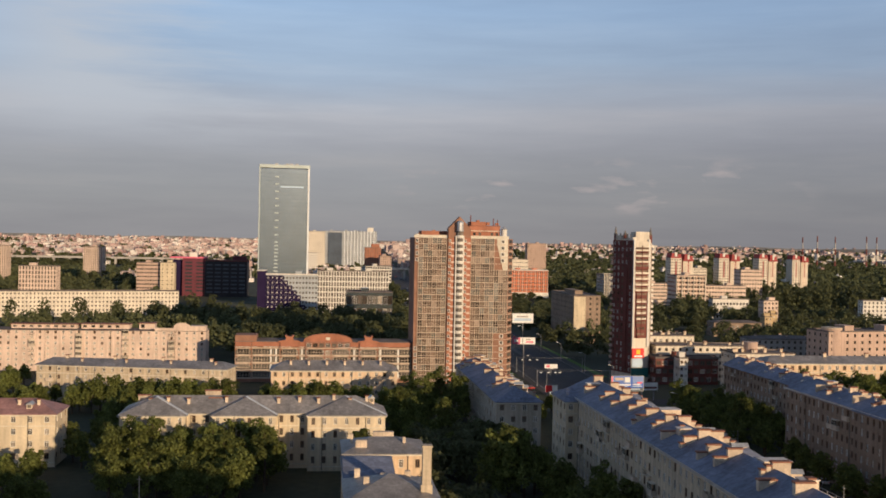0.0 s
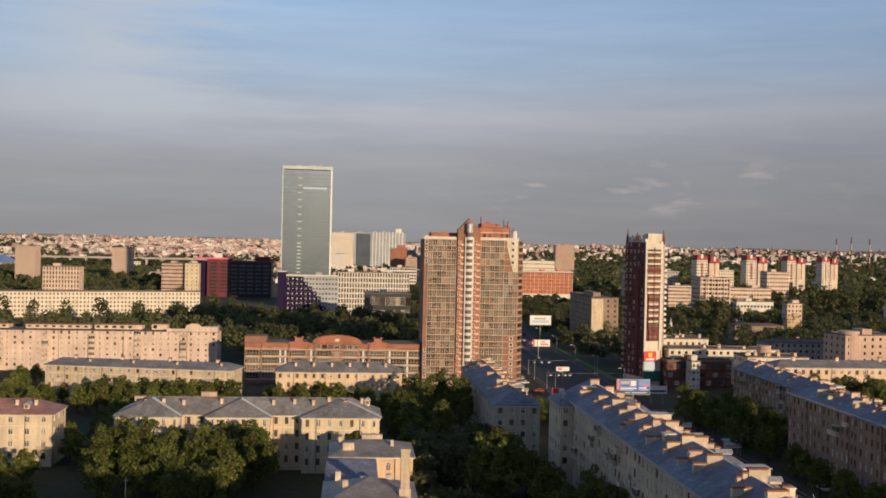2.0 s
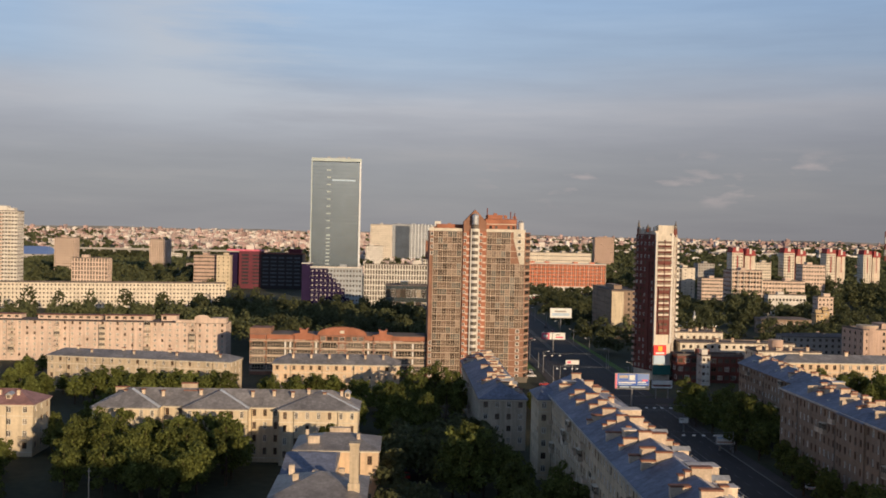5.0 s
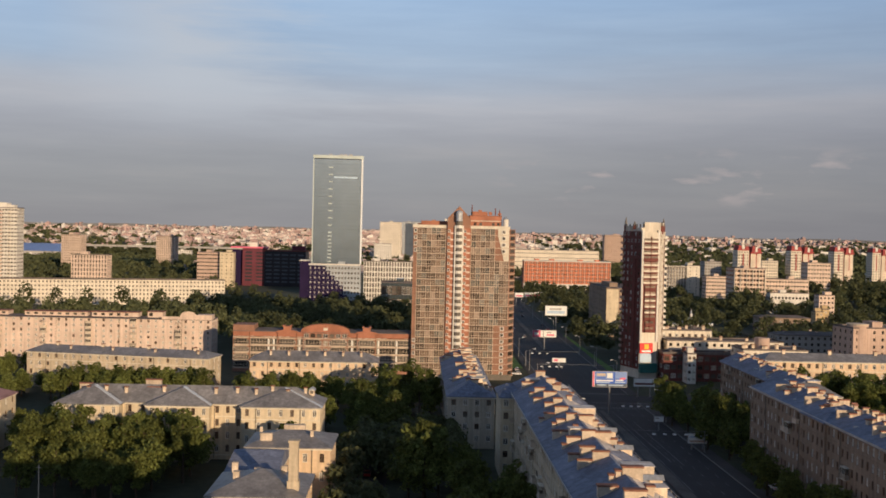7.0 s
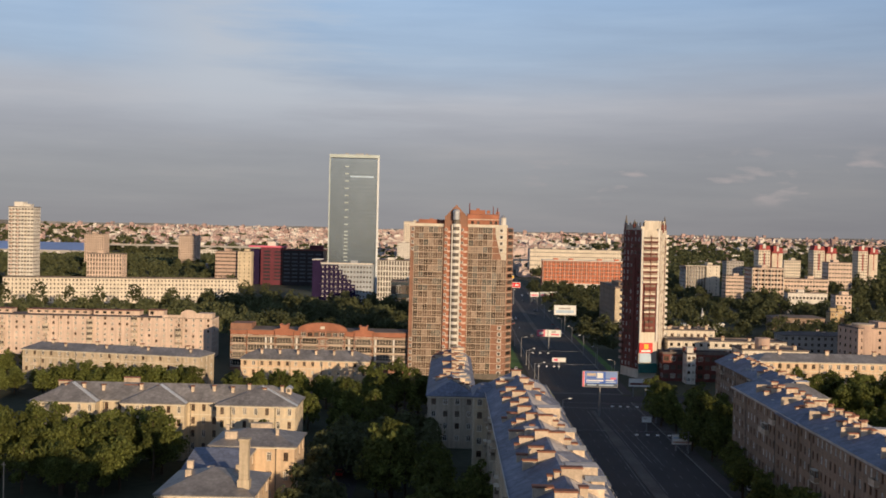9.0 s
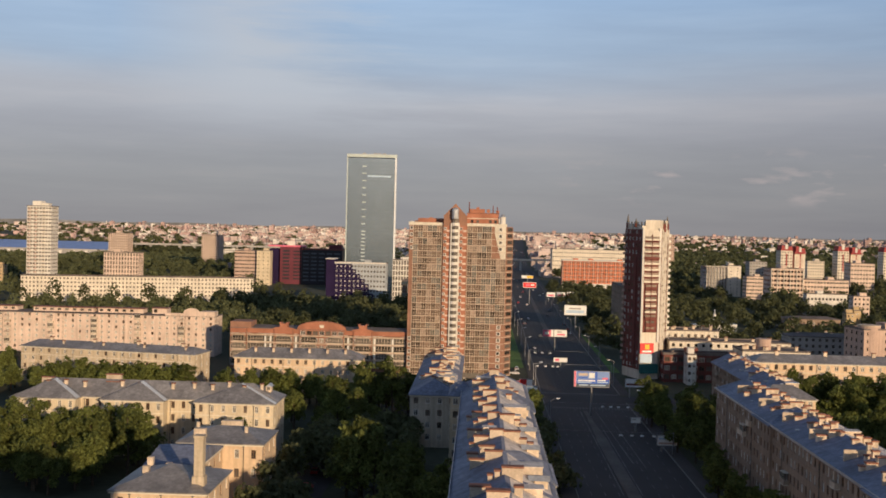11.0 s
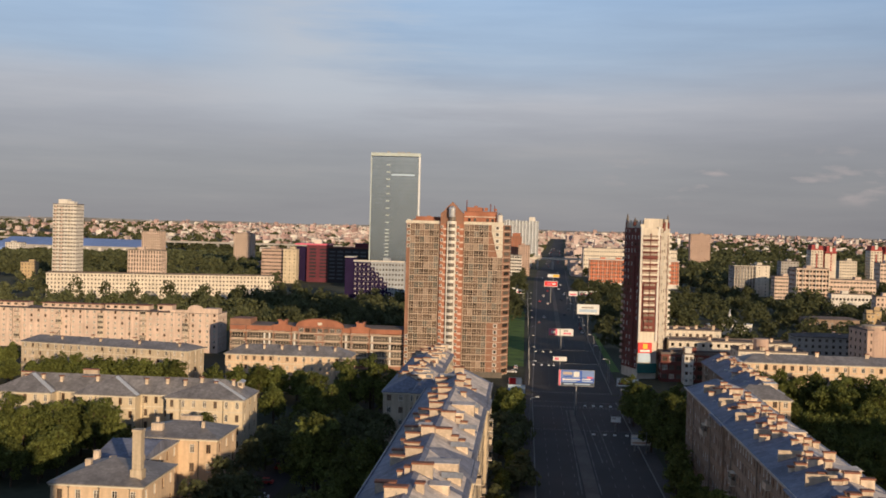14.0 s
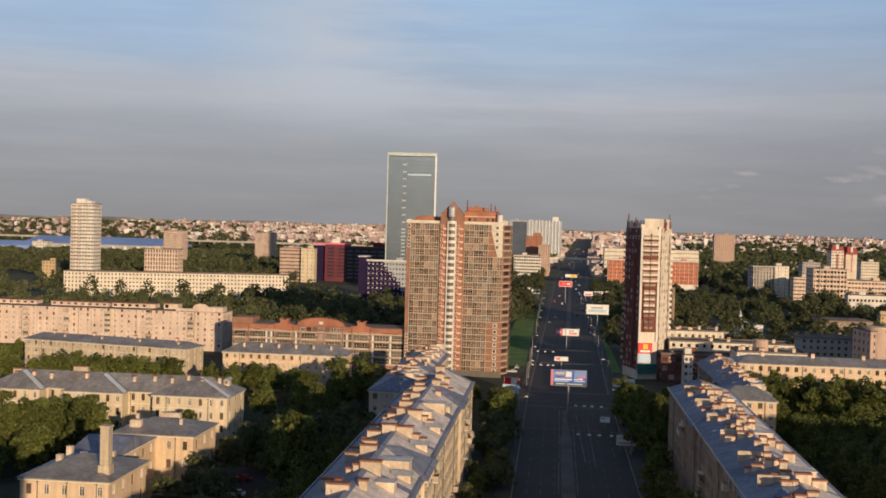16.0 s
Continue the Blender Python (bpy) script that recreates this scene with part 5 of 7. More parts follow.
# pediment, penthouses and parapets
_b = Build()
for _s in (445.8, 452.0):
    _q = [(-54.8, _s, TZ), (-45.0, _s, TZ), (-45.0, _s, TZ + 4.2), (-49.9, _s, TZ + 9.4), (-54.8, _s, TZ + 4.2)]
    _b.poly(_q if _s < 450 else _q[::-1])
_b.poly([(-54.8, 445.8, TZ + 4.2), (-49.9, 445.8, TZ + 9.4), (-49.9, 452, TZ + 9.4), (-54.8, 452, TZ + 4.2)])
_b.poly([(-49.9, 445.8, TZ + 9.4), (-45.0, 445.8, TZ + 4.2), (-45.0, 452, TZ + 4.2), (-49.9, 452, TZ + 9.4)])
_b.poly([(-54.8, 452, TZ), (-54.8, 445.8, TZ), (-54.8, 445.8, TZ + 4.2), (-54.8, 452, TZ + 4.2)])
_b.poly([(-45, 445.8, TZ), (-45, 452, TZ), (-45, 452, TZ + 4.2), (-45, 445.8, TZ + 4.2)])
part("gable", _b, M["brickb"], bt, "pointed brick gable over the bay")
part("penthouse", Build().box(-45, -31.5, 450, 466, TZ, TZ + 5.4), M["brick"], bt)
part("penthouse", Build().box(-44, -37.5, 452, 464, TZ + 5.403, TZ + 7.4), M["brick"], bt)
part("cornice", Build().box(-45.3, -31.2, 449.7, 466.3, TZ + 3.2, TZ + 3.5), M["trim"], bt)
part("cornice", Build().box(-45.2, -31.3, 449.8, 466.2, TZ + 5.41, TZ + 5.7), M["cap"], bt)
for _x in (-43.4, -41.0, -35.6, -33.4):
    part("roof_window", Build().box(_x, _x + 1.1, 449.9, 449.997, TZ + 1.4, TZ + 2.7), M["pane"], bt)
for _x, _z in ((-66.5, 1.9), (-60.5, 3.4), (-57.0, 2.6)):
    part("vent_shaft", Build().box(_x - 0.8, _x + 0.8, 453, 455, TZ, TZ + _z), M["brickb"], bt)
for _x, _h in ((-44.2, 10.4), (-34.0, 9.0), (-32.2, 8.4)):
    part("aerial", Build().tube((_x, 453, TZ + 3), (_x, 453, TZ + _h), 0.28, 0.2, 6), M["maroon"], bt)
part("penthouse", Build().box(-66, -54, 452, 466, TZ, TZ + 3.0), M["brick"], bt)
for _x, _h in ((-40.5, 8.2), (-36, 7.4), (-32, 7.0)):
    part("vent_shaft", Build().box(_x - 0.7, _x + 0.7, 455, 457, TZ + 6, TZ + _h), M["brick"], bt)
part("corner_turret", Build().tube((-29.8, 448.9, TZ - 6), (-29.8, 448.9, TZ + 4.2), 1.25, 1.25, 12), M["white"], bt)
part("turret_cap", Build().tube((-29.8, 448.9, TZ + 4.203), (-29.8, 448.9, TZ + 5.4), 1.4, 0.3, 12), M["sheet"], bt)
part("corner_turret", Build().tube((-68.4, 448.2, TZ - 6), (-68.4, 448.2, TZ + 1.6), 0.9, 0.9, 10), M["white"], bt)
part("parapet", Build().prism([(-69.6, 446.9), (-55, 446.9), (-55, 447.5), (-69.6, 447.5)], TZ, TZ + 1.2), M["trim"], bt)
part("parapet", Build().prism([(-44.9, 446.9), (-28, 446.9), (-28, 447.5), (-44.9, 447.5)], TZ, TZ + 1.2), M["trim"], bt)
part("fence", Build().box(-50, -27, 438, 438.2, 0, 2.4), M["pipe"], bt)

# ---- cream and maroon tower across the avenue ----
rt = thing("slim_tower", "slim cream and maroon tower with stepped balconies", "building")
RZ, RF = 64.0, 21
RH = 2.86
_b, _g, _wl = Build(), Build(), []
_fp = [(29.8, 452), (38.0, 454.0), (44.4, 471), (31, 474), (24.6, 466)]
_u = Vector((38.0 - 29.8, 2.0, 0)).normalized()
_b.prism(_fp, 0, RZ)
part("core", _b, M["pale"], rt)
_sk = Build()
_v = Vector((29.8 - 24.6, 452 - 466, 0))
_lv = _v.length
_v.normalize()
facade(_sk, _wl, 24.6 - 0.2 * 0.94, 466 - 0.2 * 0.34, _v.x, _v.y, _lv, 4, RZ, RF, 5, 1.3, 1.5, dep=0.15)
part("side_skin", _sk, M["maroon"], rt, "dark maroon brick side")
put_windows(_wl, rt, 1.3, 1.5, random.Random(3), 0.5)
FM = Matrix.Translation((29.8, 452, 0)) @ Matrix.Rotation(math.atan2(_u.y, _u.x), 4, "Z")
# pale side towards the garden
_sd = Vector((44.4 - 38.0, 17.0, 0))
_ls = _sd.length
_sd.normalize()
_sk, _wl = Build(), []
facade(_sk, _wl, 38.0 + 0.16 * _sd.y, 454.0 - 0.16 * _sd.x, _sd.x, _sd.y, _ls, 4, RZ, RF, 5, 1.2, 1.5, dep=0.12)
part("side_skin", _sk, M["pale"], rt, "pale side wall")
put_windows(_wl, rt, 1.2, 1.5, random.Random(4), 0.7)
part("bay_back", Build().box(0.9, 7.5, -0.25, -0.003, 20, RZ - 4), M["maroon"], rt, m=FM)
for _f in range(16):
    _z = 20 + _f * RH * 0.9 + 0.2
    _w0, _w1 = (0.8, 7.6) if _f > 7 else ((1.7, 6.7) if _f > 1 else (2.1, 6.1))
    part("balcony_slab", Build().box(_w0, _w1, -1.1, -0.25, _z, _z + 0.45), M["maroon"], rt, m=FM)
    part("balcony_front", Build().box(_w0, _w1, -1.07, -0.95, _z + 0.453, _z + 1.25), M["maroon"] if _f % 5 == 2 or _f < 2 else M["pale"], rt, m=FM)
    part("balcony_glass", Build().box(_w0 + 0.1, _w1 - 0.1, -0.95, -0.25, _z + 1.25, _z + 2.2), M["brownpane"], rt, m=FM)
    part("balcony_post", Build().box(4.05, 4.35, -1.2, -0.2, _z, _z + RH), M["maroon"], rt, m=FM)
_cb = Build()
_cb.box(-0.3, 0.8, -1.6, 0.2, -0.1, 1.1)
_cbm = _cb.mesh("corner_balcony", [M["white"]])
for _f in range(RF):
    _z = 10 + _f * 2.55
    part("corner_balcony", _cbm, None, rt, m=Matrix.Translation((44.4, 471, _z)))
for _x in (0.4, 8.0):
    part("pilaster", Build().box(_x - 0.45, _x + 0.45, -0.7, -0.004, 16, RZ + 0.6), M["white"], rt, m=FM)
part("spandrel", Build().box(0.85, 7.55, -0.6, -0.26, RZ - 3.9, RZ - 0.5), M["pale"], rt, m=FM)
SM = Matrix.Translation((38.0, 454.0, 0)) @ Matrix.Rotation(math.atan2(_sd.y, _sd.x), 4, "Z")
for _x in (0.7, 14.4):
    part("window_strip", Build().box(_x - 0.3, _x + 0.3, -0.3, -0.17, 12, RZ - 3), M["maroon"], rt, m=SM)
_cl = Build()
_cl.box(-1.0, 0.2, -0.9, 0.9, -0.1, 1.0)
_clm = _cl.mesh("corner_balcony", [M["rose"]])
for _f in range(RF):
    part("corner_balcony", _clm, None, rt, m=Matrix.Translation((24.7, 466.2, 7 + _f * 2.7)))
part("side_band", Build().box(9.0, 11.2, -0.5, -0.004, 6, RZ - 12), M["maroon"], rt, m=Matrix.Translation((24.4, 465.93, 0)) @ Matrix.Rotation(math.atan2(_v.y, _v.x), 4, "Z"))
for _x, _w, _h in ((11.4, 3.2, 1.5), (7.5, 3.0, 0.8), (3.0, 2.6, 2.2)):
    part("crown_step", Build().box(_x, _x + _w, 0.2, 4, RZ, RZ + _h), M["pale"], rt, m=Matrix.Translation((24.4, 465.93, 0)) @ Matrix.Rotation(math.atan2(_v.y, _v.x), 4, "Z"))
# crown
part("crown", Build().prism([(31.2, 452.8), (37.6, 454.4), (43.6, 470), (34.0, 470)], RZ, RZ + 4.0), M["pale"], rt)
part("crown_window", Build().box(9.0, 10.8, -0.1, -0.02, RZ + 1.4, RZ + 2.8), M["pane"], rt, m=SM @ Matrix.Translation((0, 0.2, 0)))
_b = Build()
for _i in range(10):
    _a, _c = math.pi * _i / 10, math.pi * (_i + 1) / 10
    for _r0, _r1 in ((2.3, 2.7), (1.2, 1.45)):
        _b.poly([(4.2 - _r0 * math.cos(_a), -0.3, RZ - 4 + _r0 * math.sin(_a)), (4.2 - _r0 * math.cos(_c), -0.3, RZ - 4 + _r0 * math.sin(_c)),
                 (4.2 - _r1 * math.cos(_c), -0.3, RZ - 4 + _r1 * math.sin(_c)), (4.2 - _r1 * math.cos(_a), -0.3, RZ - 4 + _r1 * math.sin(_a))][::-1])
part("crown_arch", _b, M["trim"], rt, m=FM)
for _p, _h in (((25.4, 465.5), 70.4), ((28.0, 459.0), 68.5), ((43.2, 469.4), 70.2), ((40.4, 460.6), 68.4)):
    part("corner_turret", Build().tube((*_p, RZ - 1), (*_p, RZ + 2.5), 0.8, 0.8, 8), M["maroon"], rt)
    part("spire", Build().tube((*_p, RZ + 2.5), (*_p, _h), 0.75, 0.08, 8), M["pipe"], rt)
for _i in range(6):
    _q = Build()
    _x = 25.5 + _i * 1.1
    _q.tube((_x, 464 - _i * 2.0, RZ), (_x, 464 - _i * 2.0, RZ + 3.2), 0.5, 0.35, 6)
    part("vent_shaft", _q, M["stack"], rt)
# signs at the foot
part("sign_panel", Build().box(0.1, 6.2, -0.75, -0.02, 11.0, 15.4), M["signred"], rt, "red sign panel", m=FM)
part("sign_disc", Build().box(2.2, 4.2, -0.82, -0.76, 12.8, 14.9), M["signyel"], rt, "yellow square emblem", m=FM)
part("sign_bar", Build().box(1.0, 5.2, -0.82, -0.76, 11.5, 12.3), M["signwhite"], rt, m=FM)
part("base_panel", Build().box(0.3, 5.8, -0.5, -0.02, 7.0, 10.9), M["signsky"], rt, m=FM)
part("base_canopy", Build().box(0.0, 8.0, -1.6, -0.02, 2.6, 6.6), M["teal"], rt, m=FM)
block("low maroon and glass shop block beside a tower", 39.2, 446, 0, 29, 10, 11.5, 3, "maroon", name="shop_block", win=(2.2, 2.0), pitch=2.8, seed=60, parapet=0.9)
block("narrow pale stair block with dark windows", 47.6, 438, 0, 3.6, 8, 12.5, 4, "white", name="stair_block", win=(1.2, 1.3), pitch=2.4, seed=61)

# ---- glass office tower ----
gt = thing("office_tower", "tall green-grey glass office tower with pale crown", "building", m=pose(-165.8, 991, 0, 0, 0, 4))
part("glass_body", Build().box(0, 45.0, 0, 11, 0, 126.5), M["tower"], gt, "green-grey curtain glass")
for _f in range(36):
    _z = 3.4 * _f + 3
    part("spandrel", Build().box(0.15, 44.9, -0.12, -0.01, _z, _z + 0.5), M["towerb"], gt)
for _i in range(23):
    part("mullion", Build().box(_i * 2 - 0.06, _i * 2 + 0.06, -0.1, -0.012, 0, 126), M["towerb"], gt)
for _f in range(36):
    if _f < 17 or _f % 2 == 0:
        part("louvre", Build().box(14.2, 17.8, -0.3, -0.02, 3.4 * _f + 3.1, 3.4 * _f + 4.0), M["louvre"], gt)
part("corner_fin", Build().box(44.6, 46.2, -0.6, 11.4, 0, 127.5), M["finwhite"], gt, "pale corner fin")
part("corner_fin", Build().box(-0.6, 0.3, -0.4, 11.4, 0, 127.5), M["louvre"], gt)
part("crown", Build().box(-0.6, 46.4, -0.7, 11.6, 127.503, 130.5), M["louvre"], gt)
part("light_band", Build().box(19, 41, -0.2, -0.02, 109, 110.6), M["signsky"], gt)
for _x in (14, 24, 28, 33):
    part("roof_plant", Build().box(_x, _x + 3, 4, 8, 130.5, 132), M["steel"], gt)

# ---- blocks of the middle distance ----
_o = block("white residential tower with balconies", -390.5, 806, 0, 19, 14, 71.8, 25, "white", win=(1.75, 1.25), pitch=2.35, seed=70, name="residential_tower", group="towers")
part("roof_house", Build().box(3, 10, 3, 11, 71.8, 76.0), M["white"], _o)
for _x in (1.3, 6.2, 12.4):
    for _f in range(24):
        part("balcony_front", Build().box(_x, _x + 1.9, -0.9, -0.01, 3.3 + 2.85 * _f, 4.2 + 2.85 * _f), M["rose" if _x < 10 else "pale"], _o)
block("long white panel block with dark windows", -385, 784, 14.4, 173, 13, 19.0, 6, "pale", win=(1.15, 1.35), pitch=2.7, seed=71, heads=False)
block("pale brown hotel block with vertical bays", -335.5, 822, 0, 27.5, 13, 36.9, 11, "blush", win=(1.15, 2.3), pitch=2.2, seed=72)
block("pale brown tower block among trees", -507, 1313, 0, 24, 22, 46.4, 15, "blush", win=(1.1, 2.3), pitch=2.3, seed=73)
block("pale brown tower block beyond trees", -411, 1398, 0, 24, 22, 45.8, 15, "blush", win=(1.1, 2.3), pitch=2.3, seed=74)
block("rose-grey office slab with pale end", -290, 1072, 0, 23, 26, 34.4, 9, "rose", win=(2.2, 1.3), pitch=2.6, seed=76)
block("cream block with small windows", -266, 1066, 0, 13.8, 12, 35.0, 9, "cream", win=(0.9, 1.2), pitch=4.6, seed=77)
_o = thing("office_block", "black and red clad office block with red roof edge", "building", "far blocks", pose(-249, 1102, 0))
part("red_wing", Build().box(0, 23, 0, 26, 0, 39), M["red"], _o)
part("black_wing", Build().box(23.2, 66, -4, 30, 0, 36.5), M["black"], _o)
part("dark_flank", Build().box(-12, -0.2, 4, 26, 0, 37), M["purple"], _o)
part("roof_edge", Build().box(-12.5, 24, -0.6, 26, 39.1, 40.6), M["signpink"], _o)
for _f in range(9):
    part("window_band", Build().box(3, 10, -0.2, -0.01, 5 + 3.6 * _f, 6.9 + 3.6 * _f), M["black"], _o)
    part("window_band", Build().box(14, 22, -0.2, -0.01, 5 + 3.6 * _f, 6.4 + 3.6 * _f), M["black"], _o)
for _f in range(8):
    for _i in range(5):
        part("window_strip", Build().box(25 + 8.2 * _i, 31 + 8.2 * _i, -4.2, -4.01, 4 + 4 * _f, 5.6 + 4 * _f), M["darkglass"], _o)
part("roof_edge", Build().box(23, 66.4, -4.5, 30, 36.503, 37.6), M["maroon"], _o)
part("roof_house", Build().box(6, 14, 8, 16, 40.6, 45), M["white"], _o)
part("roof_house", Build().box(50, 64, 8, 18, 36.5, 42), M["red"], _o)
# violet block with square white windows
_o = block("violet clad block with stepped white square windows", -149.5, 800, 0, 39, 18, 34.0, 9, "bluegrey", win=(1.3, 1.5), pitch=2.5, seed=78)
_squares = Build()
_squares.box(0, 3.3, -0.5, -0.02, 0, 3.6)
_squares = _squares.mesh("cladding", [M["purple"]])
_frames = Build()
lattice(_frames, [1.15, 1.4, 2.0, 2.25], [1.2, 1.45, 2.2, 2.45], -0.6, -0.52)
_frames = _frames.mesh("window", [M["white"], M["pane"]])
for _r in range(8):
    for _c in range(10):
        if _c < 4 or _c < 4 + (7 - _r) * 0.8:
            _k = part("cladding", _squares, None, _o, "violet cladding square", m=Matrix.Translation((_c * 3.3, 0, 4.0 + 3.7 * _r)))
            part("window", _frames, None, _k)
part("side_wall", Build().box(-6.5, -0.06, 0, 18, 0, 36.8), M["purple"], _o)
part("roof_edge", Build().box(-6.9, 0, -0.7, 18.2, 36.8, 37.4), M["white"], _o)
part("roof_edge", Build().box(0, 39.4, -0.7, 0.4, 34.0, 35.0), M["white"], _o)
block("pale office block with white window grid", -111, 868, 0, 59, 18, 35.2, 8, "white", cols=26, win=(1.4, 3.3), sill=0.7, seed=79)
block("blue-grey glazed hall behind park trees", -91, 706, 0, 31, 24, 26.2, 3, "towerb", name="glazed_hall", win=(3.0, 5.5), pitch=3.6, seed=80)
block("tall cream tower block with even windows", -138, 2000, 0, 41, 30, 75, 20, "pale", win=(1.1, 1.5), pitch=3.4, seed=81)
block("lower cream block before taller towers", -140, 1800, 0, 29, 30, 37, 12, "white", win=(1.1, 1.4), seed=82)
_o = block("grey-white curtain-glass tower with dark recess", -97, 2100, 0, 103, 30, 77, 20, "bluegrey", win=(1.5, 1.6), pitch=3.2, seed=83)
part("dark_recess", Build().box(6, 34, -0.6, -0.02, 6, 74), M["darkglass"], _o)
for _i in range(10):
    part("fin", Build().box(38 + 6.5 * _i, 39.6 + 6.5 * _i, -2.0, -0.02, 4, 78), M["finwhite"], _o)
part("roof_sign", Build().box(84, 96, -1, 2, 77, 85), M["white"], _o)
_o = block("salmon brick tower block with stepped top", -46, 1450, 0, 22, 24, 50.5, 16, "brick", win=(1.4, 1.6), seed=84)
part("top_block", Build().box(9, 20, 2, 20, 50.5, 56), M["brick"], _o)
part("white_base", Build().box(-14, 24, -8, -0.3, 0, 24), M["white"], _o)
block("salmon brick slab beside the avenue", -28, 1400, 0, 15, 30, 40, 13, "rose", win=(1.3, 1.6), pitch=3.0, seed=109)
block("white slab block by the avenue", -54, 1250, 0, 31, 40, 30, 8, "white", win=(2.0, 2.0), pitch=2.9, seed=85)
# orange clad slab
_o = block("long orange clad slab with grid of windows", 51.5, 1160, 0, 96, 20, 30.2, 6, "orange", cols=40, win=(1.3, 2.4), z0=6, sill=1.2, seed=86)
part("roof_edge", Build().box(-0.5, 96.5, -0.6, 20, 30.3, 31.3), M["white"], _o)
for _i in range(21):
    part("fin", Build().box(4.8 * _i - 0.2, 4.8 * _i + 0.2, -0.35, -0.01, 6, 30.3), M["blush"], _o)
part("white_base", Build().box(-0.5, 96.5, -1.5, -0.1, 0, 5.9), M["white"], _o)
block("pale yellow flat-roofed hall by the avenue", 63, 1500, 0, 130, 40, 37, 6, "pale", name="hall", seed=87)
_o = thing("overpass", "pale concrete overpass crossing the avenue", "bridge", m=pose(0, 1630, 0))
part("deck", Build().box(-60, 130, 0, 12, 15.8, 18.4), M["pale"], _o)
for _x in (-52, -24, 0, 23.5, 48, 80, 110):
    part("pier", Build().box(_x - 1.5, _x + 1.5, 2, 10, 0, 15.8), M["concrete"], _o)
# grey house by the avenue, its shaded flank painted umber, its sunlit end cream
_o = block("grey slab beside the avenue, shaded flank painted dark, sunlit end pale", 48.0, 634, 0, 17, 64, 29.4, 9, "umber", win=(1.3, 1.5), pitch=4.5, seed=88)
part("end_wall", Build().box(0.2, 7.4, -0.12, -0.004, 1, 28.9), M["cream"], _o, "cream panel painted as the sunlit end wall")
_o = block("pale office slab with lift tower", 192.5, 1088, 0, 21, 30, 29.4, 8, "concrete", win=(1.6, 2.4), pitch=2.6, seed=89, heads=False)
for _i in range(8):
    part("fin", Build().box(2.9 * _i + 0.1, 2.9 * _i + 0.5, -1.2, -0.01, 2, 29.4), M["pale"], _o)
part("roof_slab", Build().box(-1.0, 21, -1.8, 3, 30.05, 30.7), M["pale"], _o)
block("pale lift tower of an office slab", 213.5, 1086, 0, 13.5, 26, 31.2, 9, "pale", win=(0.8, 1.2), pitch=6, seed=90)
block("low cream laboratory wing with window bands", 224, 1050, 0, 34, 16, 22, 6, "blush", win=(2.2, 1.5), pitch=2.6, seed=91)
_o = block("cream hospital block with balconies", 206, 900, 0, 28, 22, 35, 9, "blush", win=(2.0, 1.8), pitch=2.7, seed=92)
for _f in range(1, 10):
    part("balcony_slab", Build().box(0.5, 27.5, -1.3, -0.01, 3.83 * _f - 0.1, 3.83 * _f + 0.9), M["blush"], _o)
for _i in range(6):
    part("pier", Build().box(0.5 + 5.3 * _i, 1.0 + 5.3 * _i, -1.4, -0.01, 3, 35), M["pale"], _o)
block("long cream hospital wing with window bands", 233, 904, 0, 40, 16, 26.3, 7, "blush", win=(2.0, 1.5), pitch=2.7, seed=93)
block("brown-grey tower slab beyond the orange slab", 272, 1900, 0, 35, 20, 60, 17, "rose", win=(1.6, 1.5), pitch=3.4, seed=106)
block("beige block before red-topped towers", 304, 990, 0, 22, 18, 39, 10, "blush", win=(1.8, 1.5), pitch=2.8, seed=107)
block("pale grey flat-roofed low block", 277, 1250, 0, 20, 20, 32, 9, "concrete", win=(1.5, 1.5), seed=94)


def red_top_tower(x, y, w, z):
    """A white tower of two shafts with red steps on top."""
    o = block("white tower block of two shafts with red stepped roof", x, y, 0, w * 0.46, 18, z, 15, "pale", win=(1.5, 1.3), pitch=2.9, seed=int(x), group="red-topped towers")
    part("shaft", Build().box(w * 0.58, w, 3, 20, 0, z - 3), M["pale"], o)
    for k in range(14):
        part("balcony_band", Build().box(w * 0.66, w * 0.92, 2.2, 2.997, 3 * k + 2, 3 * k + 3.1), M["blush"], o)
    part("recess", Build().box(w * 0.44, w * 0.58, 4, 18, 0, z - 2), M["maroon"], o)
    for a, e, k0, k1 in ((0.0, 0.46, 0, 1.6), (0.03, 0.14, 1.6, 5.5), (0.3, 0.43, 1.6, 4.4), (0.56, 0.98, -3, -1.2), (0.6, 0.7, -1.2, 4.6), (0.82, 0.94, -1.2, 2.6)):
        part("red_step", Build().box(w * a - 0.2, w * e + 0.2, -0.3, 16, z + k0, z + k1), M["redtop"], o)
    for a, e, k0, k1 in ((0.16, 0.27, 1.6, 6.4), (0.72, 0.8, -1.2, 4.0)):
        part("white_step", Build().box(w * a, w * e, -0.5, 10, z + k0, z + k1), M["white"], o)
    for a in (0.2, 0.78):
        part("red_stripe", Build().box(w * a, w * (a + 0.05), -0.25 if a < 0.5 else 2.75, -0.01 if a < 0.5 else 2.99, z - 22, z - 3.2), M["redtop"], o)


for _x, _y, _w in ((273.5, 1110, 26), (352, 1170, 26), (409, 1190, 23), (488, 1270, 22)):
    red_top_tower(_x, _y, _w, 48.0 if _y < 1200 else 46.6)
block("round-cornered rose brick block", 126.5, 458.5, 9, 74, 17, 23.0, 7, "rose", win=(1.2, 1.4), pitch=4.2, seed=95)
_o = thing("corner_tower", "rounded rose brick corner of a block", "building", m=pose(130.3, 463.2, 0))
part("drum", Build().tube((0, 0, 0), (0, 0, 24.4), 4.6, 4.6, 20), M["rose"], _o)
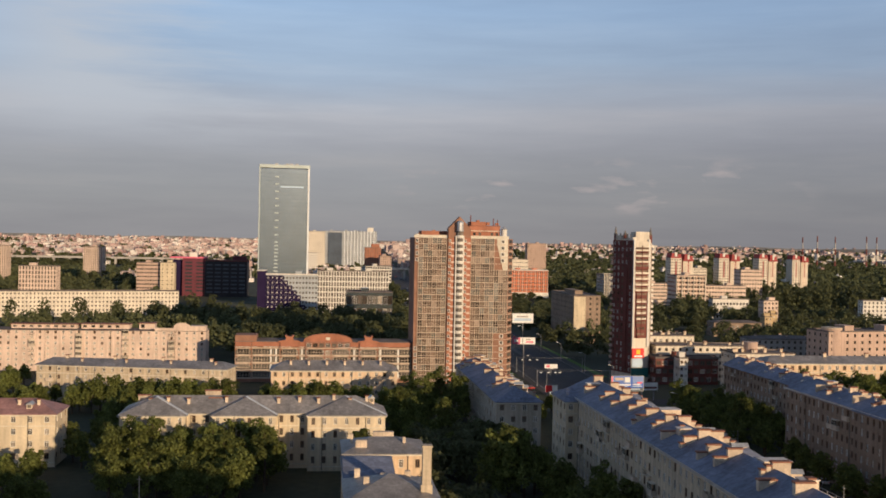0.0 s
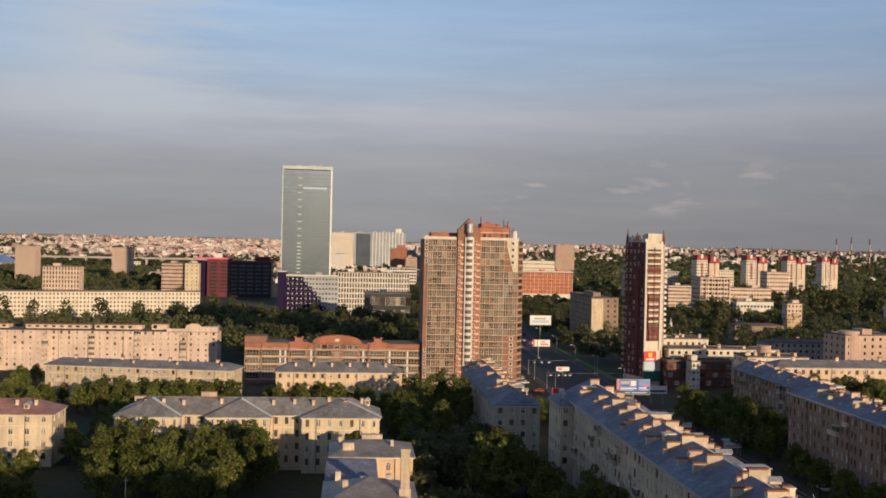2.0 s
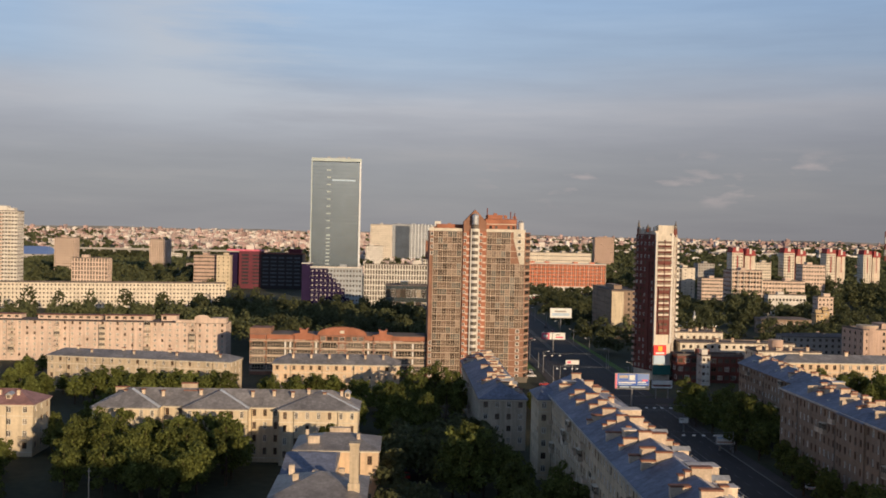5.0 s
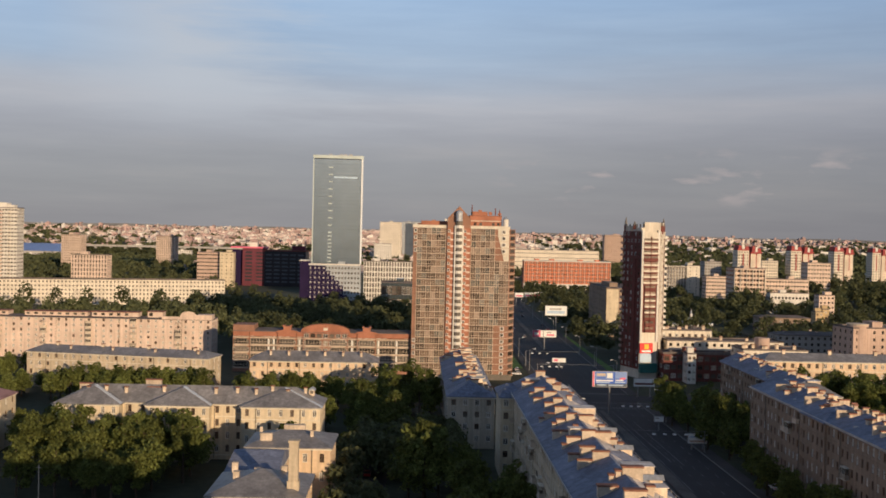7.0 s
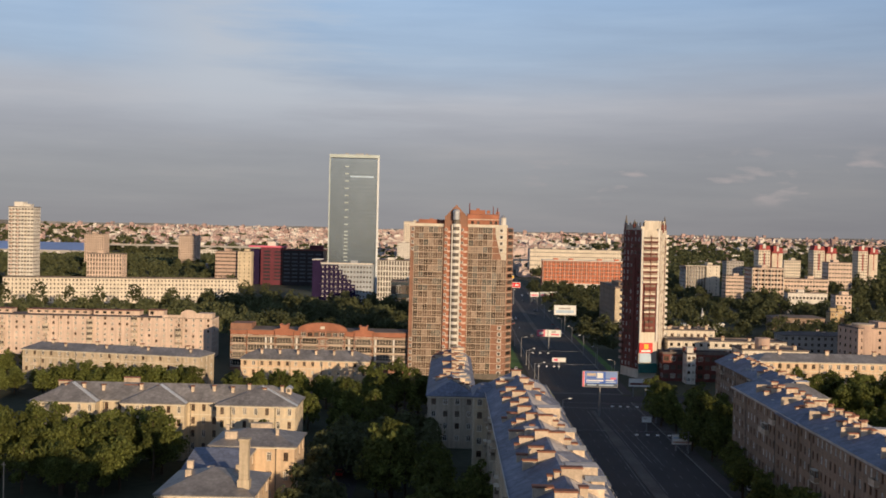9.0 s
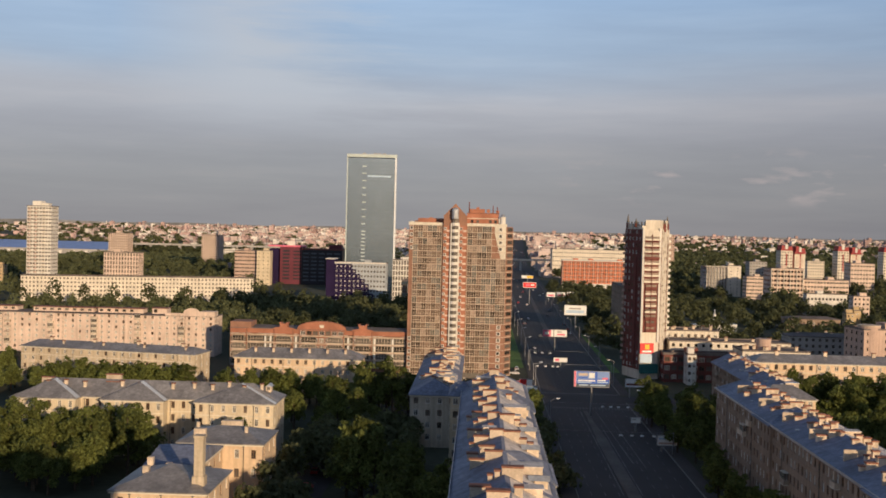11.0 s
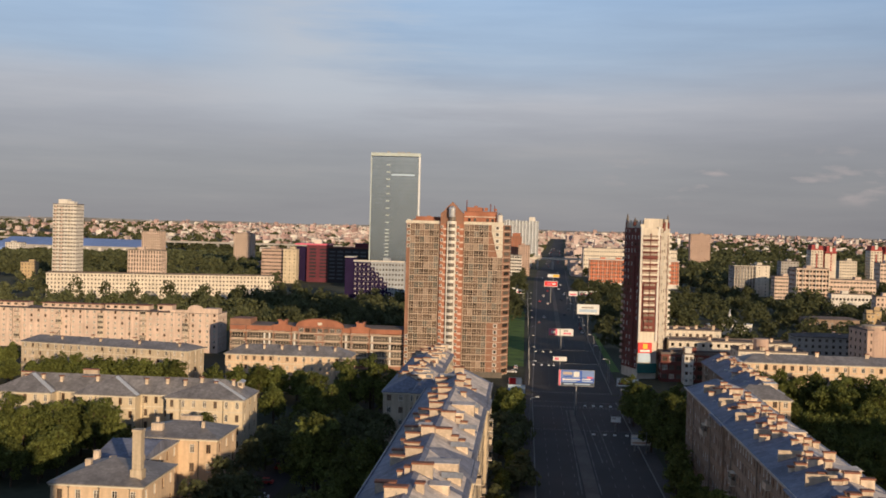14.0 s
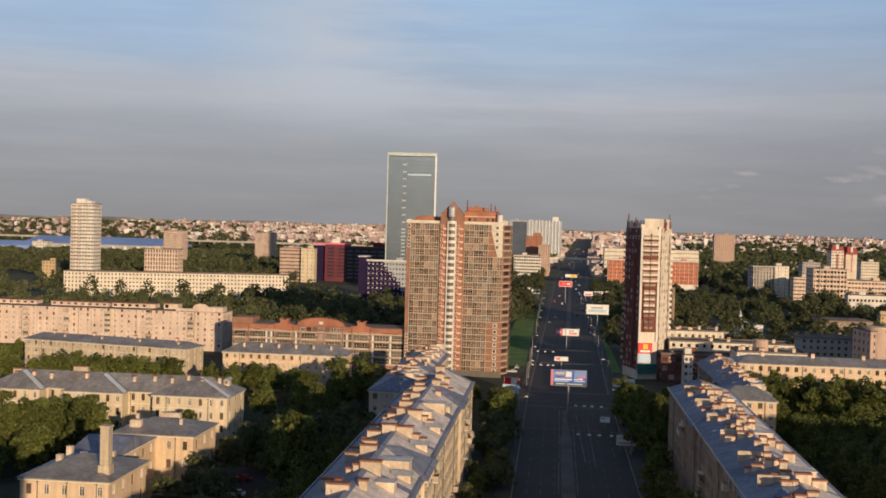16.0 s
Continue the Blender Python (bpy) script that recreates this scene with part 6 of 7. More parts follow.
part("roof_edge", Build().tube((0, 0, 24.4), (0, 0, 25), 4.8, 4.8, 20), M["stack"], _o)
block("low cream house with dark flat roof", 46, 482, 0, 24, 15, 18.4, 5, "pale", win=(1.3, 1.4), seed=96, heads=False)
block("long low cream house with dark flat roof", 44, 460, 0, 52, 14, 15.8, 5, "pale", win=(1.3, 1.4), seed=97, heads=False)
_o = block("pale flat block with round stair drum", 65.5, 420, 0, 26.5, 16, 16.6, 5, "pale", win=(1.4, 1.4), seed=98, heads=False)
part("stair_drum", Build().tube((10.5, 9, 16.4), (10.5, 9, 21.0), 3.0, 3.0, 16), M["rose"], _o)
block("long grey house in shade", 109, 506, 0, 44, 14, 15, 5, "concrete", win=(1.3, 1.4), seed=99, lid=True, top="tar")
_rv = random.Random(61)
for _x0, _x1, _y0, _z in ((46, 94, 462, 16.2), (48, 68, 485, 18.8), (67, 90, 423, 17.0), (110, 152, 509, 15.8)):
    for _i in range(7):
        _x = _rv.uniform(_x0, _x1)
        _v = thing("roof_vent", "small rendered vent box on a felt roof", "vent", "roof vents", pose(_x, _y0 + _rv.uniform(1, 8), _z))
        _h = _rv.uniform(0.7, 1.6)
        part("body", Build().box(-0.6, 0.6, -0.5, 0.5, -0.8, _h), M["stack"], _v)
        part("cap", Build().box(-0.75, 0.75, -0.65, 0.65, _h, _h + 0.15), M["cap"], _v)
block("small yellow rendered house among trees", 208.0, 704, 0, 4.6, 7, 14.6, 4, "yellow", win=(1.2, 1.3), seed=100)
block("low yellow rendered house among trees", 202.6, 702, 0, 5.2, 8, 12.8, 4, "yellow", win=(1.2, 1.3), seed=101)
block("pale brown rendered house behind a yellow house", 227, 760, 0, 11.5, 10, 21, 6, "blush", win=(1.3, 1.4), seed=110)
block("pale slab beside a red-topped tower", 322.5, 1180, 0, 18.5, 16, 36, 11, "pale", win=(1.3, 1.4), pitch=2.8, seed=111)
block("low white hall beyond river trees", -525, 1985, 0, 34, 18, 13.4, 3, "white", win=(2.0, 1.8), pitch=4, seed=112)
block("low white block with square windows", 222.3, 852, 0, 31.7, 10, 17.1, 3, "white", win=(1.8, 1.8), pitch=3.0, seed=102)
block("small yellow house among trees", -507, 990, 0, 13.5, 10, 17, 5, "yellow", win=(1.2, 1.3), seed=103)
block("white stepped apartment house with balconies", 307, 760, 0, 30, 8, 22, 7, "white", win=(1.4, 1.6), seed=104)


# ---- trees ----
def leaf_quads(rng, blobs, per, size, squash=0.9, inner=0.55):
    """Leaf clumps spread through the outer part of several blobs, with ragged edges: arrays of corners."""
    out = []
    for cx, cy, cz, r in blobs:
        n = int(per * r * r)
        d = rng.normal(size=(n, 3))
        d /= np.linalg.norm(d, axis=1)[:, None]
        d[:, 2] = np.where(d[:, 2] < -0.6, -d[:, 2], d[:, 2])
        f = rng.random((3, 3)) * 3 + 1.5                     # lumps on the skin
        ph = rng.random(3) * 6.28
        lump = 1 + 0.12 * np.sin(d @ f + ph).sum(axis=1)
        rad = r * lump * (inner + (1.05 - inner) * rng.random(n) ** 0.7 + 0.34 * (rng.random(n) > 0.88) * rng.random(n))
        c = np.stack([cx + d[:, 0] * rad, cy + d[:, 1] * rad, cz + d[:, 2] * rad * squash], 1)
        nrm = d * 0.9 + rng.normal(size=(n, 3)) * 0.5 + np.array([0, 0, 0.25])
        nrm /= np.linalg.norm(nrm, axis=1)[:, None]
        t = np.cross(nrm, rng.normal(size=(n, 3)))
        t /= np.linalg.norm(t, axis=1)[:, None]
        s = np.cross(nrm, t)
        k = size * (0.5 + 1.0 * rng.random(n))[:, None]
        out.append(np.stack([c - t * k, c - s * k * 0.7 + nrm * k * 0.3, c + t * k, c + s * k * 0.7 - nrm * k * 0.2], 1))
    return np.concatenate(out)


def leaf_mesh(name, quads, material):
    me = bpy.data.meshes.new(name)
    n = len(quads)
    me.from_pydata(quads.reshape(-1, 3).tolist(), [], np.arange(n * 4).reshape(n, 4).tolist())
    me.materials.append(material)
    me.update()
    return me


def tree(seed, h, r, label):
    """A leafy tree: tapered trunk with limbs and twigs, and an uneven crown of leaf clumps with gaps."""
    rng = np.random.default_rng(seed)
    o = thing("tree", label, "tree", "trees")
    b = Build()
    top = (rng.uniform(-0.6, 0.6), rng.uniform(-0.6, 0.6), h * 0.86)
    b.tube((0, 0, -0.2), (0.15, 0.1, h * 0.4), 0.32, 0.2, 8)
    b.tube((0.15, 0.1, h * 0.38), top, 0.2, 0.05, 6)
    blobs = [(top[0], top[1], h - r * 0.3, r * 0.3), (0, 0, h * 0.6, r * 0.5)]
    n = 9
    for i in range(n):
        a = i * 2.4 + rng.random()
        u = (i + rng.random()) / n
        z = h * (0.26 + 0.58 * u)
        q = r * (0.95 - 0.62 * u * u) * rng.uniform(0.5, 0.8)
        c = (math.cos(a) * q, math.sin(a) * q, z)
        b.tube((0.12, 0.08, z - h * 0.1), c, 0.11, 0.03, 5)
        big = r * rng.uniform(0.3, 0.46)
        blobs.append((*c, big))
        for _ in range(3):
            e = rng.normal(size=3)
            e /= np.linalg.norm(e)
            w = big * rng.uniform(0.7, 1.15)
            blobs.append((c[0] + e[0] * w, c[1] + e[1] * w, c[2] + e[2] * w * 0.9 + 0.25, big * rng.uniform(0.32, 0.62)))
    part("trunk", b, M["bark"], o)
    part("crown", leaf_mesh("crown", leaf_quads(rng, blobs, 54, 0.3), M["leaf"]), None, o)
    return o


TREES = [tree(1, 14.0, 5.0, "broad leafy lime tree with dense green crown"), tree(2, 16.0, 4.6, "tall leafy tree with uneven green crown"),
         tree(3, 12.0, 4.4, "rounded leafy tree with olive-green crown"), tree(4, 13.0, 3.8, "upright leafy tree with sparse crown edge"),
         tree(5, 10.0, 3.8, "low leafy street tree with green crown")]
_first = set()
_rt = random.Random(77)


def plant(x, y, h):
    """Puts a tree of about that height at a place."""
    i = min(range(5), key=lambda k: abs((14, 16, 12, 13, 10)[k] - h) + _rt.random() * 3)
    k = h / (14, 16, 12, 13, 10)[i]
    m = pose(x, y, 0, 0, 0, _rt.uniform(0, 360))
    if i not in _first:
        _first.add(i)
        t = TREES[i]
        t.matrix_basis = m
    else:
        t = copy_thing(TREES[i], m)
    t.scale = (k * _rt.uniform(0.92, 1.1), k * _rt.uniform(0.92, 1.1), k)


def grove(x0, x1, y0, y1, step, h0, h1, keep=None):
    y = y0
    while y <= y1:
        x = x0 + _rt.uniform(0, step * 0.5)
        while x <= x1:
            px, py = x + _rt.uniform(-0.28, 0.28) * step, y + _rt.uniform(-0.28, 0.28) * step
            if keep is None or keep(px, py):
                plant(px, py, _rt.uniform(h0, h1))
            x += step
        y += step


grove(-162, -119, 252, 270, 7.0, 13.8, 17.0)                       # garden before the courtyard house
grove(-158, -130, 236, 246, 8.0, 9.5, 13.0)
for _x, _y, _h in ((-139.4, 236, 12.5), (-135, 233, 11.5), (-143, 240, 12.0), (-128.5, 243, 13.0), (-98.5, 262, 14.0)):
    plant(_x, _y, _h)
grove(-200, -168, 222, 268, 10.0, 7.0, 9.5)                        # by the pink-roofed house
grove(-55, -46, 122, 252, 8.5, 11.0, 14.0)
grove(-178, -166, 278, 372, 9.0, 8.0, 10.5)
for _x, _y, _h in ((-64.8, 239, 19.0), (-61.5, 236, 17.5), (-68.5, 241, 17.5), (-65, 235, 17.0), (-57, 246, 12.5), (-73, 300, 16.5), (-66, 334, 19.5), (-74, 340, 18.5), (-69, 350, 19.5), (-78, 352, 17.5), (-84, 330, 15.5),
                   (-81, 318, 14.0), (-88, 345, 13.0), (-62, 352, 14.0)):
    plant(_x, _y, _h)
grove(-86, -64, 262, 372, 10.5, 7.0, 9.5)                         # behind the courtyard
grove(-196, -142, 368, 380, 6.5, 10.0, 13.0)                        # before the long low house
grove(-232, -220, 330, 440, 11.0, 8.0, 10.0)
grove(-224, -206, 366, 394, 7.5, 7.0, 9.5)
grove(-126, -92, 358, 372, 7.5, 10.0, 13.2)
grove(-165, -95, 310, 336, 11.0, 9.5, 12.5)
grove(-23.5, -19.5, 190, 345, 8.5, 4.6, 6.2)                      # avenue trees
grove(-36, -20, 346, 372, 8.0, 6.0, 9.0)
for _x, _y, _h in ((-21, 338, 11.5), (-22, 330, 10.0), (-20.5, 346, 10.5)):
    plant(_x, _y, _h)
grove(18.5, 40.0, 294, 366, 9.0, 8.0, 10.5)
for _x, _y, _h in ((17.6, 354, 15.0), (19.8, 349, 13.5), (21.5, 344, 12.0), (23.0, 312, 16.5), (25.5, 318, 15.0), (27.5, 306, 14.0), (33, 352, 13.0)):
    plant(_x, _y, _h)
grove(18.8, 22.0, 190, 290, 8.0, 8.5, 11.5)
grove(62, 124, 226, 326, 10.5, 10.0, 15.0)                         # big garden behind the far row
grove(60, 132, 334, 363, 8.5, 15.5, 18.5)
grove(58, 66, 305, 330, 8.0, 12.5, 15.5)
grove(48, 60, 200, 282, 11.0, 9.0, 12.0)


def woods(name, label, spots, h0, h1, r0, r1, per, size, seed):
    """A far wood: crowns of leaf clumps joined in one mesh."""
    rng = np.random.default_rng(seed)
    qs = []
    for x, y in spots:
        h, r, g = rng.uniform(h0, h1), rng.uniform(r0, r1), land(y)
        blobs = [(x, y, h - r * 0.55, r * 0.55), (x, y, h * 0.55, r * 0.85)]
        for _ in range(6):
            a, u = rng.uniform(0, 6.28), rng.random()
            q = r * (1.0 - 0.55 * u)
            blobs.append((x + math.cos(a) * q, y + math.sin(a) * q, h * (0.3 + 0.55 * u), r * rng.uniform(0.3, 0.6)))
        qs.append(leaf_quads(rng, [(bx, by, bz + g, br) for bx, by, bz, br in blobs], per, size, 0.9, 0.78))
    ob = new(name, leaf_mesh(name, np.concatenate(qs), M["leafd"]))
    tagged(ob, label, "trees", "", "stuff")


def scatter(n, x0, x1, y0, y1, seed, keep=lambda x, y: True):
    r = random.Random(seed)
    out = []
    while len(out) < n:
        p = (r.uniform(x0, x1), r.uniform(y0, y1))
        if keep(*p):
            out.append(p)
    return out


woods("garden_trees", "leafy garden trees beyond the house row", scatter(75, 128, 190, 240, 364, 11), 10, 16, 3.2, 4.6, 22.0, 0.42, 11)
woods("garden_trees", "dense leafy trees of a shaded courtyard", scatter(72, -84, -56, 160, 300, 31, lambda x, y: not (-76 < x < -56 and 204 < y < 250)), 8, 11.5, 3, 4.4, 14.0, 0.5, 31)
woods("avenue_trees", "low leafy trees along a shaded footway", scatter(42, -25.5, -16.5, 165, 335, 32, lambda x, y: abs(y - 330) > 8 or x < -18), 4.5, 6.8, 2.2, 3.2, 14.0, 0.5, 32)
woods("park_trees", "dark leafy park trees behind brick houses", scatter(150, -150, -32, 505, 690, 1), 13, 19, 4, 6, 5.0, 0.82, 1)
woods("park_trees", "dark leafy trees between panel blocks", scatter(230, -420, -150, 520, 690, 2, lambda x, y: y < 700 + (x + 374) * 0.3), 10, 16, 3.5, 5.5, 5.0, 0.82, 2)
woods("park_trees", "dark leafy trees by an office quarter", scatter(160, -260, -30, 690, 790, 3, lambda x, y: not (-165 < x < -100 and y > 760) and y < 700 + (x + 260) * 0.7), 10, 17, 3.5, 5.5, 5.0, 0.82, 3)
woods("avenue_trees", "leafy trees along a distant avenue", scatter(130, -70, -20, 700, 1500, 4, lambda x, y: not (-56 < x < -10 and 1245 < y < 1295) and not (-30 < x and y > 1395)), 8, 14, 3, 5, 5.0, 0.82, 4)
woods("avenue_trees", "leafy trees beside the avenue shops", scatter(110, 24, 70, 520, 1140, 5, lambda x, y: x > 22 + bend(y) and not (42 < x < 70 and 600 < y < 705)), 8, 13, 3, 4.5, 5.0, 0.82, 5)
woods("park_trees", "dark leafy park between hospital blocks", scatter(330, 50, 330, 520, 880, 6, lambda x, y: not (196 < x < 216 and 680 < y < 712) and not (95 < x < 124 and 640 < y < 676) and not (154 < x < 198 and 668 < y < 706) and not (216 < x < 260 and 806 < y < 868)), 9, 15, 3.5, 5.5, 5.0, 0.82, 6)
woods("park_trees", "dark leafy park beyond the hospital", scatter(420, 60, 640, 920, 1500, 7, lambda x, y: not (40 < x < 160 and y < 1190) and not (180 < x < 300 and y < 1080)), 9, 15, 4, 6.5, 2.4, 1.28, 7)
woods("park_trees", "dark leafy belt behind the white tower", scatter(380, -700, -260, 850, 1400, 8, lambda x, y: not (-350 < x < -290 and y < 870) and not (-535 < x < -480 and 900 < y < 1005) and not (-300 < x < -230 and y > 1050)), 10, 16, 4, 6.5, 2.4, 1.28, 8)
woods("park_trees", "tall dark trees before red-topped towers", scatter(260, 290, 640, 900, 1100, 12, lambda x, y: not (298 < x < 332 and 985 < y < 1012)), 19, 27, 4, 6, 2.4, 1.28, 12)
woods("far_woods", "far belt of dark trees", scatter(1300, -1500, 1700, 1500, 2600, 9, lambda x, y: -0.62 * y < x < 0.66 * y and abs(x - bend(y)) > 40 and not (x < -380 and y < 2300)), 8, 15, 4, 8, 0.5, 2.7, 9)
woods("far_woods", "far belt of dark trees", scatter(900, -2600, 2900, 2600, 4300, 10, lambda x, y: -0.62 * y < x < 0.66 * y and abs(x - bend(y)) > 30 and (x > 0.09 * y or x < -0.3 * y or (x * 7 + y) % 10 < 2)), 9, 17, 6, 12, 0.2, 4.4, 10)


woods("park_trees", "tall leafy trees before a long white block", [(-352 + 21 * i + _rt.uniform(-6, 6), 700 + 9 * i + _rt.uniform(-10, 10)) for i in range(9)], 16, 22, 4, 6, 5.0, 0.82, 14)


woods("park_trees", "leafy trees round a white tower", scatter(120, -580, -396, 640, 850, 24, lambda x, y: not (-412 < x < -390 and y < 662)), 8, 14, 3.5, 5.5, 3.2, 1.0, 24)
woods("far_woods", "low trees round blue-roofed sheds", scatter(700, -1500, -400, 1380, 1880, 26, lambda x, y: x > -0.66 * y and not (-1070 < x < -840 and 1640 < y < 1735) and not (-1030 < x < -700 and y > 1735)), 4, 7.5, 5, 9, 0.7, 2.4, 26)
woods("far_woods", "low trees beyond blue-roofed sheds", scatter(420, -1600, -420, 2010, 2340, 27, lambda x, y: x > -0.66 * y), 5, 9, 5, 9, 0.6, 2.6, 27)
woods("avenue_trees", "leafy trees before a grey slab", [(40 + 4.2 * i, 618 + _rt.uniform(-6, 4)) for i in range(7)], 10, 17, 3, 4.5, 6.0, 0.75, 28)
woods("park_shrubs", "low trees and shrubs by an office quarter", scatter(110, 62, 200, 880, 1120, 25), 5, 8.5, 3, 5, 3.2, 1.0, 25)
woods("park_trees", "tall leafy trees before hospital blocks", scatter(34, 196, 290, 858, 892, 21), 15, 21, 4, 6, 4.2, 0.9, 21)
woods("park_trees", "leafy trees before a low white block", scatter(16, 214, 262, 812, 838, 22), 10, 13, 3.5, 5, 5.0, 0.82, 22)
woods("park_trees", "leafy trees round a yellow house", scatter(9, 192, 218, 676, 688, 23), 6, 8.5, 3, 4.5, 5.0, 0.82, 23)

# ---- signs, lamps, cars, small things ----
def billboard(x, y, zc, w, h, label, paints, posts=1):
    """A framed advertising board on a post. paints: rectangles (x0, x1, z0, z1, material) in shares of the face."""
    o = thing("billboard", label, "billboard", "billboards", pose(x, y, 0))
    part("panel", Build().box(-w / 2, w / 2, -0.25, 0.25, zc - h / 2, zc + h / 2), M["signwhite"], o)
    fr = Build()
    for a in ((-w / 2 - 0.12, w / 2 + 0.12, zc + h / 2, zc + h / 2 + 0.15), (-w / 2 - 0.12, w / 2 + 0.12, zc - h / 2 - 0.15, zc - h / 2),
              (-w / 2 - 0.12, -w / 2, zc - h / 2, zc + h / 2), (w / 2, w / 2 + 0.12, zc - h / 2, zc + h / 2)):
        fr.box(a[0], a[1], -0.3, 0.3, a[2], a[3])
    part("border", fr, M["steel"], o)
    for i, (a, e, k0, k1, mat) in enumerate(paints):
        part("print", Build().box(-w / 2 + a * w, -w / 2 + e * w, -0.262 - 0.004 * i, -0.25, zc - h / 2 + k0 * h, zc - h / 2 + k1 * h), M[mat], o)
    for i in range(posts):
        px = 0 if posts == 1 else -w * 0.3 + w * 0.6 * i
        part("post", Build().tube((px, 0, 0), (px, 0, zc - h / 2), 0.3, 0.28, 8), M["steel"], o)
    return o


billboard(-0.3, 357.5, 12.5, 11.8, 5.2, "wide billboard on a post with white, blue and pink printed bars",
          [(0.06, 1.0, 0.0, 1.0, "signblue"), (0.0, 0.05, 0, 1, "signpink"), (0.06, 1.0, 0.0, 0.2, "darkglass"), (0.66, 1.0, 0.55, 1.0, "bluemetal"), (0.08, 0.6, 0.5, 0.94, "bluemetal"),
           (0.12, 0.38, 0.72, 0.88, "mull"), (0.42, 0.58, 0.58, 0.92, "signwhite"), (0.12, 0.38, 0.55, 0.64, "signblue"), (0.1, 0.6, 0.36, 0.45, "signwhite"), (0.1, 0.5, 0.26, 0.32, "signsky"),
           (0.66, 0.9, 0.4, 0.48, "signwhite"), (0.66, 0.96, 0.28, 0.35, "signsky"), (0.7, 0.94, 0.74, 0.86, "bluemetal"), (0.14, 0.4, 0.08, 0.15, "signsky"), (0.46, 0.9, 0.08, 0.15, "signsky"), (0.8, 0.96, 0.5, 0.62, "signpink")])
billboard(1.2, 556, 8.6, 12.6, 3.5, "white and red billboard on a median post", [(0, 0.34, 0, 1, "signpink"), (0.08, 0.26, 0.3, 0.7, "signwhite"), (0.44, 0.47, 0, 1, "steel"), (0.6, 0.92, 0.2, 0.45, "signpink"), (0.6, 0.8, 0.6, 0.8, "concrete")])
billboard(21.2, 661, 13.2, 13.6, 6.0, "pale billboard beside the avenue", [(0.08, 0.9, 0.2, 0.5, "signsky"), (0.2, 0.75, 0.6, 0.75, "concrete")])
billboard(3.6, 900, 16.0, 11.2, 4.6, "red billboard on a tall median post", [(0.02, 0.98, 0.06, 0.94, "signred"), (0.2, 0.5, 0.3, 0.7, "signpink"), (0.6, 0.85, 0.35, 0.65, "signwhite")])
billboard(11.5, 1120, 13.2, 12, 3, "yellow and white billboard over the avenue median", [(0, 0.3, 0, 1, "signwhite"), (0.45, 1, 0.1, 0.9, "signyel")])
for _x, _y in ((-22, 940), (-31, 960), (24, 930), (33, 935), (42, 945)):
    billboard(_x, _y, 6.5, 7.5, 3.8, "small pale billboard beside the avenue", [(0.1, 0.9, 0.15, 0.5, "signpink")], 2)
billboard(-1.9, 474, 4.6, 6.0, 1.8, "low pale sign box on the median", [(0.1, 0.4, 0.2, 0.8, "signpink")])
billboard(10.9, 331, 3.7, 2.9, 1.6, "small white sign box beside the carriageway", [(0.1, 0.5, 0.55, 0.8, "concrete")])
billboard(15.6, 302, 3.3, 5.6, 2.8, "pale billboard among avenue trees", [(0.06, 0.94, 0.12, 0.3, "rose"), (0.06, 0.94, 0.6, 0.75, "signsky")], 2)
billboard(-20.4, 380, 4.4, 6.0, 3.4, "pale blue billboard by the footway", [(0, 1, 0, 1, "signsky")], 2)
billboard(-21.0, 388, 6.2, 4.6, 2.6, "red and white kiosk sign", [(0, 0.55, 0, 1, "signred"), (0.6, 1, 0.1, 0.9, "signwhite")], 2)
billboard(21, 400, 5.6, 8.0, 3.0, "pale shop sign by the side street", [(0.05, 0.95, 0.2, 0.45, "maroon")], 2)


def span_lamps(y, xs, z):
    """Lamps hung on a wire across the carriageway, from posts at its edges."""
    for side in (-15.6, 16.6):
        p = thing("lamp_post", "grey steel lamp post at the kerb", "lamp post", "lamp posts", pose(side, y, 0))
        part("pole", Build().tube((0, 0, 0), (0, 0, z + 1.2), 0.16, 0.1, 8), M["steel"], p)
        part("base", Build().tube((0, 0, 0), (0, 0, 0.9), 0.28, 0.26, 8), M["steel"], p)
    w = thing("span_wire", "wire across the avenue carrying lamps", "wire", "span wires", pose(0, y, 0))
    part("wire", Build().tube((-15.6, 0, z + 0.9), (16.6, 0, z + 0.9), 0.03, 0.03, 4), M["steel"], w)
    for x in xs:
        k = part("lamp", Build().box(-0.45, 0.45, -0.3, 0.3, -0.25, 0.1), M["lamp"], w, "pale hanging lamp", m=Matrix.Translation((x, 0, z)))
        part("hanger", Build().tube((0, 0, 0.1), (0, 0, 0.9), 0.03, 0.03, 4), M["steel"], k)


span_lamps(298, (1.9, 5.0, 7.8, 11.2), 5.2)
span_lamps(345, (2.1, 4.8, 7.3, 10.3), 5.4)
span_lamps(440, (-14.0, -10.6, -7.6, -5.6), 6.0)
span_lamps(488, (-12.7, -9.2, -5.6), 6.0)


def street_lamp(x, y, h, face):
    o = thing("street_lamp", "grey street lamp with curved arm", "street lamp", "street lamps", pose(x, y, 0, 0, 0, face))
    part("pole", Build().tube((0, 0, 0), (0, 0, h), 0.15, 0.09, 8), M["steel"], o)
    part("arm", Build().tube((0, 0, h - 0.1), (1.9, 0, h + 0.5), 0.06, 0.05, 6), M["steel"], o)
    part("head", Build().box(1.6, 2.7, -0.2, 0.2, h + 0.4, h + 0.6), M["lamp"], o)
    return o


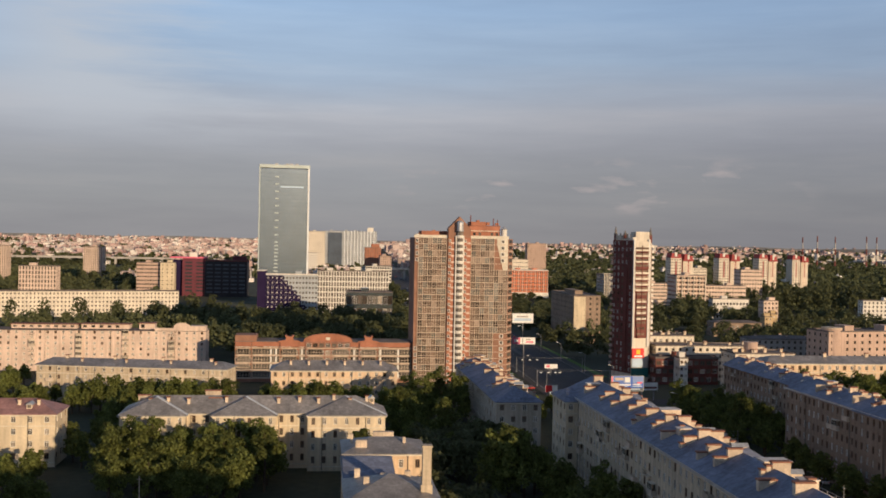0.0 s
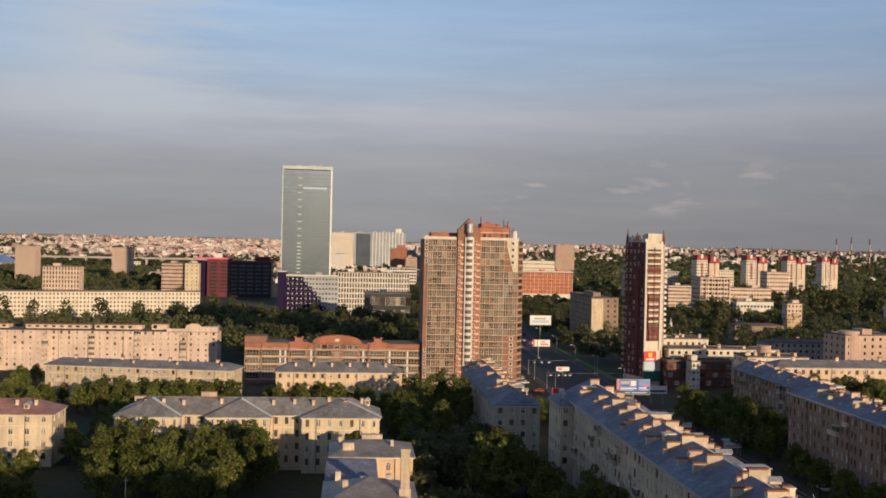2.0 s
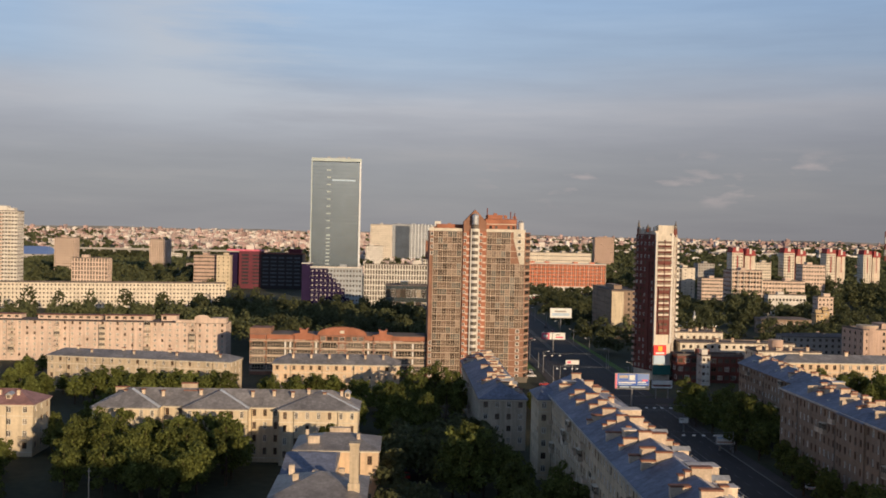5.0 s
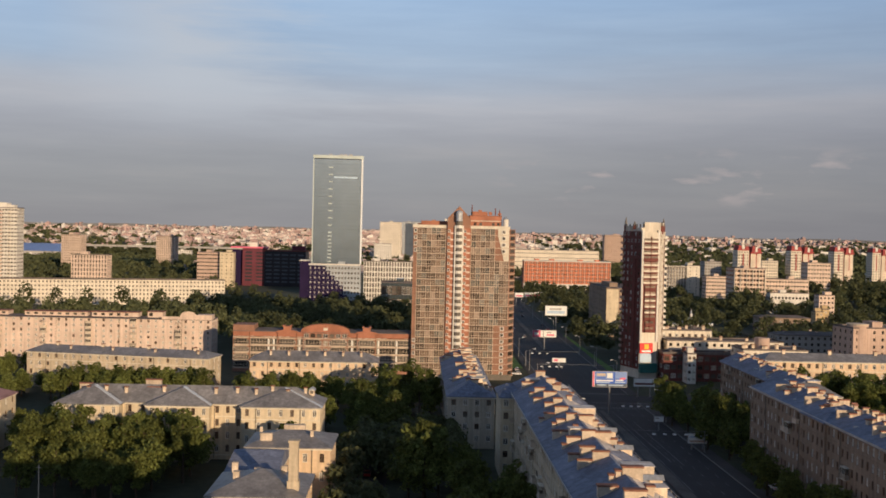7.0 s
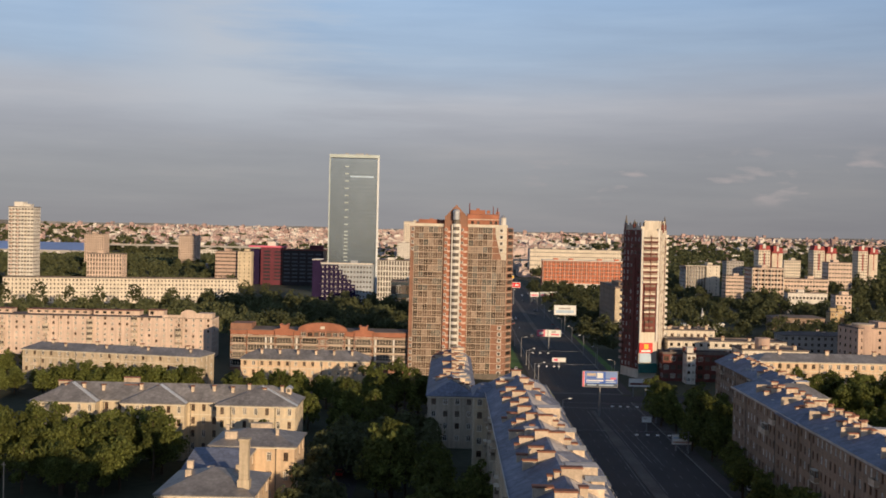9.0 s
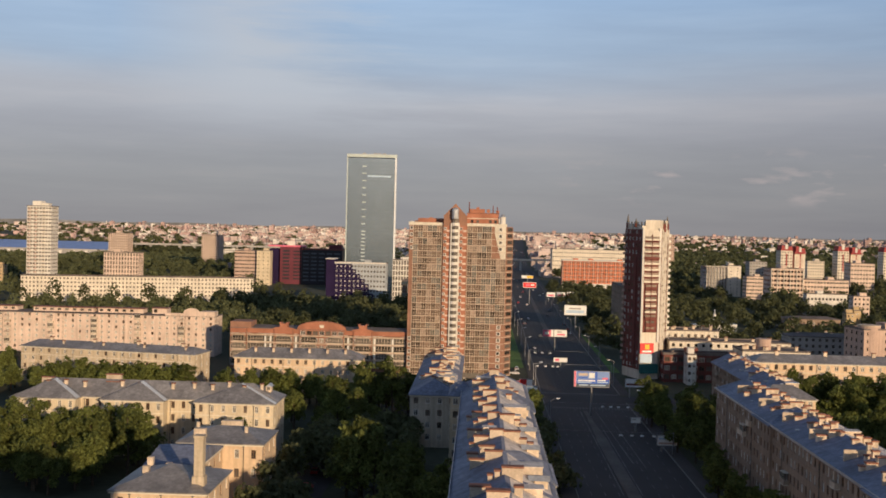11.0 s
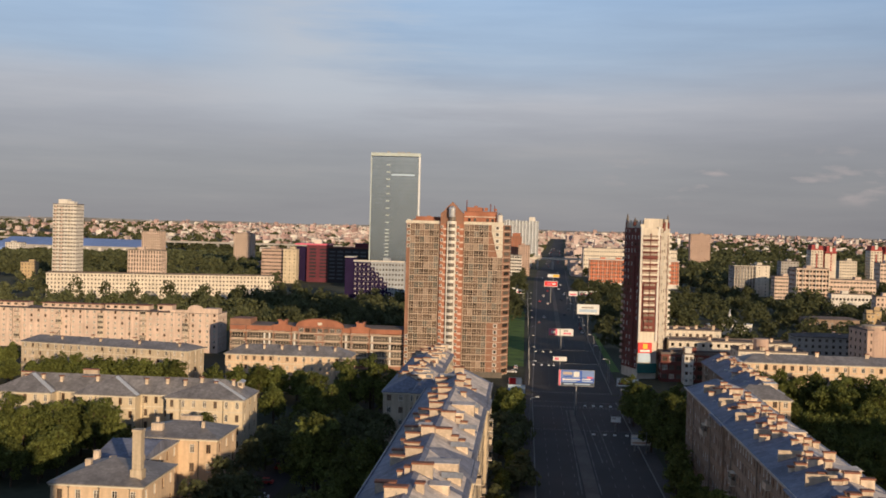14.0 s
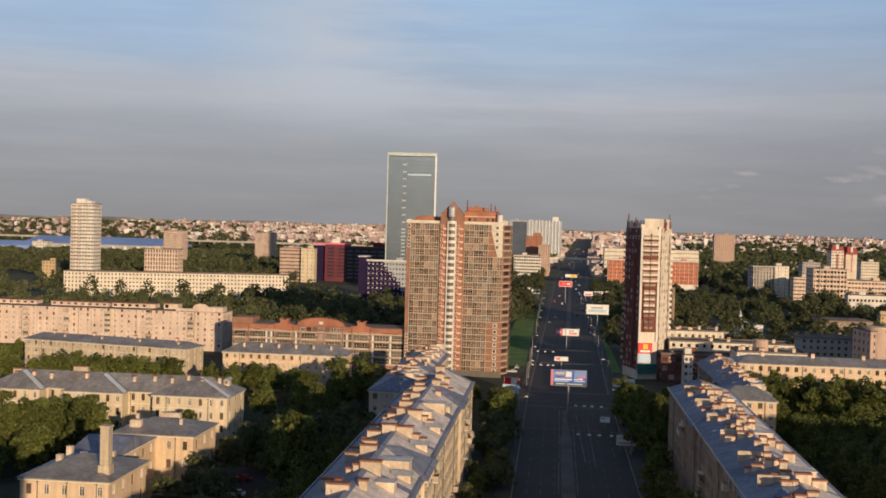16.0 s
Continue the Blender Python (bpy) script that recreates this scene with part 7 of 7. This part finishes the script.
_l1 = street_lamp(-15.8, 330, 9.5, 0)
_l2 = street_lamp(16.8, 352, 9.5, 180)
for _y in (420, 470, 520, 570, 625, 680, 740, 800, 870):
    copy_thing(_l1, pose(-15.8, _y, 0))
    copy_thing(_l2, pose(16.8, _y + 14, 0, 0, 0, 180))
_o = thing("lattice_mast", "thin wooden mast with a cross arm in a garden", "mast", m=pose(-149, 227, 0))
part("pole", Build().tube((0, 0, 0), (0, 0, 9.5), 0.14, 0.1, 6), M["stack"], _o)
part("cross_arm", Build().box(-0.5, 0.5, -0.05, 0.05, 8.8, 8.95), M["stack"], _o)


def car(paint, label):
    o = thing("car", label, "car", "cars")
    b = Build()
    prof = [(-2.1, 0.35), (2.1, 0.35), (2.15, 0.7), (1.95, 0.92), (0.95, 1.0), (-1.7, 1.02), (-2.1, 0.85)]
    for s, w in ((-1, 0.86), (1, 0.86)):
        q = [(s * w, y, z) for y, z in prof]
        b.poly(q if s > 0 else q[::-1])
    for (y0, z0), (y1, z1) in zip(prof, prof[1:] + prof[:1]):
        b.poly([(0.86, y0, z0), (-0.86, y0, z0), (-0.86, y1, z1), (0.86, y1, z1)][::-1])
    part("body", b, M[paint], o)
    c = Build()
    lo, hi = [(-0.8, -1.65, 1.0), (0.8, -1.65, 1.0), (0.8, 1.0, 0.98), (-0.8, 1.0, 0.98)], [(-0.66, -1.2, 1.45), (0.66, -1.2, 1.45), (0.66, 0.35, 1.47), (-0.66, 0.35, 1.47)]
    for i in range(4):
        j = (i + 1) % 4
        c.poly([lo[i], lo[j], hi[j], hi[i]])
    part("window_band", c, M["pane"], o)
    part("roof_panel", Build().box(-0.66, 0.66, -1.2, 0.35, 1.45, 1.5), M[paint], o)
    for x in (-0.84, 0.84):
        for y in (-1.3, 1.35):
            part("wheel", Build().tube((x - 0.1, y, 0.33), (x + 0.1, y, 0.33), 0.33, 0.33, 10), M["tyre"], o)
    for x in (-0.6, 0.6):
        part("tail_light", Build().box(x - 0.2, x + 0.2, -2.14, -2.08, 0.68, 0.82), M["signred"], o)
    return o


_cars = [car("carw", "white saloon car on the asphalt"), car("carg", "grey saloon car on the asphalt"), car("card", "dark saloon car on the asphalt"), car("carr", "red saloon car on the asphalt")]
_spots = [(-29.5, 262, 0), (-29.5, 243, 0), (-30.2, 292, 0), (-79, 246, 90), (-76.5, 232, 90), (-79, 262, 0), (22.4, 255, 0), (-5.6, 620, 0), (6.2, 655, 180), (-9.0, 740, 0),
          (5.8, 770, 180), (9.6, 820, 180), (-6.0, 880, 0), (-12.8, 905, 0), (6.0, 930, 180), (-9.4, 980, 0), (9.8, 1010, 180), (-5.5, 1060, 0), (6.2, 1100, 180), (-8.9, 1150, 0),
          (9.5, 1180, 180), (5.9, 1260, 180), (-6.1, 1290, 0), (-12.5, 700, 0), (13.4, 640, 0), (13.5, 668, 0), (13.4, 700, 0), (-21.5, 470, 0), (-23, 455, 90), (-20.8, 430, 90)]
_spots += [((-11, -7.5, -4.6, 5.2, 8.4, 11.6)[(_i * 5 + _i // 3) % 6], 1330 + 60 * _i, 0) for _i in range(26)]
_spots += [((-12.5, -9, 10, 13)[_i % 4], 1900 + 70 * _i, 0) for _i in range(14)]
for _i, (_x, _y, _a) in enumerate(_spots):
    _m = pose(_x + (bend(_y) if abs(_x) < 30 and _y > 600 else 0), _y, land(_y) + 0.025, 0, 0, _a)
    if _i < 4:
        _cars[_i].matrix_basis = _m
    else:
        copy_thing(_cars[(_i * 7) % 4 if _i % 3 else 0], _m)

_o = thing("pavilion", "small white pavilion with pointed roof among trees", "pavilion", m=pose(109, 668, 0))
part("wall", Build().box(-5, 5, -4, 4, 0, 7.5), M["white"], _o)
_b = Build()
hip_roof(_b, -5, 5, -4, 4, 7.5, 10.5, 5, 0.4)
part("roof", _b, M["sheet"], _o)
for _x, _z in ((-9.2, 5.4), (9.4, 6.2)):
    part("annex", Build().box(_x - 4, _x + 4, -3, 5, 0, _z), M["white"], _o)
    part("annex_roof", Build().box(_x - 4.3, _x + 4.3, -3.3, 5.3, _z + 0.003, _z + 0.5), M["sheet"], _o)
part("lantern", Build().tube((0, 0, 9.5), (0, 0, 12.5), 1.0, 0.9, 8), M["white"], _o)
part("spire", Build().tube((0, 0, 12.5), (0, 0, 16), 0.8, 0.05, 8), M["sheet"], _o)
block("low house with pale grey roof in a park", 160, 688, 0, 34, 14, 9.5, 2, "umber", win=(1.6, 1.8), top="tar", seed=105, lid=True)

# ---- far city ----
_rc = random.Random(5)


def city(name, label, n, y0, y1, mat, hs, ws, keep, gap=24):
    b = Build()
    made = 0
    while made < n:
        y = y0 + (y1 - y0) * _rc.random() ** 0.8
        x = _rc.uniform(-0.64 * y, 0.68 * y)
        if -gap - ws[1] < x - bend(y) < gap and y < 3850 or not keep(x, y):
            continue
        w, d, h = _rc.uniform(*ws), _rc.uniform(12, 26), _rc.choice(hs) * _rc.uniform(0.85, 1.15)
        g = land(y)
        b.box(x, x + w, y, y + d, max(0, g - 3), g + h)
        if _rc.random() < 0.6:
            b.box(x + w * 0.3, x + w * 0.5, y + d * 0.3, y + d * 0.7, g + h, g + h + 2.6)
        made += 1
    tagged(new(name, b.mesh(name, [M[mat]])), label, "buildings", "", "stuff")


def sparse(far, mid):
    """Keeps a share of the blocks: dense by the avenue and to its west, sparse beyond the parks and over the river flats."""
    def keep(x, y):
        if x < -420 and y < 2350:
            return False
        if x < -0.1 * y and y < 3000 and _rc.random() < 0.75:
            return False
        if x > 0.09 * y:
            return _rc.random() < (far if y > 3600 else mid)
        return _rc.random() < (0.1 if x < -0.42 * y else 0.3 if x < -0.3 * y else 1.0)
    return keep


city("far_city", "pale panel blocks of the far city", 950, 1400, 2700, "far1", (4, 5, 6, 8, 11), (5, 15), sparse(1.0, 0.05))
city("far_city", "white blocks and sheds of the far city", 760, 1400, 3000, "farw", (3, 5, 6, 9, 12), (5, 18), sparse(1.0, 0.08))
city("far_city", "rose and brown blocks of the far city", 440, 2000, 2950, "far2", (4, 6, 9, 13), (5, 13), sparse(1.0, 0.05))
city("far_city", "long grey sheds of the far city", 230, 1500, 3400, "far3", (4, 5, 6), (30, 80), sparse(1.0, 0.25))
city("far_city", "long white sheds of the far city", 240, 2300, 4100, "farw", (4, 5, 6), (40, 130), sparse(1.0, 0.6))
city("far_city", "pale blocks along the skyline", 3500, 2500, 4600, "far1", (5, 7, 8, 10, 14), (6, 24), sparse(0.9, 0.06))
city("far_city", "white blocks along the skyline", 1950, 2500, 4600, "farw", (4, 6, 8, 10, 14), (6, 24), sparse(0.8, 0.06))
city("far_city", "rose blocks along the skyline", 2900, 2600, 4600, "far2", (5, 7, 10, 13), (6, 20), sparse(1.0, 0.06))
city("far_city", "rose tower blocks on the skyline", 420, 3700, 4600, "far2", (11, 14, 18, 22), (6, 16), sparse(1.0, 1.0))
city("far_city", "pale tower blocks on the skyline", 150, 3200, 4500, "farw", (12, 16, 22), (5, 12), sparse(1.0, 0.5))
city("far_city", "pale blocks lining the far avenue", 90, 1720, 3800, "far1", (8, 12, 16, 22), (10, 24), lambda x, y: abs(x - bend(y)) < 130, 20)
# skyline strip; distance haze is put into its grey-blue colour
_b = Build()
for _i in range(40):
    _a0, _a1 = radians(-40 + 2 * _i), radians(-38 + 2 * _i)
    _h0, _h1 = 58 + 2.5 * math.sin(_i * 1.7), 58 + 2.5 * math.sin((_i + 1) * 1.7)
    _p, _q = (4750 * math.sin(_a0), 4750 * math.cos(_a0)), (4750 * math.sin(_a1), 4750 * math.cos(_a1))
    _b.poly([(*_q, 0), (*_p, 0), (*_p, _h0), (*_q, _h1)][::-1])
flat("backdrop", _b, M["hill"], "low wooded skyline in painted haze at the edge of the city", "skyline")

# elevated road and blue-roofed sheds far off
_o = thing("viaduct", "long pale elevated road on piers", "bridge", m=pose(-1300, 2150, 0, 0, 0, 2.0))
part("deck", Build().box(0, 900, 0, 14, 13.5, 16.2), M["concrete"], _o)
part("parapet", Build().box(0, 900, -0.3, 0.2, 16.2, 17.4), M["concrete"], _o)
for _i in range(30):
    part("pier", Build().box(_i * 30 + 4, _i * 30 + 8, 2, 12, 0, 13.5), M["concrete"], _o)
def shed(label, x, y, w, d, z, zr, wall):
    """A long low shed with a metal roof and a strip of gates."""
    o = thing("shed", label, "shed", "blue sheds", pose(x, y, 0))
    part("wall", Build().box(0, w, 0, d, 0, z), M[wall], o)
    b = Build()
    hip_roof(b, 0, w, 0, d, z, zr, 12, 1.0)
    part("roof", b, M["bluemetal"], o, "bright blue metal roof")
    for i in range(int(w / 24)):
        part("gate", Build().box(8 + 24 * i, 14 + 24 * i, -0.2, -0.01, 0, z * 0.7), M["white"], o)


shed("long shed with bright blue metal roof", -1010, 1905, 300, 90, 9, 22, "concrete")
shed("low shed with blue metal roof and blue walls", -1060, 1690, 178, 40, 10, 17, "bluemetal")
block("white office beside a blue shed", -878, 1688, 0, 26, 20, 17, 4, "white", win=(2.0, 1.8), pitch=4, seed=108)
woods("far_woods", "broad belt of trees beyond the hospital", scatter(1500, 150, 1700, 1250, 2700, 15, lambda x, y: 0.1 * y < x < 0.62 * y), 9, 16, 5, 9, 0.5, 2.8, 15)
for _x, _y, _h in ((1080, 2480, 88), (1118, 2480, 92), (1175, 2500, 90), (1258, 2500, 92), (1296, 2520, 92)):
    _o = thing("power_station_stack", "tall red and white banded stack on the skyline", "chimney", "power station stacks", pose(_x, _y, 0))
    for _i in range(6):
        part("band", Build().tube((0, 0, _h * _i / 6), (0, 0, _h * (_i + 1) / 6), 2.6 - 0.22 * _i, 2.4 - 0.22 * _i, 10), M["maroon"] if _i % 2 else M["concrete"], _o)
